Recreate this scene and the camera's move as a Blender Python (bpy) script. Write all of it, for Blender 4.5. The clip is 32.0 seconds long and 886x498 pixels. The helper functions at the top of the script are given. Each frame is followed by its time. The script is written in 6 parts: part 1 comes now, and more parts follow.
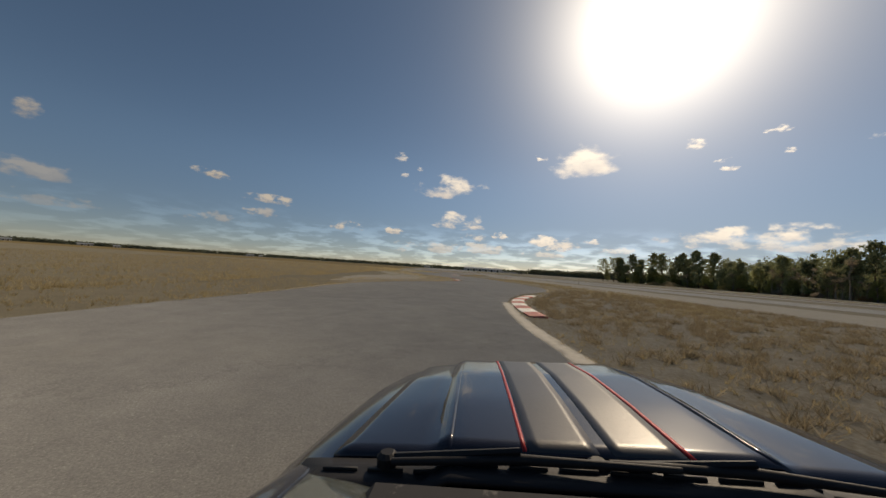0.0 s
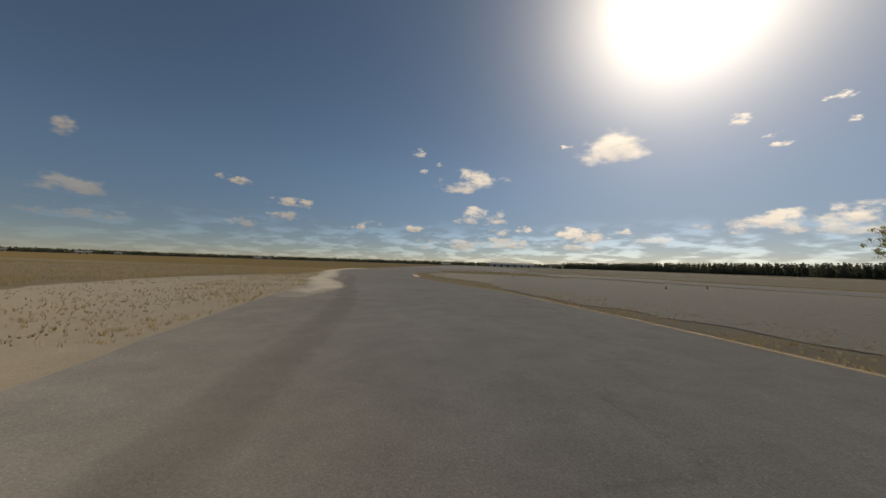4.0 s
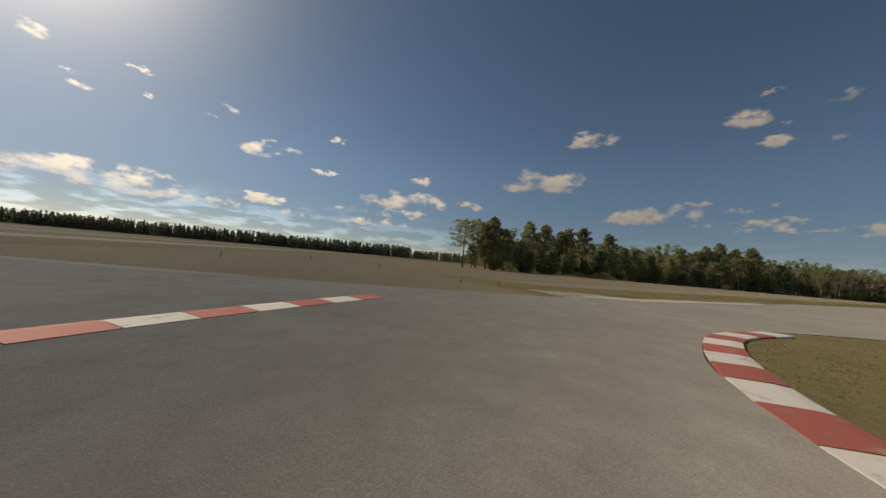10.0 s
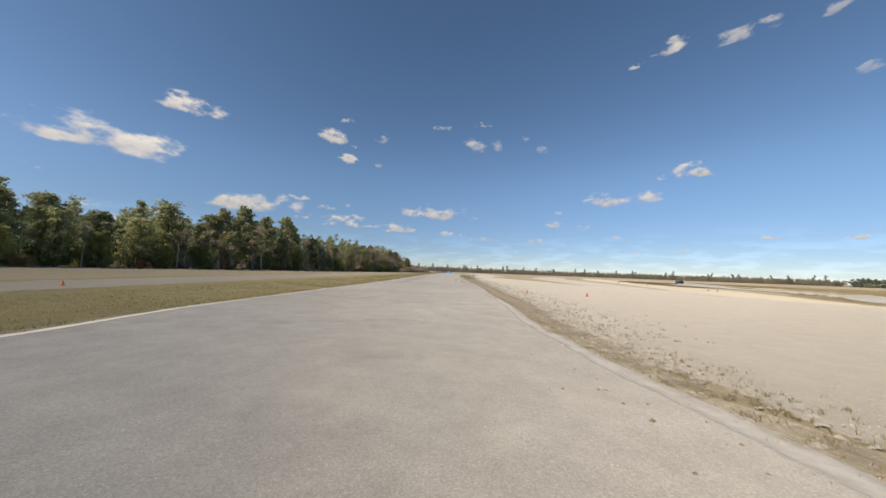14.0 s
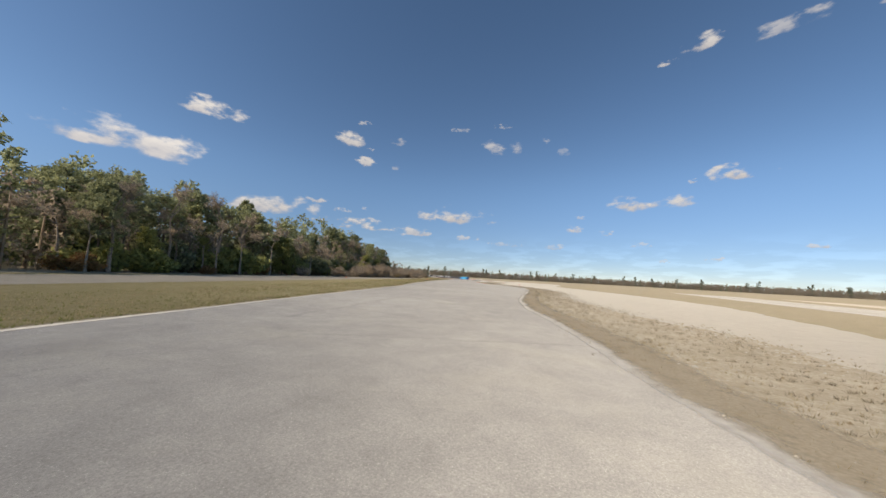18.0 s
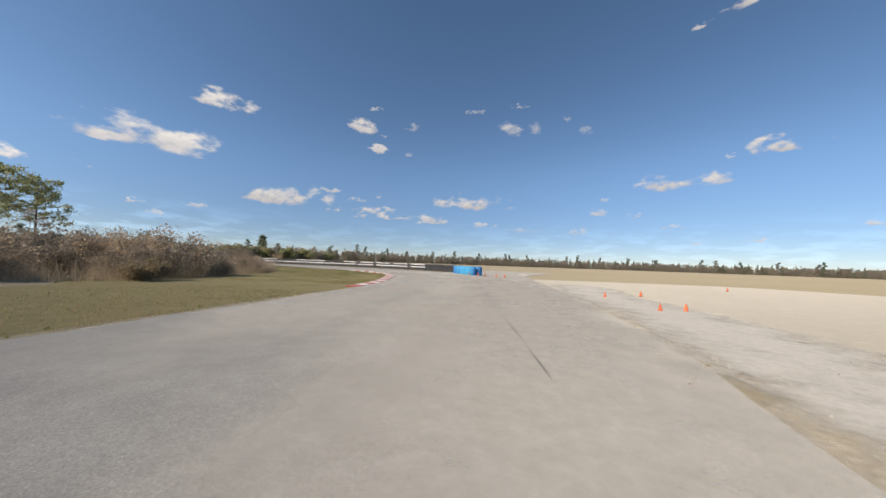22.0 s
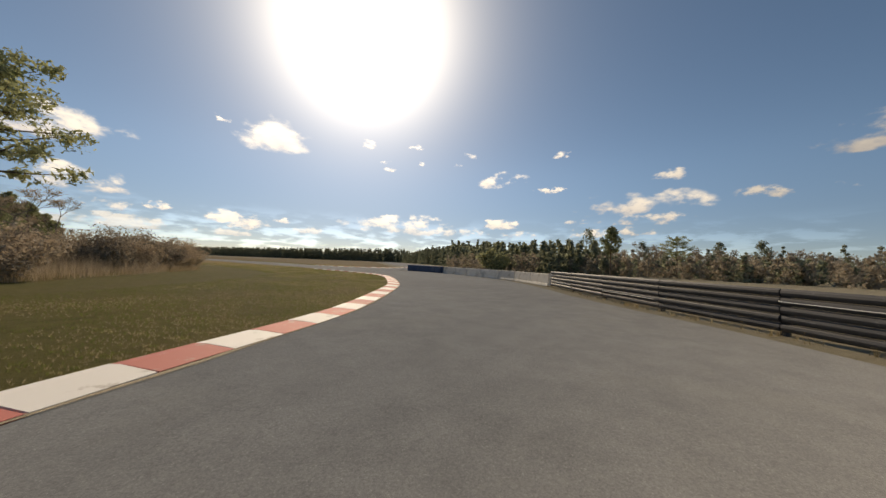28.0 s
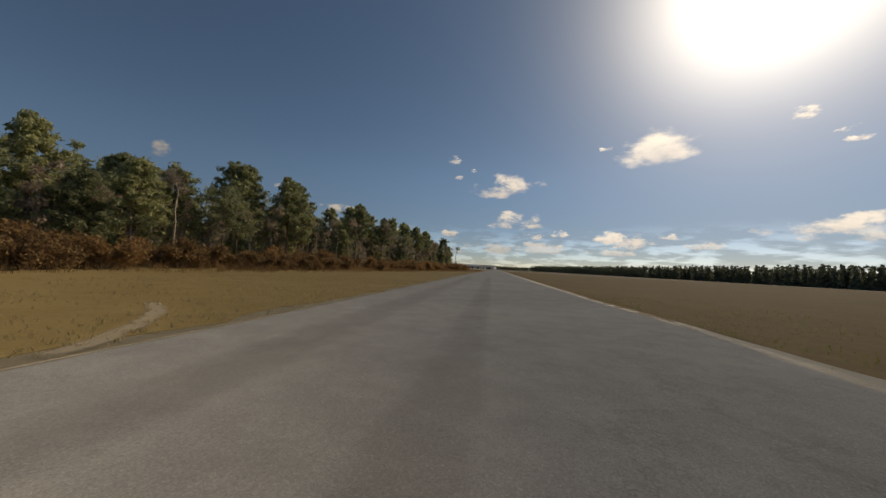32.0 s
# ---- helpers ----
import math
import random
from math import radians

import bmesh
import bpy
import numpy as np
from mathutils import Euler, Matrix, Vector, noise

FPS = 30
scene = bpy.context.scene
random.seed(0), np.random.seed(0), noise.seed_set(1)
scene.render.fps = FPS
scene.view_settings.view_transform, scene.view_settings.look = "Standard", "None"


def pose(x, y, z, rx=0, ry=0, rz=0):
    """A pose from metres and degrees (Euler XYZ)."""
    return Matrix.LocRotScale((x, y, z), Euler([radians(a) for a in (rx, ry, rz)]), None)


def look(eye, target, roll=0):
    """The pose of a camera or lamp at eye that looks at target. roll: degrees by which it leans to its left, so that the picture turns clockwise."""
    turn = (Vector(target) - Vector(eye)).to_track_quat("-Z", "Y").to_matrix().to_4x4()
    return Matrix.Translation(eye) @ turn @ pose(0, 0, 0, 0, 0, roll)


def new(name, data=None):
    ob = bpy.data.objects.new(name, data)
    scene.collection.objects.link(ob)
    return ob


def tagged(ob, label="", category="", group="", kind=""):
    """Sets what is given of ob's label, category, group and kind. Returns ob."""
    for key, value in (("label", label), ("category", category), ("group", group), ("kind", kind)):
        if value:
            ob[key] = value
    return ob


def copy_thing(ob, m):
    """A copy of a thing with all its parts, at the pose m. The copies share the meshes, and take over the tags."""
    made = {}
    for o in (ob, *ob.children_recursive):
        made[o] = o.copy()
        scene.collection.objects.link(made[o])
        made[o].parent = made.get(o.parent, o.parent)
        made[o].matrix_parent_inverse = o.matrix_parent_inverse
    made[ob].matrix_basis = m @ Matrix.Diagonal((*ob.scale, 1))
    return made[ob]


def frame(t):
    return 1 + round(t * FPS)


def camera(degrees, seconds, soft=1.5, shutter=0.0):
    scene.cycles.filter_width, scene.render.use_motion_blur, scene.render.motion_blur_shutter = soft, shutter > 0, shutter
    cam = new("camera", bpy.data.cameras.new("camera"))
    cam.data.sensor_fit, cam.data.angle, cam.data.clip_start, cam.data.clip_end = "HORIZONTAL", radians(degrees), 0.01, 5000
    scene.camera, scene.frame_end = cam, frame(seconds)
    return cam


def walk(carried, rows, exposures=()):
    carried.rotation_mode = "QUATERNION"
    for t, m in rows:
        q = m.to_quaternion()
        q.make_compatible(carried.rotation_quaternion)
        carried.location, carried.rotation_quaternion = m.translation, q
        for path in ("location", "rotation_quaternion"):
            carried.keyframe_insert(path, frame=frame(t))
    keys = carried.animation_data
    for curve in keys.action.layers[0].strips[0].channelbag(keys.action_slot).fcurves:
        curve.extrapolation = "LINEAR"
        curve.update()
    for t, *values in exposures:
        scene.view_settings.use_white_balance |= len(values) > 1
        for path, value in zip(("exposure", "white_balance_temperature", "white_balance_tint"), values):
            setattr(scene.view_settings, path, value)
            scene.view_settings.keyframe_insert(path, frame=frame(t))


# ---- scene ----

EXPOSURES = [(0.0, -0.72, 9900, 14), (2.0, -0.86, 9900, 14), (5.0, -0.8, 10100, 14), (6.0, -0.5, 10400, 14), (8.0, -0.6, 10500, 14), (10.0, -0.75, 10200, 13), (11.0, -0.25, 8900, 14), (13.0, 0.16, 8250, 14), (21.0, 0.2, 8050, 14), (23.0, 0.26, 8050, 14), (25.0, 0.22, 8900, 14), (27.5, -0.2, 9900, 14), (28.5, -0.33, 10300, 14), (30.0, -0.55, 10000, 14), (31.0, -0.82, 9800, 14), (32.0, -0.8, 9800, 14)]
cam = camera(108.92, 32.0)
PATH = [  # seconds, place, turn in degrees
    (0.0, pose(-4.00, -0.00, 1.44, 93.48, -3.73, -0.23)),
    (0.5, pose(-2.96, 14.21, 1.44, 92.60, -3.63, -2.03)),
    (1.0, pose(-1.59, 28.17, 1.44, 92.88, -1.72, -1.85)),
    (1.5, pose(-1.08, 41.64, 1.44, 92.77, -0.31, 3.72)),
    (2.0, pose(-1.37, 54.50, 1.44, 92.80, -1.27, 8.46)),
    (2.5, pose(-2.66, 66.96, 1.44, 92.75, -4.19, 4.76)),
    (3.0, pose(-2.40, 79.80, 1.44, 92.76, -3.40, 3.00)),
    (3.5, pose(-0.60, 92.30, 1.44, 92.77, -2.60, -1.00)),
    (4.0, pose(-1.30, 105.10, 1.44, 92.78, -1.81, 4.00)),
    (4.5, pose(-4.13, 117.42, 1.44, 92.79, -1.02, 13.24)),
    (5.0, pose(-6.63, 127.34, 1.44, 92.73, -1.27, 21.44)),
    (5.5, pose(-10.74, 136.70, 1.44, 91.75, -1.91, 26.81)),
    (6.0, pose(-14.32, 145.02, 1.44, 91.58, -4.54, 24.76)),
    (6.5, pose(-17.90, 153.40, 1.44, 91.76, -5.58, 16.07)),
    (7.0, pose(-19.04, 162.63, 1.44, 92.04, -5.73, 3.08)),
    (7.5, pose(-18.03, 170.67, 1.44, 91.98, -5.18, -11.91)),
    (8.0, pose(-15.20, 177.49, 1.44, 92.06, -5.57, -27.71)),
    (8.5, pose(-10.82, 182.77, 1.44, 92.49, -5.65, -43.58)),
    (9.0, pose(-6.17, 185.29, 1.44, 92.45, -5.75, -61.10)),
    (9.5, pose(-1.19, 186.13, 1.44, 92.46, -5.04, -77.68)),
    (10.0, pose(3.89, 185.68, 1.44, 92.00, -5.07, -94.29)),
    (10.5, pose(8.56, 183.26, 1.44, 91.92, -4.96, -110.61)),
    (11.0, pose(14.30, 179.36, 1.44, 92.25, -5.77, -127.91)),
    (11.5, pose(18.73, 173.86, 1.44, 92.36, -5.71, -144.78)),
    (12.0, pose(21.45, 167.22, 1.44, 92.76, -4.70, -159.89)),
    (12.5, pose(23.33, 159.29, 1.44, 93.05, -2.61, -163.14)),
    (13.0, pose(25.63, 151.40, 1.44, 93.04, -1.97, -162.13)),
    (13.5, pose(27.85, 143.35, 1.44, 93.51, -1.81, -160.34)),
    (14.0, pose(30.53, 134.88, 1.44, 93.97, -2.11, -157.53)),
    (14.5, pose(33.58, 125.95, 1.44, 93.85, -2.72, -155.65)),
    (15.0, pose(36.78, 117.00, 1.44, 93.90, -2.79, -155.24)),
    (15.5, pose(40.41, 107.54, 1.44, 93.96, -2.86, -154.83)),
    (16.0, pose(44.60, 96.89, 1.44, 94.01, -2.94, -154.42)),
    (16.5, pose(49.51, 84.36, 1.44, 94.06, -3.01, -154.01)),
    (17.0, pose(54.83, 70.66, 1.44, 94.20, -2.81, -154.07)),
    (17.5, pose(60.59, 56.66, 1.44, 94.50, -3.23, -154.40)),
    (18.0, pose(66.28, 42.48, 1.44, 94.70, -3.12, -154.61)),
    (18.5, pose(71.87, 28.36, 1.44, 94.57, -3.50, -154.72)),
    (19.0, pose(77.21, 14.48, 1.44, 94.17, -2.70, -154.78)),
    (19.5, pose(82.42, 0.83, 1.44, 93.59, -2.63, -154.67)),
    (20.0, pose(87.33, -12.95, 1.44, 92.83, -2.73, -154.76)),
    (20.5, pose(91.98, -26.23, 1.44, 92.85, -3.37, -154.56)),
    (21.0, pose(96.43, -38.56, 1.44, 92.58, -3.04, -154.60)),
    (21.5, pose(100.17, -49.81, 1.44, 92.77, -2.55, -153.82)),
    (22.0, pose(103.94, -58.92, 1.44, 92.48, -2.00, -151.34)),
    (22.5, pose(107.77, -66.92, 1.44, 92.46, -1.53, -146.47)),
    (23.0, pose(112.10, -73.93, 1.44, 92.52, -1.15, -139.67)),
    (23.5, pose(116.10, -80.10, 1.44, 92.76, -0.38, -131.13)),
    (24.0, pose(121.31, -85.17, 1.44, 92.77, -1.05, -121.86)),
    (24.5, pose(128.13, -89.18, 1.44, 93.38, -2.94, -112.03)),
    (25.0, pose(135.97, -91.93, 1.44, 93.52, -4.12, -101.92)),
    (25.5, pose(144.57, -93.23, 1.44, 93.22, -4.71, -92.97)),
    (26.0, pose(153.44, -93.37, 1.44, 92.87, -4.33, -83.89)),
    (26.5, pose(162.64, -91.49, 1.44, 92.53, -3.96, -74.76)),
    (27.0, pose(171.94, -88.05, 1.44, 92.18, -3.58, -65.93)),
    (27.5, pose(181.06, -83.50, 1.44, 91.84, -3.21, -57.71)),
    (28.0, pose(190.01, -78.56, 1.44, 92.52, -2.08, -49.91)),
    (28.5, pose(198.17, -72.06, 1.44, 93.13, -0.60, -41.98)),
    (29.0, pose(205.39, -63.78, 1.44, 92.93, -1.12, -33.27)),
    (29.5, pose(211.00, -53.95, 1.44, 92.67, -0.66, -23.28)),
    (30.0, pose(215.00, -42.73, 1.44, 93.33, -1.73, -13.37)),
    (30.5, pose(218.10, -31.34, 1.44, 93.31, -0.77, -4.08)),
    (31.0, pose(218.81, -19.50, 1.44, 93.37, -0.59, 4.22)),
    (31.5, pose(218.18, -7.79, 1.44, 93.60, -1.96, 10.39)),
    (32.0, pose(216.95, 3.68, 1.44, 93.11, -2.96, 12.74)),
]
walk(cam, PATH, EXPOSURES)

# ---- light ----
SUN_AZ, SUN_EL = radians(34.0), radians(36.0)
world = bpy.data.worlds.new("world")
scene.world = world
world.use_nodes = True
wn, wl = world.node_tree.nodes, world.node_tree.links
wn.clear()
sky = wn.new("ShaderNodeTexSky")
sky.sky_type = 'NISHITA'
sky.sun_disc = False
sky.sun_elevation = SUN_EL
sky.sun_rotation = SUN_AZ
sky.air_density, sky.dust_density, sky.ozone_density = 0.6, 0.15, 3.0
background = wn.new("ShaderNodeBackground")
background.inputs["Strength"].default_value = 0.15
world_out = wn.new("ShaderNodeOutputWorld")
# steep bright glow added to the sky round the sun, imitating its glare
sun_way = Vector((math.sin(SUN_AZ) * math.cos(SUN_EL), math.cos(SUN_AZ) * math.cos(SUN_EL), math.sin(SUN_EL)))
where = wn.new("ShaderNodeTexCoord")
facing = wn.new("ShaderNodeVectorMath")
facing.operation = 'DOT_PRODUCT'
facing.inputs[1].default_value = sun_way
wl.new(where.outputs["Generated"], facing.inputs[0])
away = wn.new("ShaderNodeMath")
away.operation, away.use_clamp = 'MAXIMUM', False
away.inputs[1].default_value = 0.0
wl.new(facing.outputs["Value"], away.inputs[0])
total = None
for power, gain in ((420.0, 60.0), (70.0, 13.0), (26.0, 5.0), (7.0, 0.5)):
    lobe = wn.new("ShaderNodeMath")
    lobe.operation, lobe.inputs[1].default_value = 'POWER', power
    wl.new(away.outputs[0], lobe.inputs[0])
    scaled = wn.new("ShaderNodeMath")
    scaled.operation, scaled.inputs[1].default_value = 'MULTIPLY_ADD', gain
    wl.new(lobe.outputs[0], scaled.inputs[0])
    scaled.inputs[2].default_value = 0.0
    if total:
        wl.new(total, scaled.inputs[2])
    total = scaled.outputs[0]
glow = wn.new("ShaderNodeVectorMath")
glow.operation, glow.inputs[0].default_value = 'SCALE', (0.88, 0.97, 1.06)
wl.new(total, glow.inputs["Scale"])
vivid = wn.new("ShaderNodeHueSaturation")
vivid.inputs["Hue"].default_value, vivid.inputs["Saturation"].default_value = 0.4965, 1.12
wl.new(sky.outputs[0], vivid.inputs["Color"])
both = wn.new("ShaderNodeVectorMath")
both.operation = 'ADD'
# the lowest sky is multiplied darker and bluer, which takes out its yellow
height = wn.new("ShaderNodeSeparateXYZ")
wl.new(where.outputs["Generated"], height.inputs[0])
low_sky = wn.new("ShaderNodeMapRange")
low_sky.interpolation_type = 'SMOOTHSTEP'
low_sky.inputs["From Min"].default_value, low_sky.inputs["From Max"].default_value = 0.0, 0.30
low_sky.inputs["To Min"].default_value, low_sky.inputs["To Max"].default_value = 1.0, 0.0
wl.new(height.outputs["Z"], low_sky.inputs["Value"])
low_tint = wn.new("ShaderNodeMixRGB")
low_tint.blend_type, low_tint.inputs[2].default_value = 'MULTIPLY', (0.54, 0.55, 0.61, 1)
wl.new(low_sky.outputs[0], low_tint.inputs[0])
wl.new(vivid.outputs[0], low_tint.inputs[1])
wl.new(low_tint.outputs[0], both.inputs[0])
wl.new(glow.outputs[0], both.inputs[1])
# thin rows of far clouds low in the sky: a level layer seen at a grazing angle
rise = wn.new("ShaderNodeMath")
rise.operation, rise.inputs[1].default_value = 'ADD', 0.16
wl.new(height.outputs["Z"], rise.inputs[0])
level = wn.new("ShaderNodeVectorMath")
level.operation = 'DIVIDE'
three = wn.new("ShaderNodeCombineXYZ")
for k in range(3):
    wl.new(rise.outputs[0], three.inputs[k])
wl.new(where.outputs["Generated"], level.inputs[0])
wl.new(three.outputs[0], level.inputs[1])
puffs = wn.new("ShaderNodeTexNoise")
puffs.noise_dimensions = '2D'
puffs.inputs["Scale"].default_value, puffs.inputs["Detail"].default_value, puffs.inputs["Roughness"].default_value = 2.6, 6.0, 0.55
wl.new(level.outputs[0], puffs.inputs["Vector"])
cover = wn.new("ShaderNodeMapRange")
cover.interpolation_type = 'SMOOTHSTEP'
cover.inputs["From Min"].default_value, cover.inputs["From Max"].default_value = 0.44, 0.64
wl.new(puffs.outputs[0], cover.inputs["Value"])
belt_low = wn.new("ShaderNodeMapRange")
belt_low.interpolation_type = 'SMOOTHSTEP'
belt_low.inputs["From Min"].default_value, belt_low.inputs["From Max"].default_value = 0.06, 0.15
belt_low.inputs["To Min"].default_value, belt_low.inputs["To Max"].default_value = 1.0, 0.0
wl.new(height.outputs["Z"], belt_low.inputs["Value"])
amount = wn.new("ShaderNodeMath")
amount.operation = 'MULTIPLY'
wl.new(cover.outputs[0], amount.inputs[0])
wl.new(belt_low.outputs[0], amount.inputs[1])
# these rows are brightened towards the sun
forward = wn.new("ShaderNodeMath")
forward.operation, forward.inputs[1].default_value, forward.inputs[2].default_value = 'MULTIPLY_ADD', 0.6, 0.12
wl.new(away.outputs[0], forward.inputs[0])
veil = wn.new("ShaderNodeMath")
veil.operation, veil.inputs[2].default_value = 'MULTIPLY_ADD', 1.0
wl.new(amount.outputs[0], veil.inputs[0])
wl.new(forward.outputs[0], veil.inputs[1])
clouded = wn.new("ShaderNodeVectorMath")
clouded.operation = 'SCALE'
wl.new(both.outputs[0], clouded.inputs[0])
wl.new(veil.outputs[0], clouded.inputs["Scale"])
wl.new(clouded.outputs[0], background.inputs[0])
wl.new(background.outputs[0], world_out.inputs[0])
sun = new("sun", bpy.data.lights.new("sun", 'SUN'))
sun.data.energy, sun.data.angle, sun.data.color = 4.0, radians(0.53), (1.0, 0.975, 0.93)
sun.matrix_world = look(sun_way * 50, (0, 0, 0))

# ---- materials ----
def material(name, rough=0.8, metal=0.0, spec=0.3):
    m = bpy.data.materials.new(name)
    m.use_nodes = True
    b = m.node_tree.nodes["Principled BSDF"]
    b.inputs["Roughness"].default_value = rough
    b.inputs["Metallic"].default_value = metal
    b.inputs["Specular IOR Level"].default_value = spec
    return m, m.node_tree.nodes, m.node_tree.links, b


def ramp(nodes, links, source, stops):
    r = nodes.new("ShaderNodeValToRGB")
    r.color_ramp.elements[0].position, r.color_ramp.elements[0].color = stops[0][0], (*stops[0][1], 1)
    r.color_ramp.elements[1].position, r.color_ramp.elements[1].color = stops[-1][0], (*stops[-1][1], 1)
    for at, c in stops[1:-1]:
        e = r.color_ramp.elements.new(at)
        e.color = (*c, 1)
    links.new(source, r.inputs[0])
    return r.outputs[0]


def noise_node(nodes, links, scale, detail=4.0, rough=0.6, stretch=None, coord="Object", turn=0.0):
    tc = nodes.new("ShaderNodeTexCoord")
    n = nodes.new("ShaderNodeTexNoise")
    n.inputs["Scale"].default_value = scale
    n.inputs["Detail"].default_value = detail
    n.inputs["Roughness"].default_value = rough
    if stretch:
        mp = nodes.new("ShaderNodeMapping")
        mp.inputs["Scale"].default_value = stretch
        mp.inputs["Rotation"].default_value = (0, 0, turn)
        links.new(tc.outputs[coord], mp.inputs[0])
        links.new(mp.outputs[0], n.inputs[0])
    else:
        links.new(tc.outputs[coord], n.inputs[0])
    return n.outputs[0]


def mix(nodes, links, factor, a, b, kind='MIX'):
    x = nodes.new("ShaderNodeMix")
    x.data_type, x.blend_type = 'RGBA', kind
    if isinstance(factor, float):
        x.inputs[0].default_value = factor
    else:
        links.new(factor, x.inputs[0])
    for value, slot in ((a, 6), (b, 7)):
        if isinstance(value, tuple):
            x.inputs[slot].default_value = (*value, 1)
        else:
            links.new(value, x.inputs[slot])
    return x.outputs[2]


def bump(nodes, links, height, shader, strength=0.4, distance=0.02):
    n = nodes.new("ShaderNodeBump")
    n.inputs["Strength"].default_value = strength
    n.inputs["Distance"].default_value = distance
    links.new(height, n.inputs["Height"])
    links.new(n.outputs[0], shader.inputs["Normal"])


def ground_material(name, stops_big, stops_fine, big, fine, rough=0.95, relief=0.02, amount=0.5, stretch=None, turn=0.0):
    """Soil, grass or sand: a broad mottling, patches a foot across, a fine grain over them, and relief."""
    m, n, l, b = material(name, rough, spec=0.1)
    b.inputs["Diffuse Roughness"].default_value = 0.75
    c1 = ramp(n, l, noise_node(n, l, big, 5, 0.62, stretch, turn=turn), stops_big)
    patch = ramp(n, l, noise_node(n, l, fine * 0.22, 7, 0.72), stops_fine)
    f = noise_node(n, l, fine * 3.5, 5, 0.75)
    c2 = ramp(n, l, f, stops_fine)
    c = mix(n, l, amount * 0.9, c1, patch, 'MIX')
    l.new(mix(n, l, amount * 0.75, c, c2, 'MIX'), b.inputs["Base Color"])
    bump(n, l, f, b, 1.0, relief)
    return m


def asphalt_material(name, tone, warm, dust):
    m, n, l, b = material(name, 0.95, spec=0.08)
    b.inputs["Diffuse Roughness"].default_value = 0.75
    broad = ramp(n, l, noise_node(n, l, 0.11, 6, 0.6), [(0.25, tuple(tone * 0.86 * w for w in warm)), (0.75, tuple(tone * 1.14 * w for w in warm))])
    fine = noise_node(n, l, 62, 4, 0.85)
    grain = ramp(n, l, fine, [(0.3, (0.5, 0.49, 0.48)), (0.5, (1, 1, 1)), (0.64, (1.35, 1.34, 1.31)), (0.7, (2.8, 2.75, 2.65))])
    c = mix(n, l, 0.7, broad, grain, 'MULTIPLY')
    streak = ramp(n, l, noise_node(n, l, 1.3, 7, 0.7), [(0.3, (0.86, 0.86, 0.86)), (0.7, (1.12, 1.12, 1.11))])
    c = mix(n, l, 1.0, c, streak, 'MULTIPLY')
    drift = ramp(n, l, noise_node(n, l, 0.35, 7, 0.65), [(0.52, (0, 0, 0)), (0.72, (1, 1, 1))])
    part_dust = n.new("ShaderNodeMath")
    part_dust.operation, part_dust.inputs[1].default_value = 'MULTIPLY', dust
    l.new(drift, part_dust.inputs[0])
    c = mix(n, l, part_dust.outputs[0], c, (0.43, 0.405, 0.335))
    vor = n.new("ShaderNodeTexVoronoi")
    vor.feature, vor.inputs["Scale"].default_value = 'DISTANCE_TO_EDGE', 0.055
    tc, warp = n.new("ShaderNodeTexCoord"), noise_node(n, l, 0.6, 6, 0.7)
    add = n.new("ShaderNodeMixRGB")
    add.blend_type, add.inputs[0].default_value = 'ADD', 1.0
    scale_up = n.new("ShaderNodeVectorMath")
    scale_up.operation, scale_up.inputs[3].default_value = 'SCALE', 5.0
    l.new(warp, scale_up.inputs[0])
    l.new(tc.outputs["Object"], add.inputs[1])
    l.new(scale_up.outputs[0], add.inputs[2])
    l.new(add.outputs[0], vor.inputs["Vector"])
    crack = ramp(n, l, vor.outputs[0], [(0.0, (0.86, 0.86, 0.86)), (0.0010, (1, 1, 1))])
    c = mix(n, l, 1.0, c, crack, 'MULTIPLY')
    l.new(c, b.inputs["Base Color"])
    bump(n, l, fine, b, 0.3, 0.003)
    return m


def paint_material(name, colour, rough=0.6, wear=(0.3, 0.28, 0.25), worn=0.62, scale=6.0, spec=0.3, metal=0.0):
    """A painted or moulded surface with scuffs in the colour wear."""
    m, n, l, b = material(name, rough, metal, spec)
    fac = ramp(n, l, noise_node(n, l, scale, 7, 0.68), [(worn, (0, 0, 0)), (min(1.0, worn + 0.1), (1, 1, 1))])
    c = mix(n, l, fac, colour, wear)
    info = n.new("ShaderNodeObjectInfo")
    vary = ramp(n, l, info.outputs["Random"], [(0.0, (0.82, 0.82, 0.82)), (1.0, (1.08, 1.08, 1.08))])
    l.new(mix(n, l, 1.0, c, vary, 'MULTIPLY'), b.inputs["Base Color"])
    bump(n, l, noise_node(n, l, scale * 6, 4, 0.6), b, 0.15, 0.004)
    return m


def leaf_material(name, dark, light, thin=0.35):
    m, n, l, b = material(name, 0.75, spec=0.15)
    geo = n.new("ShaderNodeNewGeometry")
    info = n.new("ShaderNodeObjectInfo")
    c = ramp(n, l, geo.outputs["Random Per Island"], [(0.0, dark), (1.0, light)])
    vary = ramp(n, l, info.outputs["Random"], [(0.0, (0.75, 0.78, 0.8)), (1.0, (1.25, 1.2, 1.1))])
    c = mix(n, l, 1.0, c, vary, 'MULTIPLY')
    l.new(c, b.inputs["Base Color"])
    t = n.new("ShaderNodeBsdfTranslucent")
    l.new(c, t.inputs[0])
    ms = n.new("ShaderNodeMixShader")
    ms.inputs[0].default_value = thin
    out = n["Material Output"]
    l.new(b.outputs[0], ms.inputs[1])
    l.new(t.outputs[0], ms.inputs[2])
    l.new(ms.outputs[0], out.inputs[0])
    return m


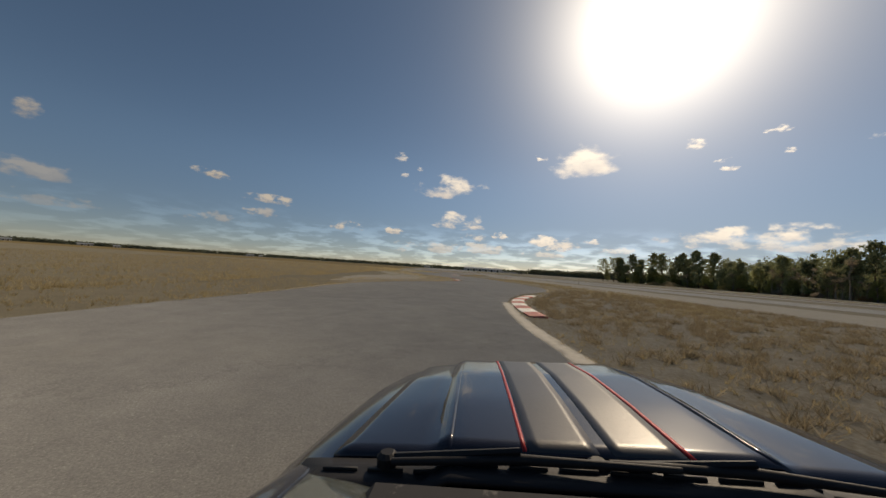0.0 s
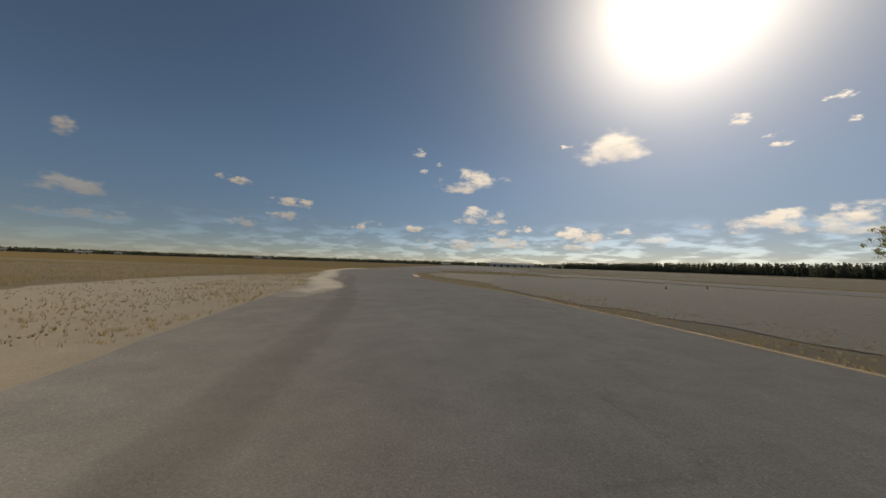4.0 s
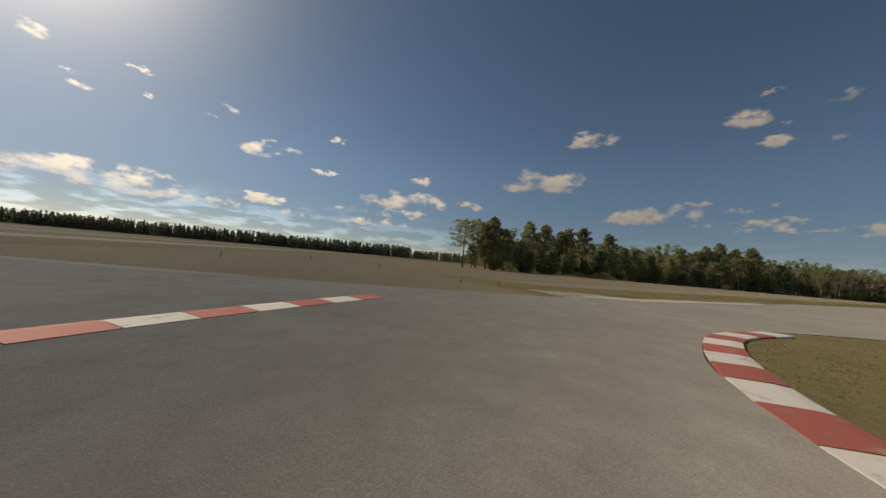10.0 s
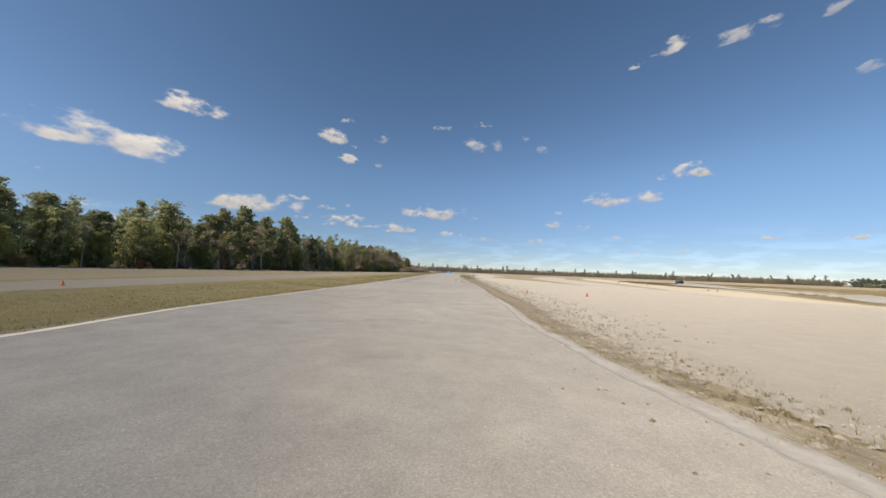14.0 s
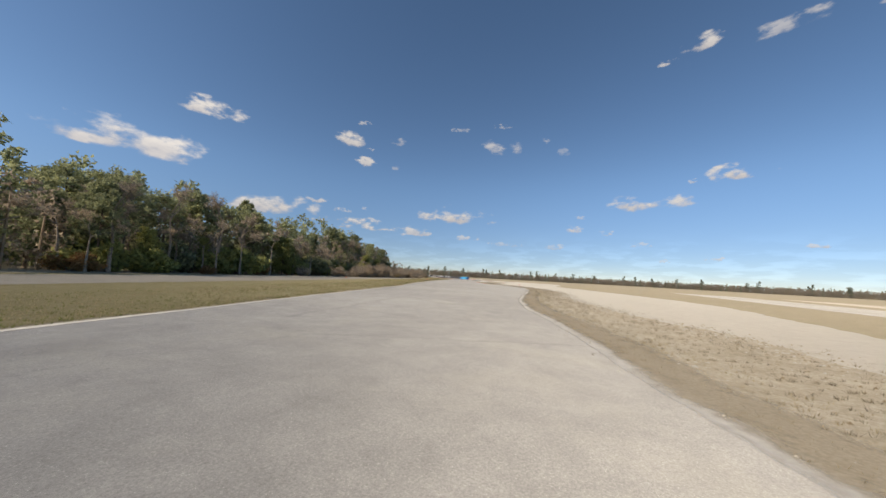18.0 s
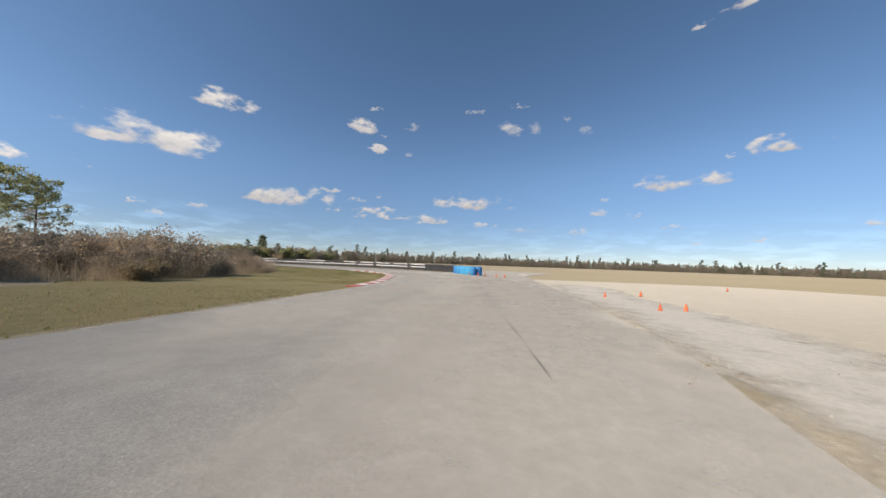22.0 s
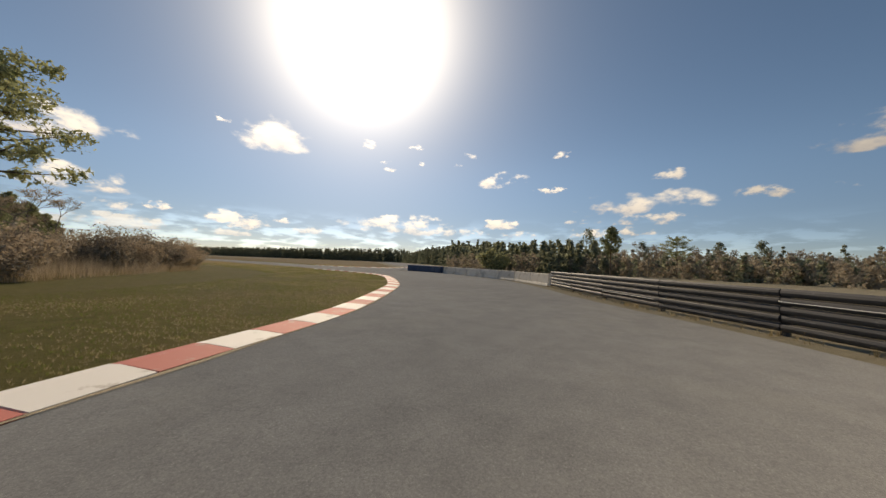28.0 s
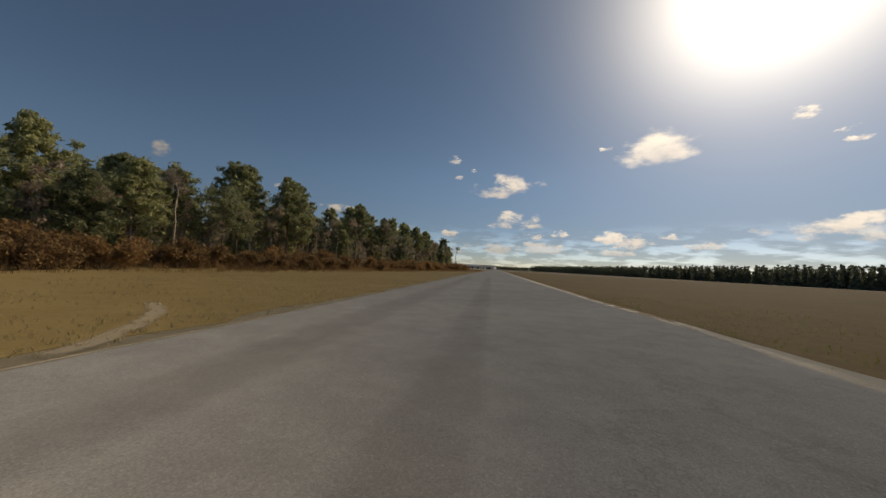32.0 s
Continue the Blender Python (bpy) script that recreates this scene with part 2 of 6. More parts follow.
M_GROUND = ground_material("dry_grass_ground", [(0.3, (0.26, 0.222, 0.15)), (0.55, (0.34, 0.295, 0.21)), (0.8, (0.25, 0.225, 0.13))], [(0.3, (0.15, 0.125, 0.075)), (0.6, (0.36, 0.31, 0.215)), (0.8, (0.48, 0.425, 0.32))], 0.03, 5.0, relief=0.04)
M_GOLD = ground_material("golden_grass_ground", [(0.3, (0.20, 0.14, 0.05)), (0.6, (0.33, 0.235, 0.09)), (0.8, (0.22, 0.17, 0.06))], [(0.3, (0.14, 0.10, 0.04)), (0.7, (0.40, 0.29, 0.13))], 0.02, 3.0, stretch=(1, 4, 1), turn=0.5)
def film_material(name, stops, density, scale=1.6):
    """Dust or rubber lying thinly on what is below."""
    m, n, l, b = material(name, 0.95, spec=0.05)
    grain = noise_node(n, l, scale, 8, 0.72)
    fine = noise_node(n, l, scale * 14, 4, 0.7)
    l.new(ramp(n, l, fine, stops), b.inputs["Base Color"])
    at = n.new("ShaderNodeAttribute")
    at.attribute_name = "cover"
    lump = n.new("ShaderNodeMath")
    lump.operation, lump.inputs[1].default_value, lump.inputs[2].default_value = 'MULTIPLY_ADD', 1.3, -0.65
    l.new(grain, lump.inputs[0])
    level = n.new("ShaderNodeMath")
    level.operation = 'ADD'
    l.new(at.outputs["Fac"], level.inputs[0])
    l.new(lump.outputs[0], level.inputs[1])
    mr = n.new("ShaderNodeMapRange")
    mr.interpolation_type = 'SMOOTHSTEP'
    mr.inputs[1].default_value, mr.inputs[2].default_value, mr.inputs[4].default_value = 0.25, 0.95, density
    l.new(level.outputs[0], mr.inputs[0])
    clear = n.new("ShaderNodeBsdfTransparent")
    ms = n.new("ShaderNodeMixShader")
    l.new(mr.outputs[0], ms.inputs[0])
    l.new(clear.outputs[0], ms.inputs[1])
    l.new(b.outputs[0], ms.inputs[2])
    l.new(ms.outputs[0], n["Material Output"].inputs[0])
    return m


M_DUSTFILM = film_material("thin_pale_dust", [(0.3, (0.53, 0.50, 0.435)), (0.7, (0.68, 0.65, 0.585))], 0.82, 0.7)
M_SOFTDUST = film_material("faint_swept_dust", [(0.3, (0.50, 0.475, 0.42)), (0.7, (0.60, 0.575, 0.52))], 0.42, 0.35)
M_TANFILM = film_material("thin_tan_dust", [(0.3, (0.34, 0.28, 0.19)), (0.7, (0.50, 0.43, 0.32))], 0.7)
M_RUBBERFILM = film_material("thin_tyre_rubber", [(0.3, (0.09, 0.085, 0.08)), (0.7, (0.15, 0.145, 0.135))], 0.13, 0.9)
M_GREEN = ground_material("short_green_grass", [(0.3, (0.145, 0.175, 0.034)), (0.45, (0.215, 0.21, 0.056)), (0.6, (0.29, 0.225, 0.085)), (0.72, (0.18, 0.19, 0.042)), (0.85, (0.25, 0.20, 0.07))], [(0.3, (0.065, 0.055, 0.014)), (0.55, (0.20, 0.16, 0.05)), (0.75, (0.36, 0.29, 0.13))], 0.22, 9.0, relief=0.05, amount=0.62)
M_OLIVE = ground_material("olive_mown_grass", [(0.3, (0.22, 0.195, 0.076)), (0.5, (0.32, 0.275, 0.130)), (0.65, (0.26, 0.232, 0.092)), (0.8, (0.40, 0.34, 0.20))], [(0.3, (0.11, 0.095, 0.045)), (0.55, (0.30, 0.255, 0.145)), (0.75, (0.50, 0.435, 0.30))], 0.16, 8.0, relief=0.045)
M_BROWN = ground_material("brown_winter_grass", [(0.3, (0.215, 0.115, 0.042)), (0.5, (0.275, 0.16, 0.06)), (0.65, (0.19, 0.14, 0.045)), (0.8, (0.245, 0.13, 0.047))], [(0.3, (0.09, 0.06, 0.018)), (0.7, (0.28, 0.185, 0.075))], 0.07, 8.0)
M_SCRUB = ground_material("sandy_scrub", [(0.35, (0.30, 0.265, 0.20)), (0.55, (0.42, 0.375, 0.295)), (0.75, (0.25, 0.215, 0.145))], [(0.3, (0.14, 0.115, 0.068)), (0.48, (0.34, 0.295, 0.215)), (0.72, (0.62, 0.57, 0.48))], 0.5, 4.0, relief=0.06)
M_SAND = ground_material("pale_crushed_limestone", [(0.3, (0.43, 0.40, 0.335)), (0.6, (0.50, 0.47, 0.405)), (0.8, (0.35, 0.32, 0.26))], [(0.25, (0.30, 0.275, 0.225)), (0.6, (0.50, 0.47, 0.405)), (0.85, (0.58, 0.55, 0.485))], 0.09, 7.0, stretch=(1, 0.2, 1), turn=0.35, relief=0.05)
M_DUSTY = ground_material("dusty_tan_sand", [(0.3, (0.45, 0.395, 0.30)), (0.6, (0.56, 0.50, 0.395)), (0.8, (0.38, 0.32, 0.225))], [(0.3, (0.33, 0.28, 0.20)), (0.7, (0.60, 0.54, 0.435))], 0.1, 6.0)
M_LANE = ground_material("grey_gravel_lane", [(0.3, (0.26, 0.23, 0.18)), (0.6, (0.34, 0.31, 0.26)), (0.8, (0.24, 0.20, 0.13))], [(0.3, (0.18, 0.16, 0.12)), (0.7, (0.40, 0.37, 0.31))], 0.15, 6.0, stretch=(1, 0.25, 1), turn=0.4)
M_DIRT = ground_material("bare_brown_dirt", [(0.3, (0.24, 0.18, 0.11)), (0.7, (0.34, 0.27, 0.18))], [(0.3, (0.16, 0.12, 0.07)), (0.7, (0.38, 0.31, 0.21))], 0.3, 7.0, relief=0.08)
M_ASPHALT = asphalt_material("weathered_grey_asphalt", 0.325, (1.0, 0.968, 0.89), 0.3)
M_RUNWAY = asphalt_material("sandy_old_runway", 0.42, (1.0, 0.94, 0.83), 0.7)
M_TRIMSEAM = asphalt_material("tarred_joint", 0.15, (1.0, 0.98, 0.95), 0.05)
M_CONCRETE = paint_material("weathered_concrete", (0.62, 0.60, 0.56), 0.85, (0.42, 0.40, 0.36), 0.52, 1.4)
M_TANSTRIP = paint_material("tan_painted_concrete", (0.52, 0.45, 0.31), 0.8, (0.36, 0.31, 0.22), 0.6, 2.0)
M_KERB_RED = paint_material("faded_red_kerb_paint", (0.47, 0.135, 0.11), 0.7, (0.42, 0.27, 0.23), 0.56, 3.0)
M_KERB_WHITE = paint_material("worn_white_kerb_paint", (0.72, 0.70, 0.66), 0.7, (0.42, 0.38, 0.33), 0.58, 3.0)
M_LINE = paint_material("faded_white_line_paint", (0.60, 0.57, 0.50), 0.8, (0.30, 0.28, 0.24), 0.5, 2.0)
M_CONE = paint_material("orange_cone_plastic", (0.66, 0.15, 0.065), 0.6, (0.40, 0.12, 0.05), 0.66, 5.0)
M_CONE_BASE = paint_material("dirty_cone_foot", (0.40, 0.09, 0.04), 0.7, (0.12, 0.08, 0.06), 0.5, 5.0)
M_BARREL = paint_material("blue_barrel_plastic", (0.018, 0.21, 0.50), 0.45, (0.10, 0.25, 0.40), 0.64, 3.0, spec=0.4)
M_BARREL_CYAN = paint_material("sun_bleached_blue_barrel_plastic", (0.03, 0.33, 0.58), 0.5, (0.14, 0.33, 0.46), 0.62, 3.0)
M_YELLOW = paint_material("yellow_plastic", (0.65, 0.45, 0.02), 0.5)
M_BLACK_RAIL = paint_material("black_rubber_rail", (0.028, 0.030, 0.036), 0.55, (0.10, 0.10, 0.11), 0.62, 2.0, spec=0.4)
M_RAIL_WHITE = paint_material("flaking_white_paint_strip", (0.80, 0.80, 0.79), 0.6, (0.06, 0.06, 0.07), 0.66, 1.6)
M_STEEL = paint_material("galvanised_steel", (0.36, 0.37, 0.38), 0.45, (0.2, 0.17, 0.14), 0.66, 4.0, metal=0.7)
M_WALL_BLUE = paint_material("dark_blue_barrier_cover", (0.03, 0.062, 0.13), 0.6, (0.09, 0.10, 0.12), 0.6, 1.5)
M_BARK = paint_material("pine_bark", (0.20, 0.145, 0.10), 0.95, (0.10, 0.072, 0.052), 0.48, 7.0, spec=0.1)
M_BARE = paint_material("grey_bare_twigs", (0.30, 0.25, 0.20), 0.95, (0.18, 0.145, 0.11), 0.5, 5.0, spec=0.1)
M_PINE = leaf_material("pine_needles", (0.195, 0.212, 0.122), (0.44, 0.462, 0.256), 0.42)
M_PINE_YELLOW = leaf_material("sunlit_yellow_green_needles", (0.215, 0.23, 0.09), (0.45, 0.45, 0.178), 0.5)
M_OAK = leaf_material("dark_evergreen_leaves", (0.195, 0.205, 0.12), (0.42, 0.42, 0.232), 0.42)
M_TWIG = leaf_material("fine_bare_twigs", (0.26, 0.21, 0.165), (0.47, 0.395, 0.315), 0.4)
M_BROOM = leaf_material("russet_broom_grass", (0.195, 0.115, 0.055), (0.375, 0.235, 0.115), 0.45)
M_STRAW = leaf_material("straw_grass_blades", (0.26, 0.205, 0.118), (0.48, 0.395, 0.245), 0.6)
M_DEADGRASS = leaf_material("dead_brown_grass", (0.20, 0.155, 0.10), (0.37, 0.30, 0.205), 0.5)
M_BLADE = leaf_material("green_grass_blades", (0.13, 0.155, 0.036), (0.29, 0.295, 0.095), 0.6)
# far foliage: the haze of distance is put into these paler, greyer colours
M_FAR = leaf_material("hazed_far_pines", (0.165, 0.186, 0.138), (0.3, 0.32, 0.232), 0.5)
M_FARBARE = leaf_material("hazed_far_scrub", (0.28, 0.235, 0.185), (0.43, 0.375, 0.305), 0.4)
M_WHITEWALL = paint_material("white_sheet_metal", (0.62, 0.62, 0.60), 0.5, (0.4, 0.4, 0.38), 0.6, 0.2)
M_GREYROOF = paint_material("grey_metal_roof", (0.30, 0.32, 0.33), 0.45, (0.22, 0.22, 0.22), 0.6, 0.3, metal=0.2)
M_DARK = paint_material("dark_opening", (0.03, 0.03, 0.035), 0.6, (0.06, 0.06, 0.06), 0.6, 0.5)

# ---- builders ----
def solid(name, verts, faces, mat, parent=None, label="", smooth=False):
    me = bpy.data.meshes.new(name)
    me.from_pydata(verts, [], faces)
    me.materials.append(mat)
    if smooth:
        me.shade_smooth()
    me.update()
    ob = new(name, me)
    if parent:
        ob.parent = parent
    if label:
        ob["label"] = label
    return ob


def part(name, bm, mat, parent, label="", smooth=False):
    me = bpy.data.meshes.new(name)
    bm.to_mesh(me)
    bm.free()
    me.materials.append(mat)
    if smooth:
        me.shade_smooth()
    ob = new(name, me)
    ob.parent = parent
    if label:
        ob["label"] = label
    return ob


def curve_through(pts, step):
    """Points at even steps on a smooth curve through pts."""
    p = np.array(pts, float)
    ext = np.vstack([2 * p[0] - p[1], p, 2 * p[-1] - p[-2]])
    out = []
    for i in range(1, len(ext) - 2):
        a, b, c, d = ext[i - 1:i + 3]
        n = max(2, int(np.linalg.norm(c - b) / step * 2))
        for s in np.arange(n) / n:
            out.append(0.5 * (2 * b + (c - a) * s + (2 * a - 5 * b + 4 * c - d) * s * s + (3 * b - a - 3 * c + d) * s ** 3))
    out.append(p[-1])
    out = np.array(out)
    run = np.concatenate([[0], np.cumsum(np.linalg.norm(np.diff(out, axis=0), axis=1))])
    n = max(2, int(round(run[-1] / step)) + 1)
    at = np.linspace(0, run[-1], n)
    return np.stack([np.interp(at, run, out[:, k]) for k in range(p.shape[1])], 1)


def normals_of(line):
    t = np.gradient(line, axis=0)
    t /= np.linalg.norm(t, axis=1)[:, None] + 1e-9
    return np.stack([-t[:, 1], t[:, 0]], 1)


def rough_edge(line, amount, seed, size=1.4):
    n = normals_of(line)
    w = np.array([noise.noise((x / size, y / size, seed)) + 0.5 * noise.noise((x / size * 3, y / size * 3, seed + 9)) for x, y in line])
    return line + n * (w * amount)[:, None]


def sheet(name, edges, z, mat, label, rough=0.12, step=0.8, depth=0.05, category="ground", seed=1.0):
    """A flat area inside a ring of edge curves, each smooth, with uneven borders and a small drop round it."""
    ring = np.vstack([rough_edge(curve_through(e, step), rough, seed) if len(e) > 2 else np.array(e, float) for e in edges])
    keep = [ring[0]]
    for q in ring[1:]:
        if np.linalg.norm(q - keep[-1]) > 0.05:
            keep.append(q)
    if np.linalg.norm(keep[0] - keep[-1]) < 0.05:
        keep.pop()
    ring = np.array(keep)
    from mathutils.geometry import tessellate_polygon
    tris = tessellate_polygon([[Vector((x, y, 0)) for x, y in ring]])
    n = len(ring)
    verts = [(x, y, z) for x, y in ring] + [(x, y, z - depth) for x, y in ring]
    area = sum(ring[i - 1][0] * ring[i][1] - ring[i][0] * ring[i - 1][1] for i in range(n))
    faces = []
    for a, b, c in tris:
        cr = (ring[b][0] - ring[a][0]) * (ring[c][1] - ring[a][1]) - (ring[b][1] - ring[a][1]) * (ring[c][0] - ring[a][0])
        faces.append((a, b, c) if cr > 0 else (a, c, b))
    for i in range(n):
        j = (i + 1) % n
        faces.append((i, n + i, n + j, j) if area > 0 else (j, n + j, n + i, i))
    ob = solid(name, verts, faces, mat)
    return tagged(ob, label, category, kind="structure")


def ribbon(name, pts, width, z, mat, label, step=1.0, rough=0.03, category="marking", fade=0.0, kind="structure"):
    """A thin band along a line: paint, rubber or dust on the ground."""
    c = curve_through(pts, step)
    n = normals_of(c)
    k = len(c)
    w = np.full(k, width / 2.0)
    if fade:
        w *= np.clip(np.minimum(np.arange(k), np.arange(k)[::-1]) / (k * fade), 0.05, 1)
    l = rough_edge(c, rough, 3.0) + n * w[:, None]
    r = rough_edge(c, rough, 7.0) - n * w[:, None]
    verts = [(x, y, z) for x, y in l] + [(x, y, z) for x, y in r]
    faces = [(i + k, i + k + 1, i + 1, i) for i in range(k - 1)]
    return tagged(solid(name, verts, faces, mat), label, category, kind=kind)


def film(name, pts, width, z, mat, label, step=0.8, rough=0.2, category="dust", fade=0.12):
    """A thin layer on the ground along a line, dense in the middle and thinning out to its sides and ends."""
    c = rough_edge(curve_through(pts, step), rough, 3.0, 5.0)
    n = normals_of(c)
    k = len(c)
    ends = np.clip(np.minimum(np.arange(k), np.arange(k)[::-1]) / max(1.0, k * fade), 0, 1)
    across = (-0.5, -0.28, 0.0, 0.28, 0.5)
    verts, cover = [], []
    for s, v in zip(across, (0.0, 0.7, 1.0, 0.7, 0.0)):
        verts += [(x, y, z) for x, y in c + n * s * width]
        cover += [v * e for e in ends]
    faces = [(j * k + i, j * k + i + 1, (j + 1) * k + i + 1, (j + 1) * k + i) for j in range(4) for i in range(k - 1)]
    ob = solid(name, verts, faces, mat)
    layer = ob.data.attributes.new("cover", 'FLOAT', 'POINT')
    layer.data.foreach_set("value", np.array(cover, np.float32))
    return tagged(ob, label, category, kind="structure")


def kerb(name, pts, width, label, block=1.05, first=0, z=0.02, high=0.045):
    """A rumble kerb: red and white blocks, low at the road and raised behind. The road lies on the right of pts."""
    line = curve_through(pts, block)
    side = normals_of(line)
    holder = tagged(new(name), label, "kerb")
    rng = random.Random(len(line))
    for i in range(len(line) - 1):
        g = 0.012
        a, b = line[i], line[i + 1]
        a, b = a + (b - a) * g, b - (b - a) * g
        na, nb = side[i], side[i + 1]
        h = high + rng.uniform(-0.006, 0.006)
        v = []
        for q, nn in ((a, na), (b, nb)):
            for off, zz in ((0.0, z - 0.06), (0.0, z + 0.012), (width * 0.75, z + h), (width, z + h - 0.012), (width, z - 0.06)):
                v.append((q[0] + nn[0] * off, q[1] + nn[1] * off, zz))
        f = [(0, 5, 6, 1), (1, 6, 7, 2), (2, 7, 8, 3), (3, 8, 9, 4), (4, 3, 2, 1, 0), (5, 6, 7, 8, 9)]
        red = (i + first) % 2
        solid("red_block" if red else "white_block", v, f, M_KERB_RED if red else M_KERB_WHITE, holder)
    return holder


def lathe(profile, segs=20, bm=None, z0=0.0):
    bm = bm or bmesh.new()
    rings = []
    for r, zz in profile:
        rings.append([bm.verts.new((r * math.cos(2 * math.pi * k / segs), r * math.sin(2 * math.pi * k / segs), zz + z0)) for k in range(segs)])
    for a, b in zip(rings, rings[1:]):
        for k in range(segs):
            bm.faces.new((a[k], a[(k + 1) % segs], b[(k + 1) % segs], b[k]))
    bm.faces.new(rings[0][::-1])
    bm.faces.new(rings[-1])
    return bm


def box(size, at=(0, 0, 0), bm=None, bevel=0.0):
    bm = bm or bmesh.new()
    made = bmesh.ops.create_cube(bm, size=1.0, matrix=Matrix.Translation(at) @ Matrix.Diagonal((*size, 1)))
    if bevel:
        es = {e for v in made["verts"] for e in v.link_edges}
        bmesh.ops.bevel(bm, geom=list(es), offset=bevel, segments=1, affect='EDGES')
    return bm


def tube(path, radii, sides=6):
    """Vertices and faces of a tapered tube along path."""
    v, f = [], []
    for i, (q, r) in enumerate(zip(path, radii)):
        t = Vector(path[min(i + 1, len(path) - 1)]) - Vector(path[max(i - 1, 0)])
        t = t.normalized() if t.length > 1e-6 else Vector((0, 0, 1))
        u = t.orthogonal().normalized()
        w = t.cross(u)
        for k in range(sides):
            a = 2 * math.pi * k / sides
            v.append(tuple(Vector(q) + (u * math.cos(a) + w * math.sin(a)) * r))
    for i in range(len(path) - 1):
        for k in range(sides):
            f.append((i * sides + k, i * sides + (k + 1) % sides, (i + 1) * sides + (k + 1) % sides, (i + 1) * sides + k))
    return v, f


def joined(pieces):
    v, f = [], []
    for a, b in pieces:
        o = len(v)
        v += a
        f += [tuple(i + o for i in q) for q in b]
    return v, f


def tufts(rng, centres, radii, count, size, flat=0.7, slim=0.55):
    """Small leaf-like triangles scattered in clumps round the centres, as arrays."""
    c = np.repeat(np.asarray(centres), count, axis=0)
    r = np.repeat(np.asarray(radii), count)[:, None]
    d = rng.normal(size=c.shape)
    d /= np.linalg.norm(d, axis=1)[:, None] + 1e-9
    p = c + d * r * rng.uniform(0.25, 1.0, (len(c), 1)) * np.array([1, 1, flat])
    a = rng.normal(size=c.shape)
    a /= np.linalg.norm(a, axis=1)[:, None]
    b = np.cross(a, rng.normal(size=c.shape))
    b /= np.linalg.norm(b, axis=1)[:, None] + 1e-9
    s = size * rng.uniform(0.6, 1.4, (len(c), 1))
    tri = np.stack([p + a * s, p - a * s * 0.5 + b * s * slim, p - a * s * 0.5 - b * s * slim], 1)
    return tri.reshape(-1, 3)


def triangles(name, pts, mat, parent=None, label=""):
    n = len(pts) // 3
    me = bpy.data.meshes.new(name)
    me.vertices.add(3 * n)
    me.vertices.foreach_set("co", np.asarray(pts, np.float32).ravel())
    me.loops.add(3 * n)
    me.loops.foreach_set("vertex_index", np.arange(3 * n, dtype=np.int32))
    me.polygons.add(n)
    me.polygons.foreach_set("loop_start", np.arange(0, 3 * n, 3, dtype=np.int32))
    me.materials.append(mat)
    me.update(calc_edges=True)
    me.validate()
    ob = new(name, me)
    if parent:
        ob.parent = parent
    if label:
        ob["label"] = label
    return ob


def pine(seed, height, start, spread, needles, label, clumps=60, per=34, leaf=0.34, limb_rise=0.25):
    """A pine: leaning trunk, limbs in whorls from start (share of height) up, and needle clumps along the limbs."""
    rng = np.random.default_rng(seed)
    ob = tagged(new("pine_tree"), label, "tree")
    lean = rng.normal(0, 0.02, 2)
    top = np.array([lean[0] * height, lean[1] * height, height])
    def axis(s):
        return np.array([lean[0] * height * s ** 1.6, lean[1] * height * s ** 1.6, height * s])
    r0 = 0.012 * height + 0.05
    path = [tuple(axis(s) + np.array([0, 0, -0.3 if s == 0 else 0])) for s in np.linspace(0, 0.98, 8)]
    v, f = tube(path, [r0 * (1.25 if i == 0 else 1) * (1 - 0.88 * i / 7) for i in range(8)], 8)
    solid("trunk", v, f, M_BARK, ob, smooth=True)
    pieces, centres, radii = [], [], []
    limbs = int(clumps / 3)
    for i in range(limbs):
        s = start + (0.97 - start) * (i + rng.uniform(0, 0.8)) / limbs
        az = i * 2.4 + rng.uniform(-0.5, 0.5)
        k = (s - start) / (1 - start)
        reach = spread * (0.45 + 0.75 * math.sin(math.pi * (0.22 + 0.74 * k))) * rng.uniform(0.7, 1.15) * (1.0 - 0.45 * k)
        a = axis(s)
        d = np.array([math.cos(az), math.sin(az), limb_rise + 0.5 * k])
        mid = a + d * reach * 0.55
        tip = a + d * reach + np.array([0, 0, 0.06 * reach])
        pieces.append(tube([tuple(a), tuple(mid), tuple(tip)], [0.05 + 0.004 * height * (1 - k), 0.04, 0.015], 4))
        for q, rr in ((0.42, 0.5), (0.62, 0.7), (0.82, 0.8), (1.02, 0.62)):
            centres.append(a + d * reach * q + rng.normal(0, 0.12 * spread, 3) * np.array([1, 1, 0.5]))
            radii.append(rr * (0.27 * spread + 0.25) * rng.uniform(0.65, 1.3))
    for q in (0.95, 0.99, 1.03):
        centres.append(top * q)
        radii.append(0.3 * spread * (1.65 - 1.4 * q) + 0.12)
    v, f = joined(pieces)
    solid("branch_frame", v, f, M_BARK, ob)
    triangles("crown", tufts(rng, centres, radii, int(per * 1.25), leaf * 1.15, 0.72, 0.36), needles, ob)
    return ob


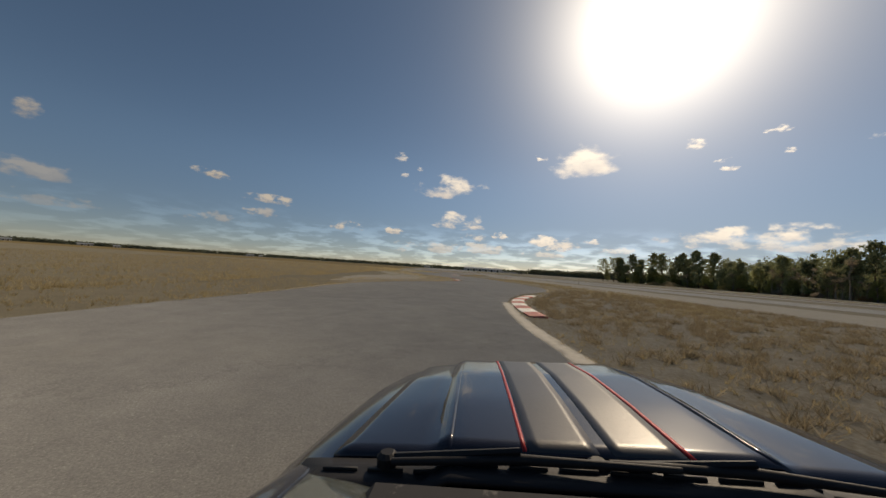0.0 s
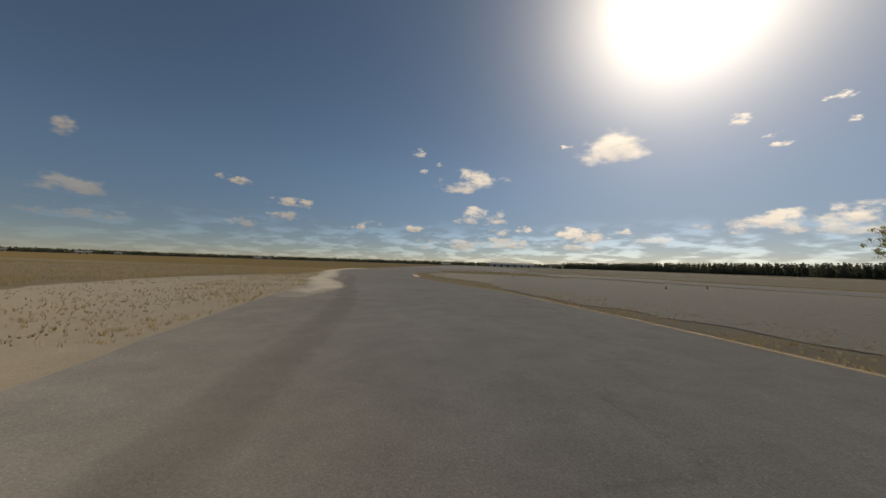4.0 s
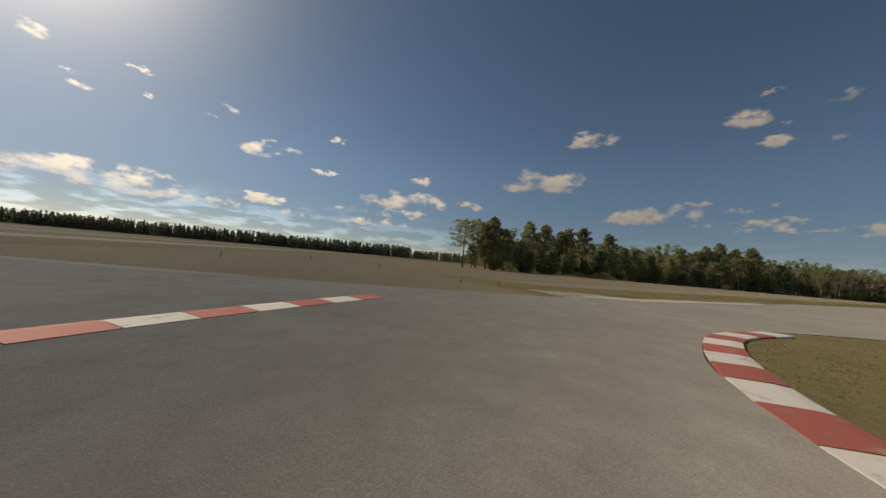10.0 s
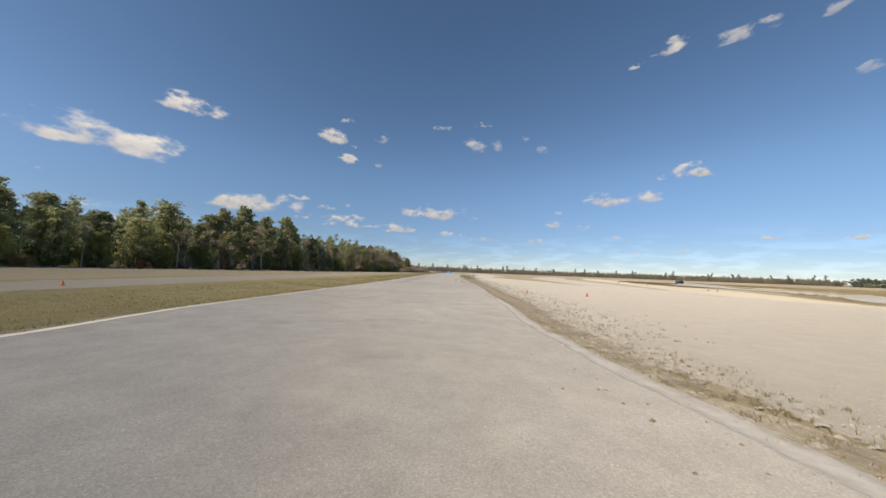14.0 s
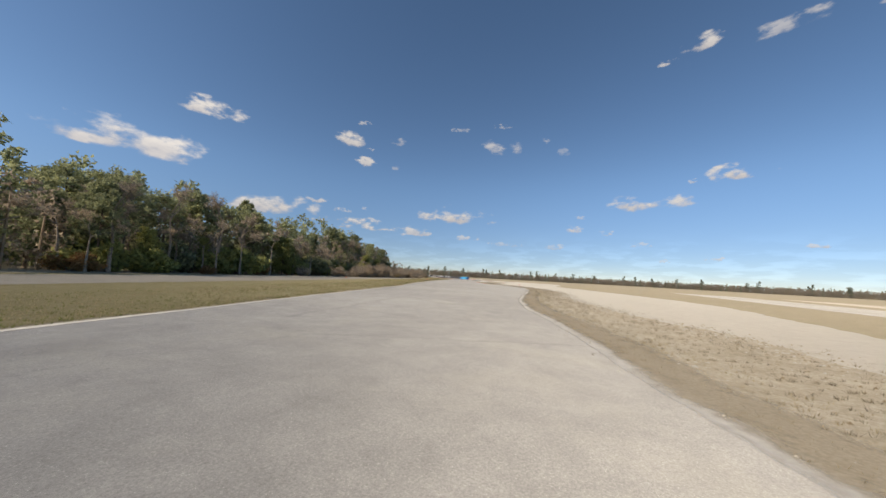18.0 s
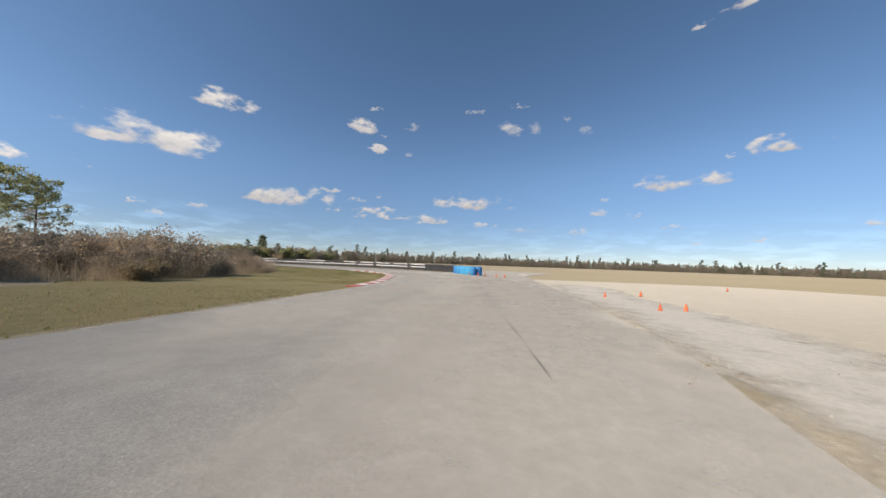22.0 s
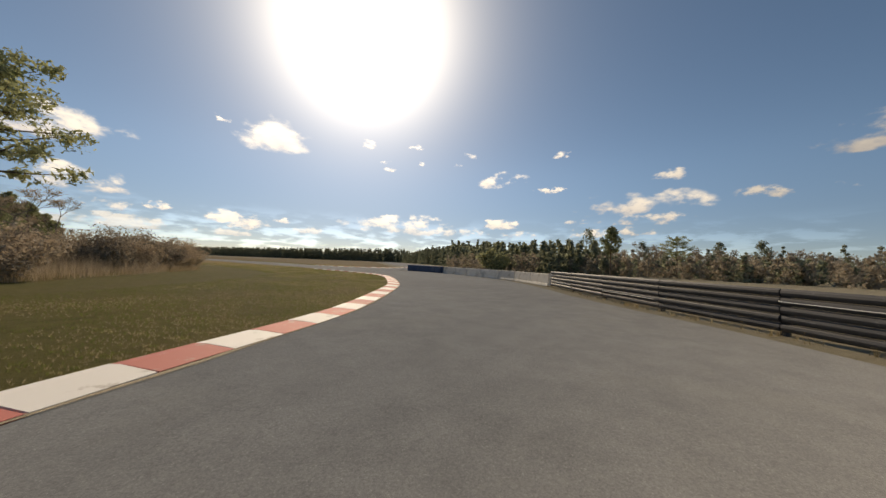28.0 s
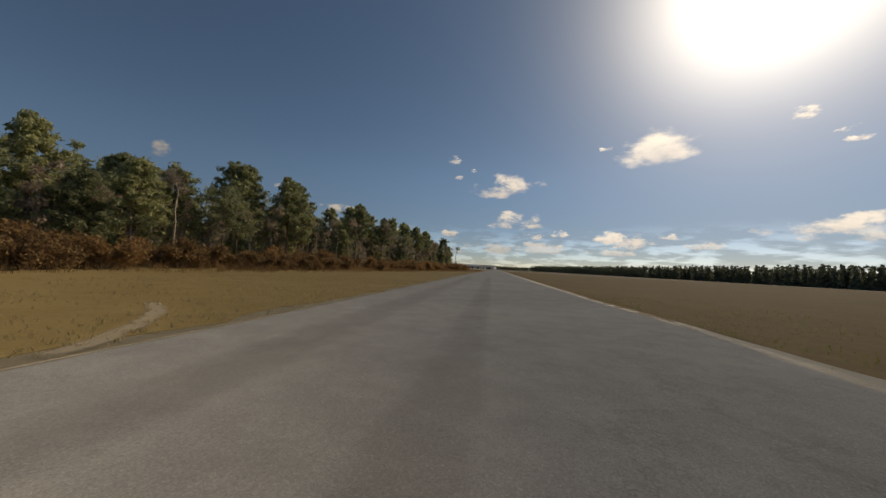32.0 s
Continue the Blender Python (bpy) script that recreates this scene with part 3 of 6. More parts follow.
def bare_tree(seed, height, label, mat=None):
    """A leafless broadleaf tree: forking limbs and a haze of twigs."""
    rng = np.random.default_rng(seed)
    ob = tagged(new("bare_tree"), label, "tree")
    limbs, tips = [], []
    def grow(p, d, length, r, depth):
        q = p + d * length * 0.5 + rng.normal(0, 0.04 * length, 3)
        e = p + d * length + rng.normal(0, 0.06 * length, 3)
        limbs.append(tube([tuple(p), tuple(q), tuple(e)], [r, r * 0.8, r * 0.6], 5 if depth > 2 else 3))
        if depth == 0:
            tips.append(e)
            return
        for k in range(3 if depth < 4 else 2):
            w = d + rng.normal(0, 0.42, 3)
            w[2] = abs(w[2]) * 0.7 + 0.25
            w /= np.linalg.norm(w)
            grow(e if k < 2 else q, w, length * rng.uniform(0.58, 0.8), r * 0.58, depth - 1)
    base = np.array([0, 0, -0.2])
    v, f = tube([(0, 0, -0.2), (0.05, 0, height * 0.14), (0.02, 0.06, height * 0.3)], [0.02 * height, 0.014 * height, 0.011 * height], 8)
    solid("trunk", v, f, M_BARE, ob, smooth=True)
    grow(np.array([0.02, 0.06, height * 0.29]), np.array([0.05, 0, 1.0]), height * 0.22, 0.011 * height, 5)
    v, f = joined(limbs)
    solid("branch_frame", v, f, M_BARE, ob)
    tips = np.array(tips)
    pts = []
    for t in tips:
        for k in range(9):
            d = rng.normal(size=3)
            d[2] = abs(d[2])
            d /= np.linalg.norm(d)
            side = np.cross(d, rng.normal(size=3))
            side /= np.linalg.norm(side)
            length = height * rng.uniform(0.03, 0.075)
            pts += [t + side * 0.014, t - side * 0.014, t + d * length]
    triangles("twig_crown", np.array(pts), mat or M_TWIG, ob)
    return ob


def bush(seed, size, label, mat, name="shrub", per=46, leaf=0.13):
    rng = np.random.default_rng(seed)
    ob = tagged(new(name), label, "shrub")
    stems, centres, radii = [], [], []
    for i in range(13):
        az, out = rng.uniform(0, 6.28), rng.uniform(0.1, 1.0) ** 0.6
        e = np.array([math.cos(az) * out * size * 0.8, math.sin(az) * out * size * 0.8, size * rng.uniform(0.45, 1.0) * (1.15 - 0.5 * out)])
        stems.append(tube([(0, 0, -0.1), tuple(e * np.array([0.5, 0.5, 0.55])), tuple(e)], [0.03 * size, 0.02 * size, 0.008], 4))
        for q in (0.55, 0.8, 1.0):
            centres.append(e * q)
            radii.append(size * 0.3)
    v, f = joined(stems)
    solid("stem_cluster", v, f, M_BARE, ob)
    triangles("foliage", tufts(rng, centres, radii, per, leaf * size ** 0.5, 0.9), mat, ob)
    return ob


def inside(x, y, poly):
    px, py = poly[:, 0], poly[:, 1]
    qx, qy = np.roll(px, -1), np.roll(py, -1)
    x, y = x[:, None], y[:, None]
    with np.errstate(divide='ignore', invalid='ignore'):
        cross = ((py > y) != (qy > y)) & (x < (qx - px) * (y - py) / (qy - py) + px)
    return cross.sum(1) % 2 == 1


def blades(rng, xy, tall, wide, per=5, lean=0.5, z=0.0):
    """Grass: thin upright triangles in tufts at xy."""
    n = len(xy)
    c = np.repeat(xy, per, axis=0) + rng.normal(0, 0.35 * np.repeat(np.full(n, tall), per)[:, None], (n * per, 2)) * 0.5
    h = tall * rng.uniform(0.5, 1.25, n * per)
    az = rng.uniform(0, 6.283, n * per)
    w = wide * rng.uniform(0.6, 1.4, n * per)
    dx, dy = np.cos(az) * w, np.sin(az) * w
    lx, ly = rng.normal(0, lean, (2, n * per)) * h
    a = np.stack([c[:, 0] - dx, c[:, 1] - dy, np.full(n * per, z - 0.02)], 1)
    b = np.stack([c[:, 0] + dx, c[:, 1] + dy, np.full(n * per, z - 0.02)], 1)
    t = np.stack([c[:, 0] + lx, c[:, 1] + ly, z + h], 1)
    return np.stack([a, b, t], 1).reshape(-1, 3)


def scatter(rng, poly, count, thin=1.5, patch=6.0):
    """Places inside poly, gathered in patches."""
    poly = np.array(poly, float)
    lo, hi = poly.min(0), poly.max(0)
    p = rng.uniform(lo, hi, (count * 3, 2))
    p = p[inside(p[:, 0], p[:, 1], poly)]
    w = np.array([noise.noise((x / patch, y / patch, 4.0)) for x, y in p])
    p = p[w + rng.uniform(-0.4, 0.4, len(p)) > -0.5 + 0.3 * (thin - 1)]
    return p[:count]

# ---- ground and roads ----
WEST_L = [(-13, -60), (-12.6, -20), (-11.8, 5), (-11.1, 11.4), (-10.2, 21.4), (-8.2, 27), (-5.8, 31.2), (-4, 33.7), (-1.9, 38.5), (-1.4, 41), (-1.6, 44), (-2.2, 46.5), (-3.7, 52.4), (-6.5, 57.5), (-8.2, 65), (-10.8, 69.5), (-12, 72.5), (-11.6, 76), (-9.6, 83), (-6.2, 90), (-3.6, 96), (-4.6, 104), (-7.6, 113), (-9.4, 119.5), (-10.3, 123), (-13.2, 129), (-14.8, 133.5), (-16.8, 138.5), (-18.9, 143.2), (-21.3, 149), (-22.8, 155), (-23.8, 163), (-24.2, 170), (-24, 180), (-24, 215)]
WEST_R = [(-1.6, -60), (-1.6, -10), (-1.6, 6.4), (-1.4, 9), (-0.8, 15), (1.2, 20.5), (4.8, 26.5), (6.7, 33), (6.4, 38), (6.2, 42), (5.7, 46.5), (4.7, 52), (3.6, 59), (2, 63.8), (0.1, 69.2), (-1.7, 73.3), (-1.4, 76), (0.3, 80), (3.6, 87), (6.2, 95), (6.2, 103), (4.2, 112), (1.8, 120), (0.2, 124), (-1.6, 127.4), (-2.8, 129.8), (-4.5, 133.5), (-5.7, 135.8), (-7, 140), (-7.7, 144), (-8.2, 148), (-8.3, 151), (-7.5, 155), (-4.6, 160)]
ISLAND = [(-4.6, 160), (-5.6, 164), (-6.2, 170), (-5.8, 175.2), (-4.7, 178.2), (-2.6, 180.4), (0, 181.6), (2.5, 182.3), (5, 182.4), (7.2, 181.6), (9, 180.5), (10.8, 179.0), (12.4, 177.1), (13.5, 174), (13.6, 170), (13.6, 165.5), (15, 161.5), (16.5, 158), (18.3, 155.7)]
MID_R = [(18.3, 155.7), (19.5, 152.6), (21.7, 147.3), (23.7, 143.5), (25.3, 139.8), (28, 132.8), (31, 127), (33.7, 119.6), (41, 100), (49.6, 78.1), (51.7, 72.8), (60.5, 50), (66, 35), (70.2, 22.7), (72.4, 10), (74.4, -2.1), (77.5, -13), (82.4, -20.6), (88.7, -26.3), (91.5, -31.4), (96.6, -44.4), (98.3, -49.3), (101.6, -58), (103, -66), (105.5, -74), (108, -82), (110.5, -88.5), (112, -94), (114.5, -102), (115, -125)]
MID_L = [(17.8, 215), (17, 197), (17.9, 191), (18.6, 186), (19.5, 181.2), (20.2, 177.6), (22.6, 173), (24.7, 166.5), (25.7, 162.8), (27.1, 159.5), (29.4, 154.7), (32.8, 149.3), (35.8, 142.9), (39.5, 133), (42.3, 126.6), (50.5, 104), (58.6, 83.1), (60.9, 77.3), (69.5, 55.3), (76.1, 39.4), (85.2, 13.2), (88, 7.0), (96.4, -14.3), (101.5, -28.8), (105.4, -39.9), (107.3, -45.4), (111.9, -59.6), (114.7, -68.3), (116.4, -73.3)]
BEND_IN = [(116.4, -73.3), (118.1, -76.6), (120.2, -79.8), (123.6, -84.6), (126.2, -86.8), (130, -88.6), (134, -89.2), (138.9, -89.2), (144.2, -90), (150, -90.3), (157, -90), (164, -88.4), (172, -85.4), (180, -81), (186, -76.8), (190, -74.1), (194.6, -71.5), (198.5, -68.4), (202.5, -64.8), (205.5, -61.2), (208.2, -57.6), (209.9, -54.6), (211.2, -50.5), (211.9, -45), (212.1, -38.5), (212.7, -31), (212.4, -24), (211.8, -13), (211.5, 6), (210.2, 28), (206, 100), (195, 300), (178, 600), (160, 900)]
BEND_OUT = [(128, -125), (124.8, -106), (125.2, -101), (131, -101.3), (138, -101.9), (145, -101.9), (152, -101.2), (159, -100), (167, -97.6), (176, -94), (186, -88.8), (194, -84), (199.6, -79.8), (205.2, -74.2), (212, -68.5), (217, -63), (220, -57), (223, -50), (224, -42.5), (225.6, -39.5), (234, -39.5), (247, -37), (259, -27), (286, 7), (340, 75), (430, 190)]
EAST_R = [(420, 205), (330, 92), (290, 40), (256, -6), (243, -23.6), (236, -28), (231, -29.3), (227.4, -28.3), (225, -26.6), (223, -24.4), (222, -21.5), (221.6, -8), (221.8, 3), (221.8, 15), (220.6, 28), (216, 100), (205, 300), (188, 600), (170, 900)]

half = 4600
tagged(solid("ground", [(-half, -half, 0), (half, -half, 0), (half, half, 0), (-half, half, 0)], [(0, 1, 2, 3)], M_GROUND), "flat airfield ground of dry tan winter grass", "ground", kind="structure")
sheet("golden_field", [[(-17, -60), (-17.5, 0), (-14.2, 26), (-13.8, 36), (-12.8, 43), (-12.8, 50), (-15, 58), (-17.2, 64), (-17.2, 72), (-16, 85), (-16.5, 102), (-20, 116), (-22, 126), (-20.6, 137), (-21.2, 147), (-23.4, 158), (-24.6, 170), (-24.6, 200), (-25.5, 700)], [(-900, 900), (-1200, 200), (-500, -300)]], 0.004, M_GOLD, "wide field of tall golden dry grass", rough=0.5, category="field")
sheet("sand_verge", [[(-12.4, 24), (-13.6, 36), (-12.6, 43), (-12.6, 50), (-14.8, 58), (-17, 64), (-17, 72), (-15.8, 85), (-16, 100), (-18.3, 115), (-20.8, 123), (-20.2, 132), (-18.8, 139), (-21.4, 148.4), (-23.4, 158), (-24.4, 170), (-24.2, 215)], [(-20, 215), (-12, 140), (0, 110), (-2, 60), (-4, 30)]], 0.008, M_DUSTY, "pale dusty sand verge beside the track", rough=0.7, category="verge", seed=2.0)
sheet("rough_grass_strip", [WEST_L[4:16], [(-11.4, 70.5), (-10.0, 68.0), (-8.6, 62.5), (-7.9, 59.2), (-6.5, 51.5), (-6.1, 44), (-6.4, 38.4), (-7.1, 35), (-8.6, 32.2), (-10.6, 28.0), (-11.6, 22)]], 0.020, M_SCRUB, "strip of rough brown grass between sand and asphalt", rough=0.35, step=0.5, category="grass", seed=32.0)
sheet("sand_lane", [[(17, -60), (16.5, 0), (16, 20), (14, 35), (10.5, 64), (8.8, 78), (9.2, 95), (9, 106), (5.5, 119), (2.4, 128), (-2.6, 138), (-5.2, 146), (-6.5, 153), (-5, 160)], [(2, 165)], [(12, 158), (15.5, 150), (17.5, 120), (18.5, 90), (20.5, 64), (23.5, 38), (26, 20), (27, 0), (27, -60)]], 0.016, M_DUSTY, "dusty sand access lane with wheel marks", rough=0.5, category="lane", seed=3.0)
sheet("far_lane", [[(36, -60), (33.5, 10), (29.5, 33), (24, 62), (18, 92), (12, 108)], [(20, 104), (27.5, 88), (33, 66), (40, 40), (45, 12), (48, -60)]], 0.020, M_RUNWAY, "narrow grey strip of old runway asphalt", rough=0.3, category="lane", seed=4.0)
for k in range(7):
    a = k / 6
    ribbon("runway_bar", [(18.6 + 5.6 * a - 0.16, 96.6 - 12.2 * a + 0.36), (18.6 + 5.6 * a, 96.6 - 12.2 * a), (18.6 + 5.6 * a + 0.16, 96.6 - 12.2 * a - 0.36)], 1.5, 0.032, M_LINE, "worn white paint bar on the old runway", 0.3, 0.0)
for x, y in ((35, 33), (34.3, 36)):
    ribbon("runway_bar", [(x - 0.16, y + 0.36), (x, y), (x + 0.16, y - 0.36)], 1.5, 0.032, M_LINE, "worn white paint bar on the old runway", 0.3, 0.0)
sheet("scrub_strip", [[(-2, -60), (-2, 5), (0, 17), (5, 27), (8, 40), (6, 54), (1, 69)], [(8.6, 76), (10.3, 64), (13.8, 35), (15.6, 20), (16, 0), (16.4, -60)]], 0.012, M_SCRUB, "sandy scrub with sparse dry grass tufts", rough=0.4, category="verge", seed=5.0)
LIME_IN = [(10, 158), (15, 152.6), (18.6, 147.8), (20.6, 144.2), (22.4, 141.9), (24.8, 137.6), (28.6, 130.0), (33.1, 119.2), (41.4, 97.6), (48.4, 77.6), (51.8, 63), (53.6, 57), (56.2, 52), (59.4, 43.4), (62.2, 30), (64.8, 24.5), (68.4, 12.3), (71, -4), (79, -17), (84.4, -23.8), (86.2, -28.5), (89, -36.8), (90.2, -51), (92.8, -56), (95, -62), (99, -68), (102.6, -64.6), (103.8, -66.8), (105.6, -70.8), (107.6, -76), (110, -86), (112, -92)]
LIME_OUT = [(104, -96), (92, -100), (80, -90), (76, -66), (75, -44), (68, -26), (60, -6), (56.4, 8), (56.6, 26), (52.2, 43), (47.2, 51), (38, 66), (30, 82), (20, 98), (11, 103.6), (5.6, 114), (2.3, 122), (0.8, 130), (3, 145), (5, 156)]
sheet("limestone_pad", [LIME_IN, LIME_OUT], 0.024, M_SAND, "broad pad of pale crushed limestone beside the straight", rough=0.6, category="ground", seed=6.0)
sheet("scrub_verge", [[(19, 157), (22, 151), (26, 142), (32, 128), (36, 118), (46, 90), (54, 72), (64, 44), (72.5, 22.5), (76, 0), (80, -13), (91.5, -26), (98, -43), (101, -56), (103, -63)], [(x, y) for x, y in LIME_IN[25:1:-1]]], 0.028, M_SCRUB, "strip of sandy scrub between asphalt and limestone", rough=0.5, category="verge", seed=7.0)
sheet("gravel_lane", [[(30, 176), (37, 160), (50, 132), (62, 103), (72, 79), (81, 57), (90, 36), (97, 14), (104, -6), (108.5, -24), (110.6, -36), (109, -44)], [(112, -44), (116, -34), (116.5, -18), (111, 6), (104, 25), (96, 44), (86, 66), (76, 88), (66, 112), (54, 138), (42, 164), (34, 180)]], 0.008, M_LANE, "grey gravel service lane along the straight", rough=0.5, category="lane", seed=8.0)
sheet("inner_grass", [[(116.6, -73), (123.4, -84.2), (134, -88.8), (150, -89.8), (164, -88), (180, -80.6), (194.5, -71), (205, -61.5), (211, -51), (211.6, -30), (211, 0)], [(196, 0), (188, -30), (170, -52), (140, -66), (122, -62)]], 0.008, M_GREEN, "short green grass inside the left bend", rough=0.3, category="grass", seed=9.0)
sheet("inner_straw", [[(116.8, -72.6), (123.6, -83.8), (134, -88.4), (150, -89.4), (164, -87.6), (176, -82.6)], [(180, -72), (170, -56), (140, -66), (122, -62)]], 0.012, M_OLIVE, "tan and olive grass inside the left bend", rough=0.4, category="grass", seed=19.0)
sheet("olive_verge", [[(20.2, 179), (26, 165), (33, 151), (42, 129), (58, 85), (76, 41), (88, 9), (101, -26), (112, -58), (116, -72)], [(124, -64), (121, -42), (118, -12), (106, 26), (88, 66), (66, 116), (44, 164), (34, 184)]], 0.004, M_OLIVE, "mown olive and straw grass verge", rough=0.4, category="grass", seed=10.0)
sheet("island_grass", [ISLAND, [(15, 152.6), (4, 157)]], 0.030, M_OLIVE, "worn grass island inside the hairpin", rough=0.25, category="grass", seed=11.0)
sheet("east_verge", [[(211, -25), (210.8, 6), (209.6, 28), (205, 100), (194, 300)], [(150, 300), (165, 100), (178, 40), (190, -20)]], 0.012, M_GOLD, "golden dry grass verge below the woods", rough=0.5, category="grass", seed=12.0)
sheet("east_field", [[(222.4, -20), (222.2, 3), (221.6, 15), (216.6, 100), (205.6, 300), (189, 600)], [(420, 600), (400, 215), (322, 92), (284, 38), (250, -8), (240, -24), (231, -28.6)]], 0.008, M_BROWN, "wide field of brown winter grass", rough=0.3, category="field", seed=13.0)
sheet("runway", [[(-24.5, 190), (-24.5, 1000)], [(-24.5, 1000), (48, 1000)], [(48, 1000), (30, 330), (22, 260), (18.5, 214), (18, 190)]], 0.032, M_RUNWAY, "long sandy grey disused runway", rough=0.5, step=4.0, category="runway", seed=14.0)
for a, b, zz in ((212, 226, 0.016), (246, 262, 0.016), (290, 312, 0.016)):
    sheet("grass_band", [[(19, a), (60, a + 4), (160, a + 2), (330, a)], [(330, b), (160, b + 3), (60, b + 3), (19, b - 2)]], zz, M_OLIVE, "band of mown grass beside the runway", rough=0.6, step=2.0, category="grass", seed=a)
    sheet("sand_band", [[(19, b - 2), (60, b + 3), (160, b + 3), (330, b)], [(330, b + 9), (160, b + 12), (60, b + 12), (19, b + 7)]], zz + 0.004, M_DUSTY, "pale sand band across the airfield", rough=0.6, step=2.0, category="ground", seed=b)

sheet("asphalt_west", [WEST_L, [(17.8, 215)], MID_L[1:11], MID_R[2::-1], ISLAND[::-1], WEST_R[::-1]], 0.044, M_ASPHALT, "weathered grey asphalt of the track and its hairpin", rough=0.10, category="road", seed=21.0)
sheet("asphalt_middle", [MID_L[7:], BEND_IN, [(170, 900)], EAST_R[::-1], BEND_OUT[::-1], MID_R[::-1]], 0.040, M_ASPHALT, "weathered grey asphalt of the straight and left bend", rough=0.10, category="road", seed=22.0)

# pale crumbling rims along the borders of the asphalt
for line, w, sd in ((WEST_L[2:20], 0.5, 1), (WEST_R[2:], 0.34, 2), (MID_L[8:], 0.42, 3), (MID_R[:-10], 0.55, 4), (BEND_IN[:-4], 0.16, 5), (EAST_R[8:-1], 0.9, 6)):
    film("dusty_edge", line, w, 0.047 + 0.0007 * sd, M_TANFILM if sd in (1, 2, 5) else M_DUSTFILM, "crumbling pale dust along the asphalt edge", 0.6, 0.12)
film("dusty_edge", [(x + 0.9, y) for x, y in WEST_L[22:-1]], 3.0, 0.0525, M_DUSTFILM, "broad pale dust blown off the field onto the asphalt", 0.8, 0.5)
film("dusty_edge", [(x - 2.0, y) for x, y in MID_R[20:-3]], 5.0, 0.0532, M_DUSTFILM, "pale dust where the limestone meets the asphalt", 0.8, 0.5)
film("kerb_foot_dust", [(-1.62, 4.6), (-1.6, 6.4), (-1.58, 8.2), (-1.45, 10.4), (-1.2, 12.8), (-0.85, 15.2)], 0.62, 0.0535, M_DUSTFILM, "pale dusty concrete margin beside the kerb", 0.3, 0.05, fade=0.05)
ribbon("tan_shoulder", [(222.05, -20), (221.95, -12), (222.1, -2), (222.15, 6), (222.1, 16)], 1.7, 0.030, M_DUSTY, "bare pale dust shoulder beside the asphalt", 0.5, 0.12, "verge", 0.3)
film("tan_spill", [(x - 0.55, y - 0.22) for x, y in MID_R[4:20]], 1.7, 0.0525, M_TANFILM, "tan sand spilled over the ragged asphalt edge", 0.5, 0.25)
film("gravel_dust", [(20.8, 178.4), (21.9, 175.6), (22.2, 172.6), (23.2, 169.8), (25.0, 166.0), (26.4, 162.4), (28.4, 157.8), (30.6, 153.0)], 2.4, 0.0548, M_DUSTFILM, "white limestone dust over the gravel shoulder", 0.4, 0.3)
film("limestone_spill", [(13.6, 166), (14.4, 162.5), (15.6, 159.4), (17.0, 156.6), (19.2, 153.6)], 2.8, 0.0566, M_DUSTFILM, "limestone dust over the worn tip of the island", 0.4, 0.35)
film("shoulder_dust", [(222.2, -20), (222.1, -14), (222.15, -8), (222.25, -2), (222.3, 3.5)], 0.75, 0.0545, M_DUSTFILM, "pale dust spilled from the shoulder onto the asphalt", 0.4, 0.1)
film("bare_patch", [(211.4, 6.2), (210.8, 7.4), (209.8, 8.6), (208.4, 9.9), (206.8, 10.8)], 0.55, 0.034, M_TANFILM, "bare sandy patch worn into the verge", 0.3, 0.3, "ground")
sheet("gravel_shoulder", [[(19.7, 177.6), (20.5, 175.0), (20.6, 173.2), (21.3, 171.2), (22.5, 168.4), (23.9, 165.0), (24.7, 162.8), (26.0, 159.7), (28.3, 154.6)], [(30.6, 153.2), (28.5, 158.8), (27.9, 160.9), (27.0, 163.0), (26.5, 164.4), (25.9, 166.8), (24.4, 169.6), (23.6, 171.6), (23.9, 173.6), (24.6, 175.6), (24.2, 178.5)]], 0.036, M_SAND, "pale crushed gravel spilled along the asphalt edge", rough=0.35, step=0.5, category="verge", seed=31.0)

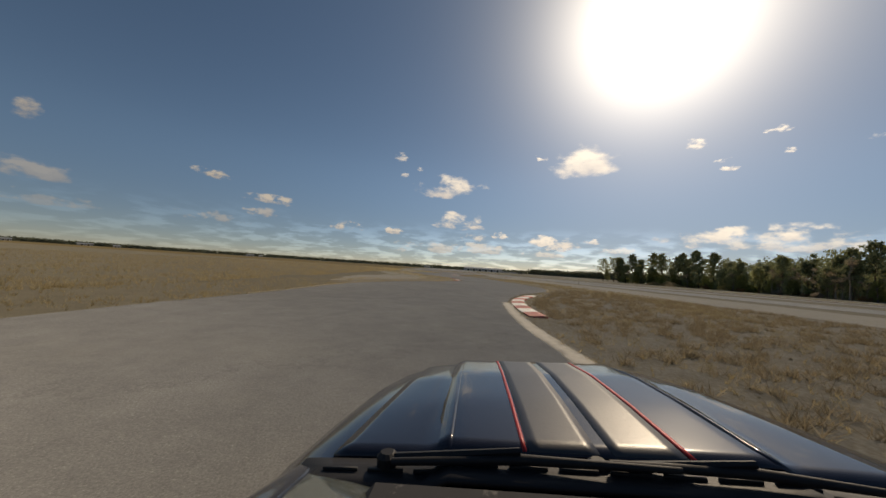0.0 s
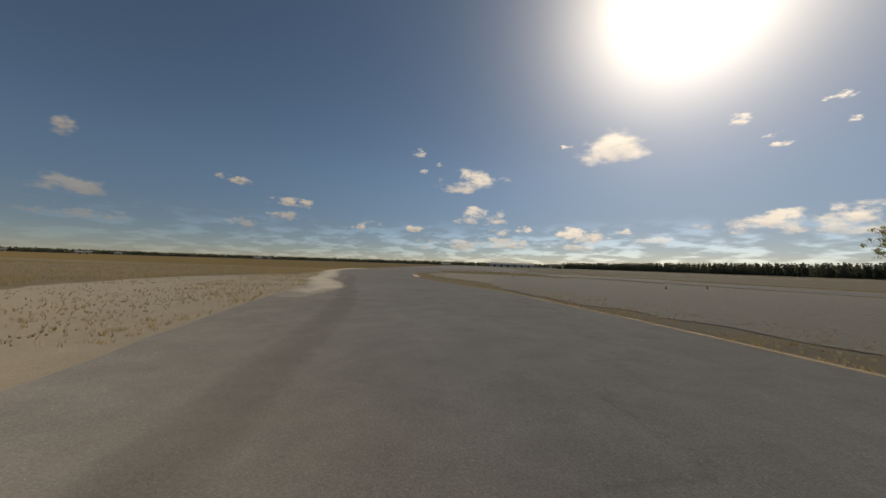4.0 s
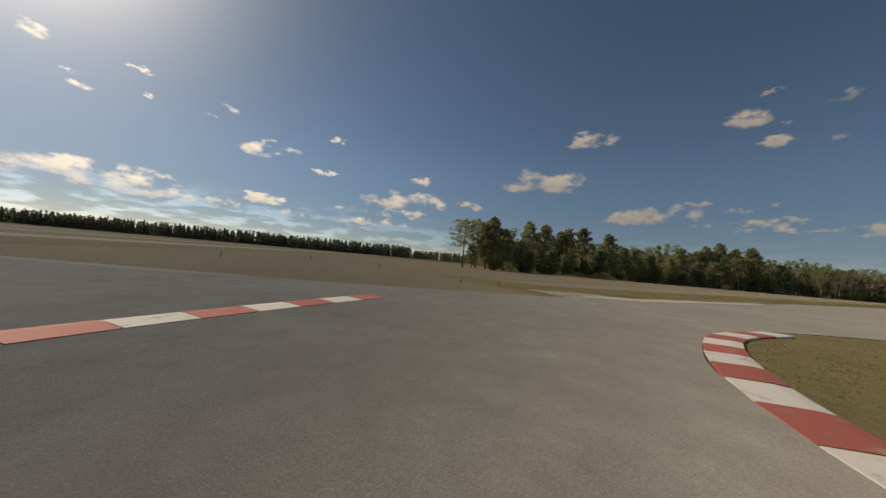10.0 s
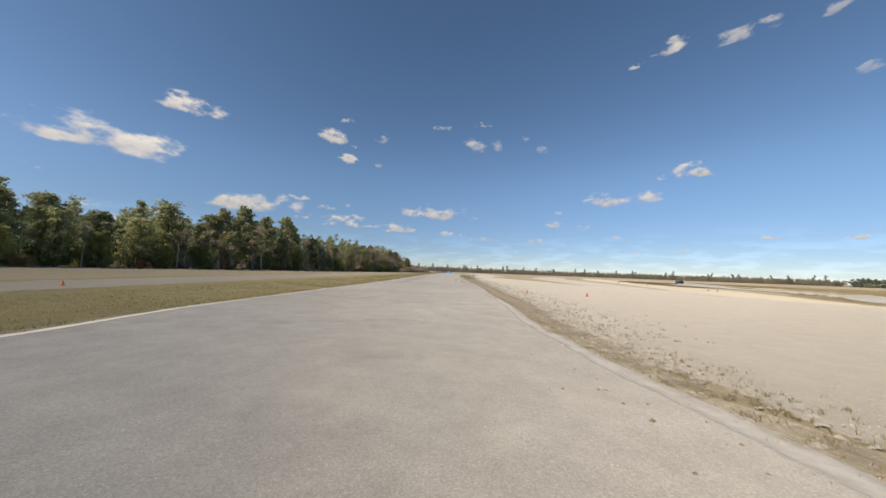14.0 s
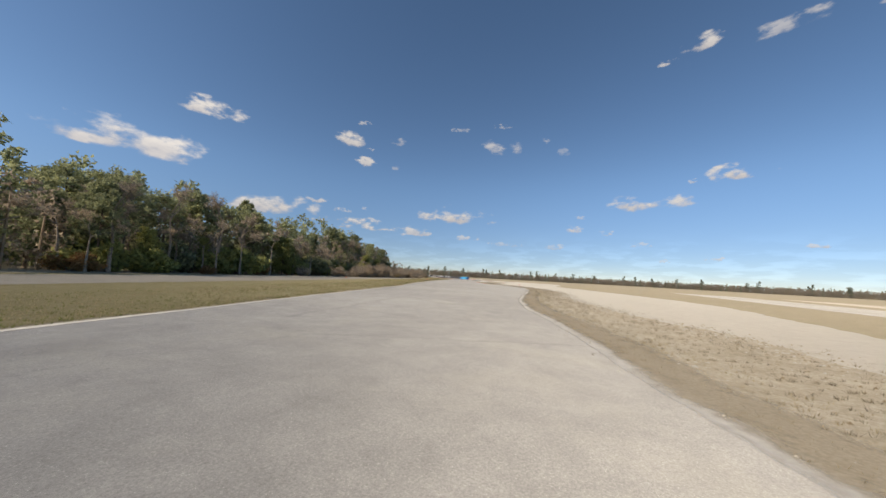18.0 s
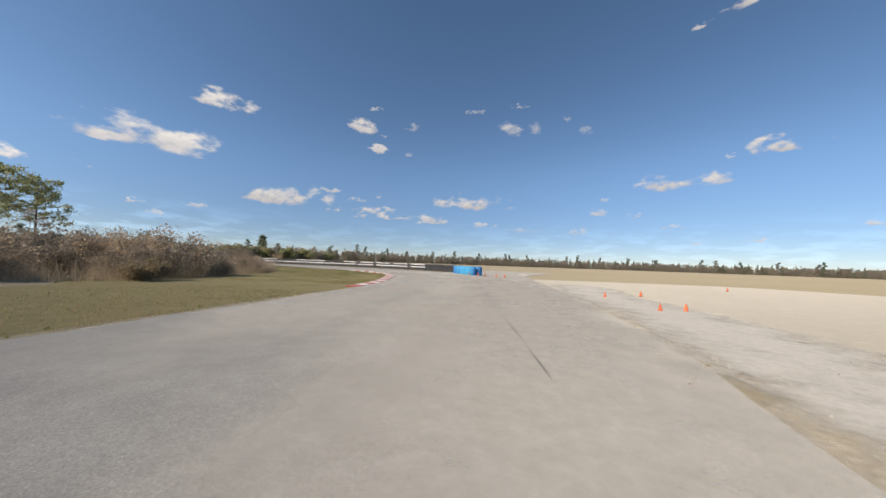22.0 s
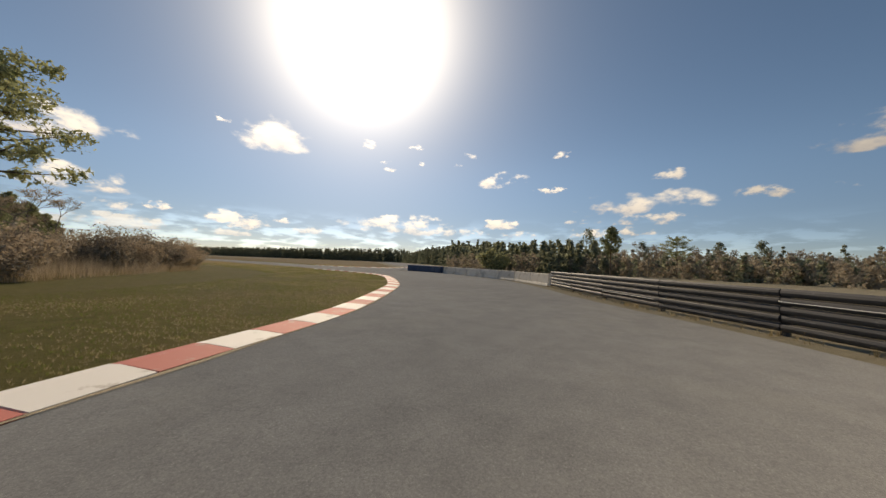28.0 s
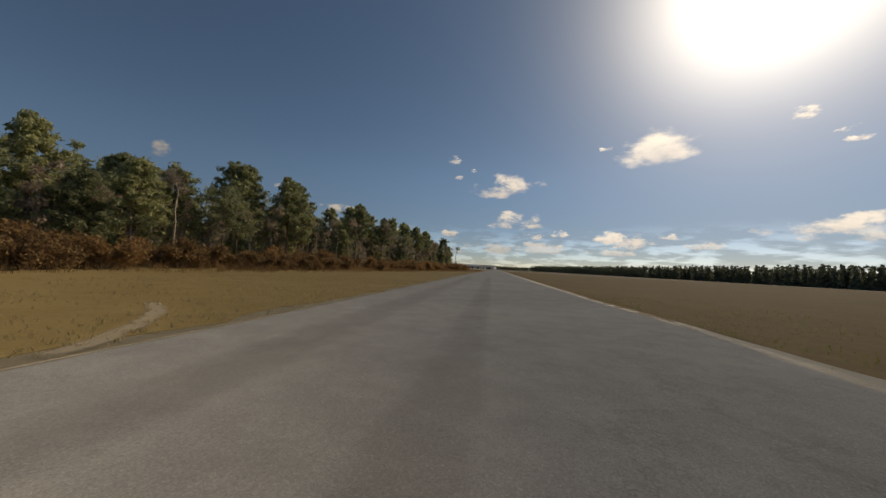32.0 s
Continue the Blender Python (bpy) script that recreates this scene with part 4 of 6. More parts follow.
# ---- sky: clouds ----
def cloud_material():
    """Vapour that glows by itself: a flat foot, a billowing top, and ragged see-through borders. The object's colour
    gives its light and thickness.
    """
    m = bpy.data.materials.new("glowing_cloud")
    m.use_nodes = True
    n, l = m.node_tree.nodes, m.node_tree.links
    n.clear()
    tc, info = n.new("ShaderNodeTexCoord"), n.new("ShaderNodeObjectInfo")
    def math_node(op, a, b=0.0, c=0.0):
        q = n.new("ShaderNodeMath")
        q.operation = op
        for k, value in enumerate((a, b, c)):
            if isinstance(value, (int, float)):
                q.inputs[k].default_value = value
            else:
                l.new(value, q.inputs[k])
        return q.outputs[0]
    def noise_of(scale, detail, rough, stretch):
        mp, nz = n.new("ShaderNodeMapping"), n.new("ShaderNodeTexNoise")
        mp.inputs["Scale"].default_value = stretch
        nz.noise_dimensions = '4D'
        nz.inputs["Scale"].default_value, nz.inputs["Detail"].default_value, nz.inputs["Roughness"].default_value = scale, detail, rough
        l.new(tc.outputs["Object"], mp.inputs[0])
        l.new(mp.outputs[0], nz.inputs["Vector"])
        l.new(math_node('MULTIPLY', info.outputs["Random"], 90.0), nz.inputs["W"])
        return nz.outputs[0]
    sep = n.new("ShaderNodeSeparateXYZ")
    l.new(tc.outputs["UV"], sep.inputs[0])
    x = math_node('MULTIPLY_ADD', sep.outputs[0], 2.0, -1.0)
    y = math_node('MULTIPLY_ADD', sep.outputs[1], 2.0, -0.75)
    low = math_node('MULTIPLY', math_node('LESS_THAN', y, 0.0), 1.1)
    yy = math_node('MULTIPLY', y, math_node('ADD', low, 0.85))
    rr = math_node('ADD', math_node('MULTIPLY', x, x), math_node('MULTIPLY', yy, yy))
    lumps = noise_of(1.25, 3.0, 0.5, (0.8, 1.0, 1.35))
    wisps = noise_of(3.2, 8.0, 0.62, (0.7, 1.0, 1.3))
    body = math_node('MULTIPLY_ADD', rr, -1.05, 0.5)
    d = math_node('ADD', math_node('ADD', body, math_node('MULTIPLY_ADD', lumps, 4.2, -2.1)), math_node('MULTIPLY_ADD', wisps, 2.6, -1.3))
    alpha = n.new("ShaderNodeMapRange")
    alpha.interpolation_type = 'SMOOTHSTEP'
    alpha.inputs[1].default_value, alpha.inputs[2].default_value = 0.0, 0.85
    l.new(d, alpha.inputs[0])
    rim = n.new("ShaderNodeMapRange")
    rim.interpolation_type = 'SMOOTHSTEP'
    rim.inputs[1].default_value, rim.inputs[2].default_value, rim.inputs[3].default_value, rim.inputs[4].default_value = 0.75, 0.99, 1.0, 0.0
    l.new(rr, rim.inputs[0])
    fade = math_node('MULTIPLY', alpha.outputs[0], rim.outputs[0])
    # bright top and shaded foot are put into the glow's colour
    tone = n.new("ShaderNodeValToRGB")
    tone.color_ramp.elements[0].position, tone.color_ramp.elements[0].color = 0.2, (0.60, 0.66, 0.78, 1)
    tone.color_ramp.elements[1].position, tone.color_ramp.elements[1].color = 0.62, (0.86, 0.92, 1.0, 1)
    l.new(math_node('ADD', sep.outputs[1], math_node('MULTIPLY_ADD', wisps, 1.1, -0.55)), tone.inputs[0])
    lit = n.new("ShaderNodeMix")
    lit.data_type, lit.blend_type, lit.inputs[0].default_value = 'RGBA', 'MULTIPLY', 1.0
    l.new(tone.outputs[0], lit.inputs[6])
    l.new(info.outputs["Color"], lit.inputs[7])
    em, tr, ms, out = n.new("ShaderNodeEmission"), n.new("ShaderNodeBsdfTransparent"), n.new("ShaderNodeMixShader"), n.new("ShaderNodeOutputMaterial")
    l.new(lit.outputs[2], em.inputs[0])
    em.inputs[1].default_value = 1.0
    l.new(math_node('MULTIPLY', fade, info.outputs["Alpha"]), ms.inputs[0])
    l.new(tr.outputs[0], ms.inputs[1])
    l.new(em.outputs[0], ms.inputs[2])
    l.new(ms.outputs[0], out.inputs[0])
    return m


M_CLOUD = cloud_material()


def cloud(azimuth, rise, wide, high, dense=1.0):
    """A far fair-weather cloud: its bearing, height over the horizon and extent in degrees, and its thickness."""
    far = 4600.0
    az, el = radians(azimuth), radians(max(rise, 1.0))
    way = Vector((math.sin(az) * math.cos(el), math.cos(az) * math.cos(el), math.sin(el)))
    h = far * radians(high) * 1.75
    aspect = far * radians(wide) * 1.4 / h
    me = bpy.data.meshes.new("cloud")
    k = 9
    v, uv = [], []
    for j in range(2):
        for i in range(k):
            s = i / (k - 1) - 0.5
            v.append((s * aspect, 0.12 * aspect * (0.25 - s * s), j - 0.42))
            uv.append((i / (k - 1), float(j)))
    me.from_pydata(v, [], [(i, i + 1, k + i + 1, k + i) for i in range(k - 1)])
    layer = me.uv_layers.new(name="sheet")
    for loop in me.loops:
        layer.data[loop.index].uv = uv[loop.vertex_index]
    me.materials.append(M_CLOUD)
    ob = new("cloud", me)
    # forward-thrown sunlight is put into the glow: clouds before the sun are brighter
    light = 0.66 + 1.5 * max(0.0, way.dot(sun_way)) ** 2.5
    ob.color = (light, light, light, 0.95 * dense)
    ob.matrix_world = Matrix.Translation(Vector((100, 40, 1.4)) + way * far) @ Matrix.Rotation(-az, 4, 'Z') @ Matrix.Diagonal((h, h, h, 1))
    tagged(ob, "small white fair-weather cloud in the blue sky" if dense > 0.75 else "thin wisp of white cloud in the blue sky", "cloud", "clouds in the sky", kind="structure")


cloud(22.6, 18.9, 9.9, 5.5, 1.0)
cloud(15.4, 19.9, 2.3, 0.9, 1.0)
cloud(-55.3, 14.0, 2.6, 2.5, 1.0)
cloud(-76.7, 6.7, 3.9, 0.9, 0.6)
cloud(-78.3, 5.1, 2.5, 0.8, 0.6)
cloud(-72.9, 5.1, 3.2, 1.2, 0.5)
cloud(-64.6, 8.1, 2.7, 0.8, 0.7)
cloud(-54.4, 7.7, 5.4, 2.6, 0.6)
cloud(-38.2, 11.3, 5.2, 1.2, 1.0)
cloud(-30.5, 8.7, 6.5, 1.6, 1.0)
cloud(-1.9, 14.4, 13.5, 3.6, 1.0)
cloud(-10.0, 18.9, 2.3, 1.3, 1.0)
cloud(1.8, 8.3, 10.5, 2.7, 1.0)
cloud(8.8, 6.3, 2.8, 1.0, 1.0)
cloud(-18.5, 6.0, 6.0, 1.4, 1.0)
cloud(-10.1, 6.0, 3.8, 1.2, 1.0)
cloud(-31.8, 6.7, 5.0, 1.4, 0.7)
cloud(-37.7, 5.1, 8.7, 1.4, 0.5)
cloud(3.6, 5.6, 5.5, 1.3, 0.8)
cloud(19.3, 5.1, 6.3, 2.0, 1.0)
cloud(24.6, 5.9, 2.6, 0.8, 0.8)
cloud(-53.8, 4.8, 8.6, 1.4, 0.4)
cloud(-64.9, 5.0, 3.6, 0.9, 0.4)
cloud(-76.2, 2.8, 2.4, 0.6, 0.4)
cloud(-3.8, 3.2, 13.3, 2.1, 0.6)
cloud(6.0, 3.8, 9.0, 1.6, 0.6)
cloud(16.1, 3.5, 7.0, 1.2, 0.6)
cloud(37.8, 19.8, 3.4, 1.3, 1.0)
cloud(46.3, 19.9, 2.4, 0.9, 1.0)
cloud(55.7, 18.7, 2.7, 1.1, 0.6)
cloud(72.2, 18.3, 3.5, 1.0, 1.0)
cloud(61.6, 14.5, 9.1, 2.3, 1.0)
cloud(70.3, 12.8, 5.2, 0.9, 1.0)
cloud(87.0, 13.6, 3.8, 1.7, 1.0)
cloud(81.9, 9.8, 15.9, 3.4, 1.0)
cloud(74.5, 7.4, 4.2, 0.8, 0.7)
cloud(84.2, 7.6, 10.0, 1.8, 1.0)
cloud(75.9, 5.5, 6.7, 1.2, 1.0)
cloud(82.7, 5.7, 5.5, 1.2, 1.0)
cloud(17.8, 5.6, 10.4, 1.7, 1.0)
cloud(42.3, 6.9, 17.1, 2.5, 1.0)
cloud(46.5, 5.7, 19.9, 2.0, 0.7)
cloud(61.8, 7.0, 6.1, 1.5, 1.0)
cloud(65.4, 5.3, 6.7, 1.1, 0.7)
cloud(56.4, 5.5, 7.5, 1.4, 0.6)
cloud(28.2, 4.5, 5.8, 1.0, 0.6)
cloud(-8.8, 16.1, 1.7, 0.9, 0.7)
cloud(-6.5, 17.3, 1.0, 0.5, 0.7)
cloud(117.0, 21.6, 7.4, 2.4, 1.0)
cloud(109.2, 15.2, 17.0, 3.8, 1.0)
cloud(99.1, 10.2, 8.0, 2.0, 1.0)
cloud(125.5, 9.6, 12.6, 3.4, 1.0)
cloud(139.4, 18.7, 3.9, 1.5, 0.9)
cloud(140.5, 20.9, 1.6, 0.5, 0.5)
cloud(145.3, 18.5, 1.6, 1.0, 0.4)
cloud(136.5, 10.2, 3.3, 0.7, 0.7)
cloud(137.2, 7.6, 2.7, 0.7, 0.6)
cloud(142.0, 7.7, 4.6, 1.2, 0.9)
cloud(147.6, 6.8, 1.8, 0.6, 0.6)
cloud(140.0, 10.8, 1.2, 0.6, 0.5)
cloud(41.6, 16.2, 2.0, 1.0, 1.0)
cloud(40.9, 17.2, 1.8, 0.7, 0.7)
cloud(47.3, 17.3, 1.6, 0.6, 1.0)
cloud(54.4, 17.4, 2.0, 0.7, 0.5)
cloud(136.9, 21.9, 5.9, 2.2, 1.0)
cloud(138.9, 24.9, 2.3, 0.7, 0.6)
cloud(145.4, 22.7, 2.4, 1.3, 0.4)
cloud(164.4, 22.4, 5.9, 2.6, 0.7)
cloud(157.3, 25.4, 3.3, 0.7, 0.4)
cloud(164.8, 26.0, 3.5, 0.7, 0.5)
cloud(172.7, 23.3, 1.8, 1.7, 0.6)
cloud(175.1, 21.2, 2.0, 1.3, 0.3)
cloud(132.1, 11.4, 4.1, 0.9, 0.8)
cloud(156.7, 10.6, 12.5, 2.8, 1.0)
cloud(148.6, 7.4, 6.1, 1.4, 0.8)
cloud(139.5, 8.5, 6.3, 1.4, 0.9)
cloud(133.2, 8.3, 3.2, 0.8, 0.7)
cloud(158.9, 6.8, 5.0, 0.9, 0.6)
cloud(177.3, 8.6, 4.1, 1.1, 0.9)
cloud(-177.9, 8.1, 3.0, 0.9, 0.7)
cloud(178.6, 10.7, 2.4, 0.7, 0.5)
cloud(-171.5, 12.5, 9.6, 2.8, 1.0)
cloud(-162.1, 15.5, 6.2, 1.9, 1.0)
cloud(-166.6, 15.1, 1.4, 0.7, 0.6)
cloud(165.8, 6.0, 5.7, 0.8, 0.4)
cloud(174.1, 5.7, 4.3, 0.8, 0.5)
cloud(-173.1, 6.1, 2.7, 0.7, 0.5)
cloud(-164.5, 4.1, 2.1, 0.6, 0.7)
cloud(-170.3, 3.7, 2.2, 0.5, 0.6)
cloud(-155.2, 5.7, 2.2, 0.5, 0.7)
cloud(113.8, 6.9, 3.2, 0.8, 0.6)
cloud(107.7, 6.6, 2.4, 0.7, 0.8)
cloud(109.6, 5.3, 3.4, 0.8, 0.5)
cloud(-165.5, 32.3, 3.8, 2.3, 1.0)
cloud(-169.6, 31.3, 2.0, 1.1, 1.0)
cloud(-157.0, 30.8, 6.3, 2.1, 0.6)
cloud(-147.8, 30.0, 3.1, 1.6, 0.5)
cloud(-146.3, 23.2, 2.3, 1.7, 0.4)
cloud(-148.3, 5.4, 1.7, 0.7, 1.0)


# ---- kerbs and markings ----
ROAD = 0.044
kerb("kerb", [(-1.0, 10.5), (-0.9, 13), (-0.4, 16), (0.6, 18.6), (1.6, 20.6)][::-1], 0.6, "worn red and white kerb at the sandy entry bend", z=ROAD)
kerb("kerb", [(-2.0, 38.4), (-1.5, 40.5), (-1.5, 43), (-1.9, 45.4)], 0.55, "short red and white kerb on the inside of the left kink", first=1, z=ROAD)
kerb("kerb", [(0.2, 69.0), (-1.4, 72.2), (-1.75, 74.0), (-1.4, 76.2), (-0.4, 78.4)][::-1], 0.75, "red and white kerb at the right kink with grass behind", z=ROAD)
kerb("kerb", [(-6.6, 138.6), (-7.3, 141.6), (-7.7, 144.4)][::-1], 0.6, "red and white kerb before the sand lane", first=1, z=ROAD)
kerb("kerb", [(-6.1, 172.2), (-5.8, 175.2), (-4.7, 178.2), (-2.6, 180.4), (0, 181.6), (2.5, 182.3), (5, 182.4), (7.2, 181.6), (9, 180.5), (10.8, 179.0), (12.4, 177.1), (13.4, 174.4)][::-1], 0.72, "red and white kerb round the hairpin's grass island", z=ROAD)
kerb("kerb", [(-13.9, 183.7), (-11.8, 186.2), (-9.5, 188.3), (-6, 190), (-2.4, 191.1), (1.5, 191.6), (5, 191.2), (8, 190.2), (11, 188.7), (14.4, 186.7)], 0.7, "flat red and white kerb round the outside of the hairpin", z=ROAD, high=0.03)
kerb("kerb", [(88.7, -26.3), (90.2, -28.2), (91.5, -30.6), (93, -34)][::-1], 0.6, "short red and white kerb beside the sandy pull-in", z=ROAD)
kerb("kerb", [(115.6, -71.2), (116.4, -73.3), (118.1, -76.6), (120.2, -79.8), (123.6, -84.6), (126.2, -86.8), (130, -88.6), (133.5, -89.2)], 0.68, "long red and white kerb into the left bend", first=1, z=ROAD)
kerb("kerb", [(183, -79.0), (186, -76.8), (190, -74.1), (194.6, -71.5), (198.5, -68.4), (202.5, -64.8), (205.5, -61.2), (208.2, -57.6), (209.9, -54.6), (211.2, -50.5), (211.9, -45), (212.05, -38.2)], 0.72, "long red and white kerb on the inside of the left bend", z=ROAD)
kerb("kerb", [(243, -23.6), (236, -28), (231, -29.3), (227.4, -28.3), (225, -26.6), (223, -24.4), (222, -21.5), (221.85, -18.6)][::-1], 0.68, "faded red and white kerb where the side road joins", z=ROAD)
kerb("kerb", [(114.6, -103.6), (116.2, -106.8)], 0.7, "white kerb end by the closed side road", z=ROAD)
strip = tagged(new("concrete_strip"), "tan painted concrete slabs in the hairpin entry", "marking", kind="structure")
line = curve_through([(-17.4, 164), (-17.4, 170), (-17.55, 174.5), (-17.25, 177.6), (-16.45, 180.4), (-15.4, 182.2), (-13.9, 183.9)], 1.9)
side = normals_of(line)
for i in range(len(line) - 1):
    a, b = line[i] + (line[i + 1] - line[i]) * 0.002, line[i + 1] - (line[i + 1] - line[i]) * 0.002
    ends = [(q[0] + n[0] * w, q[1] + n[1] * w) for q, n in ((a, side[i]), (b, side[i + 1])) for w in (-0.29, 0.29)]
    v = [(x, y, ROAD - 0.04) for x, y in ends] + [(x, y, ROAD + 0.012) for x, y in ends]
    solid("slab", v, [(4, 6, 7, 5), (0, 4, 5, 1), (2, 3, 7, 6), (0, 2, 6, 4), (1, 5, 7, 3)], M_TANSTRIP, strip)
ribbon("white_line", [(-20.2, 188.2), (-11.5, 196.4), (-1.8, 201.3), (6, 206), (16, 210)], 0.3, ROAD + 0.004, M_LINE, "faded white line across the old apron", 0.8, 0.03)
for k, (pts, w) in enumerate((([(-8, 84), (-2.6, 98), (-4.4, 112), (-9, 126), (-14, 140)], 1.2), ([(45, 112), (56, 84), (66, 60), (76, 34)], 2.2), ([(79, 28), (90, 0), (99, -24), (107, -46)], 0.9), ([(80.6, 29), (91.7, 0.6), (100.8, -23), (108.6, -45)], 0.7),
               ([(150, -95), (166, -91.5), (180, -86.5), (194, -78.5)], 1.4), ([(213.6, -30), (214.4, -12), (213.6, 6), (210, 60)], 1.6), ([(216.4, -30), (217, -10), (216.2, 8), (212.6, 60)], 1.2))):
    film("tyre_mark", pts, w, ROAD + 0.012 + 0.0007 * k, M_RUBBERFILM, "faint dark rubber tyre mark on the asphalt", 0.8, 0.05, "marking")
ribbon("seam", [(104.6, -63), (107.1, -68.3), (110.4, -75), (114.4, -80.8), (118, -84.5), (124.7, -90.6), (138, -96.2)], 0.022, ROAD + 0.027, M_TRIMSEAM, "dark joint between two lanes of asphalt", 0.6, 0.05)
for k, (pts, w, lab) in enumerate((([(105, -62), (108.6, -74), (112, -83), (117, -89), (123, -93.5)], 8.0, "pale dust swept across the bend"), ([(103.6, -56), (106.5, -70), (110.5, -81), (113.4, -90)], 7.0, "white dust thrown out by the sand lane"), ([(109, -58), (114, -72), (118, -81), (124, -88), (131, -91.5)], 5.0, "pale dust lying along the kerb"))):
    film("dust_drift", pts, w, ROAD + 0.020 + 0.002 * k, M_SOFTDUST, lab, 0.8, 0.6)

# ---- cones, posts, barrels, barrier, wall ----
def traffic_cone():
    ob = tagged(new("traffic_cone"), "faded orange plastic traffic cone on a square foot", "cone")
    part("foot", box((0.30, 0.30, 0.03), (0, 0, 0.015), bevel=0.012), M_CONE_BASE, ob)
    part("body", lathe([(0.135, 0.03), (0.125, 0.045), (0.032, 0.46), (0.026, 0.475), (0.018, 0.478)], 18), M_CONE, ob, smooth=True)
    part("hole_rim", lathe([(0.0185, 0.474), (0.0185, 0.481), (0.006, 0.481)], 12), M_CONE_BASE, ob)
    return ob


cone = traffic_cone()
small, tall = Matrix.Diagonal((0.76, 0.76, 0.76, 1)), Matrix.Diagonal((1.05, 1.05, 1.1, 1))
low_cone = Matrix.Diagonal((0.8, 0.8, 0.76, 1))
cone.matrix_world = pose(-21.8, 171.8, ROAD) @ low_cone
rng = random.Random(5)
on_road = [(-20.5, 173.8), (-19.3, 175.9), (-17.8, 178.4), (-16.7, 181.5), (-13.0, 185.1), (-10.3, 188.0), (-7.5, 189.8), (118.4, -94.2), (117.1, -93.2), (115.6, -92.7), (114.4, -91.9), (119.9, -94.9)]
on_soil = [(12.5, 80.5), (4.7, 145.6), (10.4, 147.4), (19.7, 134.2), (14.7, 131.6), (33.7, 110.9), (29.7, 110.4), (59.5, 40.3), (55.8, 37.6), (86.2, -34.1), (82.9, -37), (96.7, -89.7), (104.4, -76.1), (102.8, -78.5), (102.6, -72.1), (101.8, -72.7),
           (25.5, 182.7), (27.2, 179.6), (54.3, 127.4), (77.6, 76.3), (108.4, 9.1), (104.2, 0.8), (106.7, -33), (110.5, -42.3), (64.8, 183.4), (66.2, 184), (24, 232), (10, 240), (-4, 252), (-18, 262)]
for k, (x, y) in enumerate(on_road + on_soil):
    copy_thing(cone, pose(x, y, ROAD if k < len(on_road) else 0.03, 0, 0, rng.uniform(0, 90)) @ (low_cone if k < 7 else tall if k < len(on_road) else small))
tip = copy_thing(cone, pose(13.5, 80.6, 0.13, 82, 0, 40) @ small)
tip["label"] = "orange traffic cone knocked over on the sand"
for o in [cone] + [o for o in bpy.data.objects if o.name.startswith("traffic_cone")]:
    o["group"] = "traffic cones beside the track"


def marker_post():
    ob = tagged(new("marker_post"), "short dark marker post in the grass", "post", "marker posts")
    part("stake", lathe([(0.035, -0.1), (0.035, 0.62), (0.02, 0.64)], 8), M_BARK, ob)
    part("band", lathe([(0.038, 0.48), (0.04, 0.49), (0.04, 0.56), (0.038, 0.57)], 8), M_LINE, ob, "pale reflective band")
    return ob


post = marker_post()
post.matrix_world = pose(98, 60, 0.01)
for x, y in ((88.7, 75.7), (78.9, 71.2), (47, 200), (60, 197), (33, 203), (39.5, 190), (22, 60), (18, 66)):
    copy_thing(post, pose(x, y, 0.01))


def barrel(mat, label):
    ob = tagged(new("barrel"), label, "barrel", "blue barrels before the barrier")
    prof = [(0.265, 0.0), (0.285, 0.015), (0.29, 0.05), (0.283, 0.29), (0.289, 0.30), (0.289, 0.325), (0.284, 0.335), (0.284, 0.57), (0.289, 0.58), (0.289, 0.605), (0.283, 0.615), (0.288, 0.85), (0.285, 0.875), (0.27, 0.88)]
    part("drum", lathe(prof, 24), mat, ob, smooth=True)
    part("lid", lathe([(0.262, 0.872), (0.262, 0.886), (0.20, 0.889)], 24), mat, ob)
    part("bung", lathe([(0.03, 0.886), (0.03, 0.905), (0.022, 0.907)], 10, box((0.001, 0.001, 0.001), (0, 0, 0.89))), M_STEEL, ob)
    return ob


b1 = barrel(M_BARREL, "deep blue plastic barrel standing on asphalt")
b2 = barrel(M_BARREL_CYAN, "sun-bleached light blue plastic barrel standing on asphalt")
spots = [(119.1 + 0.455 * i, -94.5 - 0.43 * i) for i in range(11)] + [(118.6 + 0.455 * i, -95.1 - 0.43 * i) for i in range(5)]
large = Matrix.Diagonal((1.07, 1.07, 1.08, 1))
b1.matrix_world = pose(*spots[0], ROAD) @ large
b2.matrix_world = pose(*spots[1], ROAD) @ large
for i, (x, y) in enumerate(spots[2:]):
    copy_thing(b2 if rng.random() < 0.4 else b1, pose(x, y, ROAD, 0, 0, rng.uniform(0, 360)) @ large)
ob = tagged(new("yellow_crate"), "yellow plastic crate lying on the barrels", "crate")
part("tray", box((0.5, 0.4, 0.12), (0, 0, 0.06), bevel=0.02), M_YELLOW, ob)
part("rim", box((0.54, 0.44, 0.03), (0, 0, 0.125), bevel=0.008), M_YELLOW, ob)
ob.matrix_world = pose(spots[9][0], spots[9][1], ROAD + 0.98, 0, 0, 25)

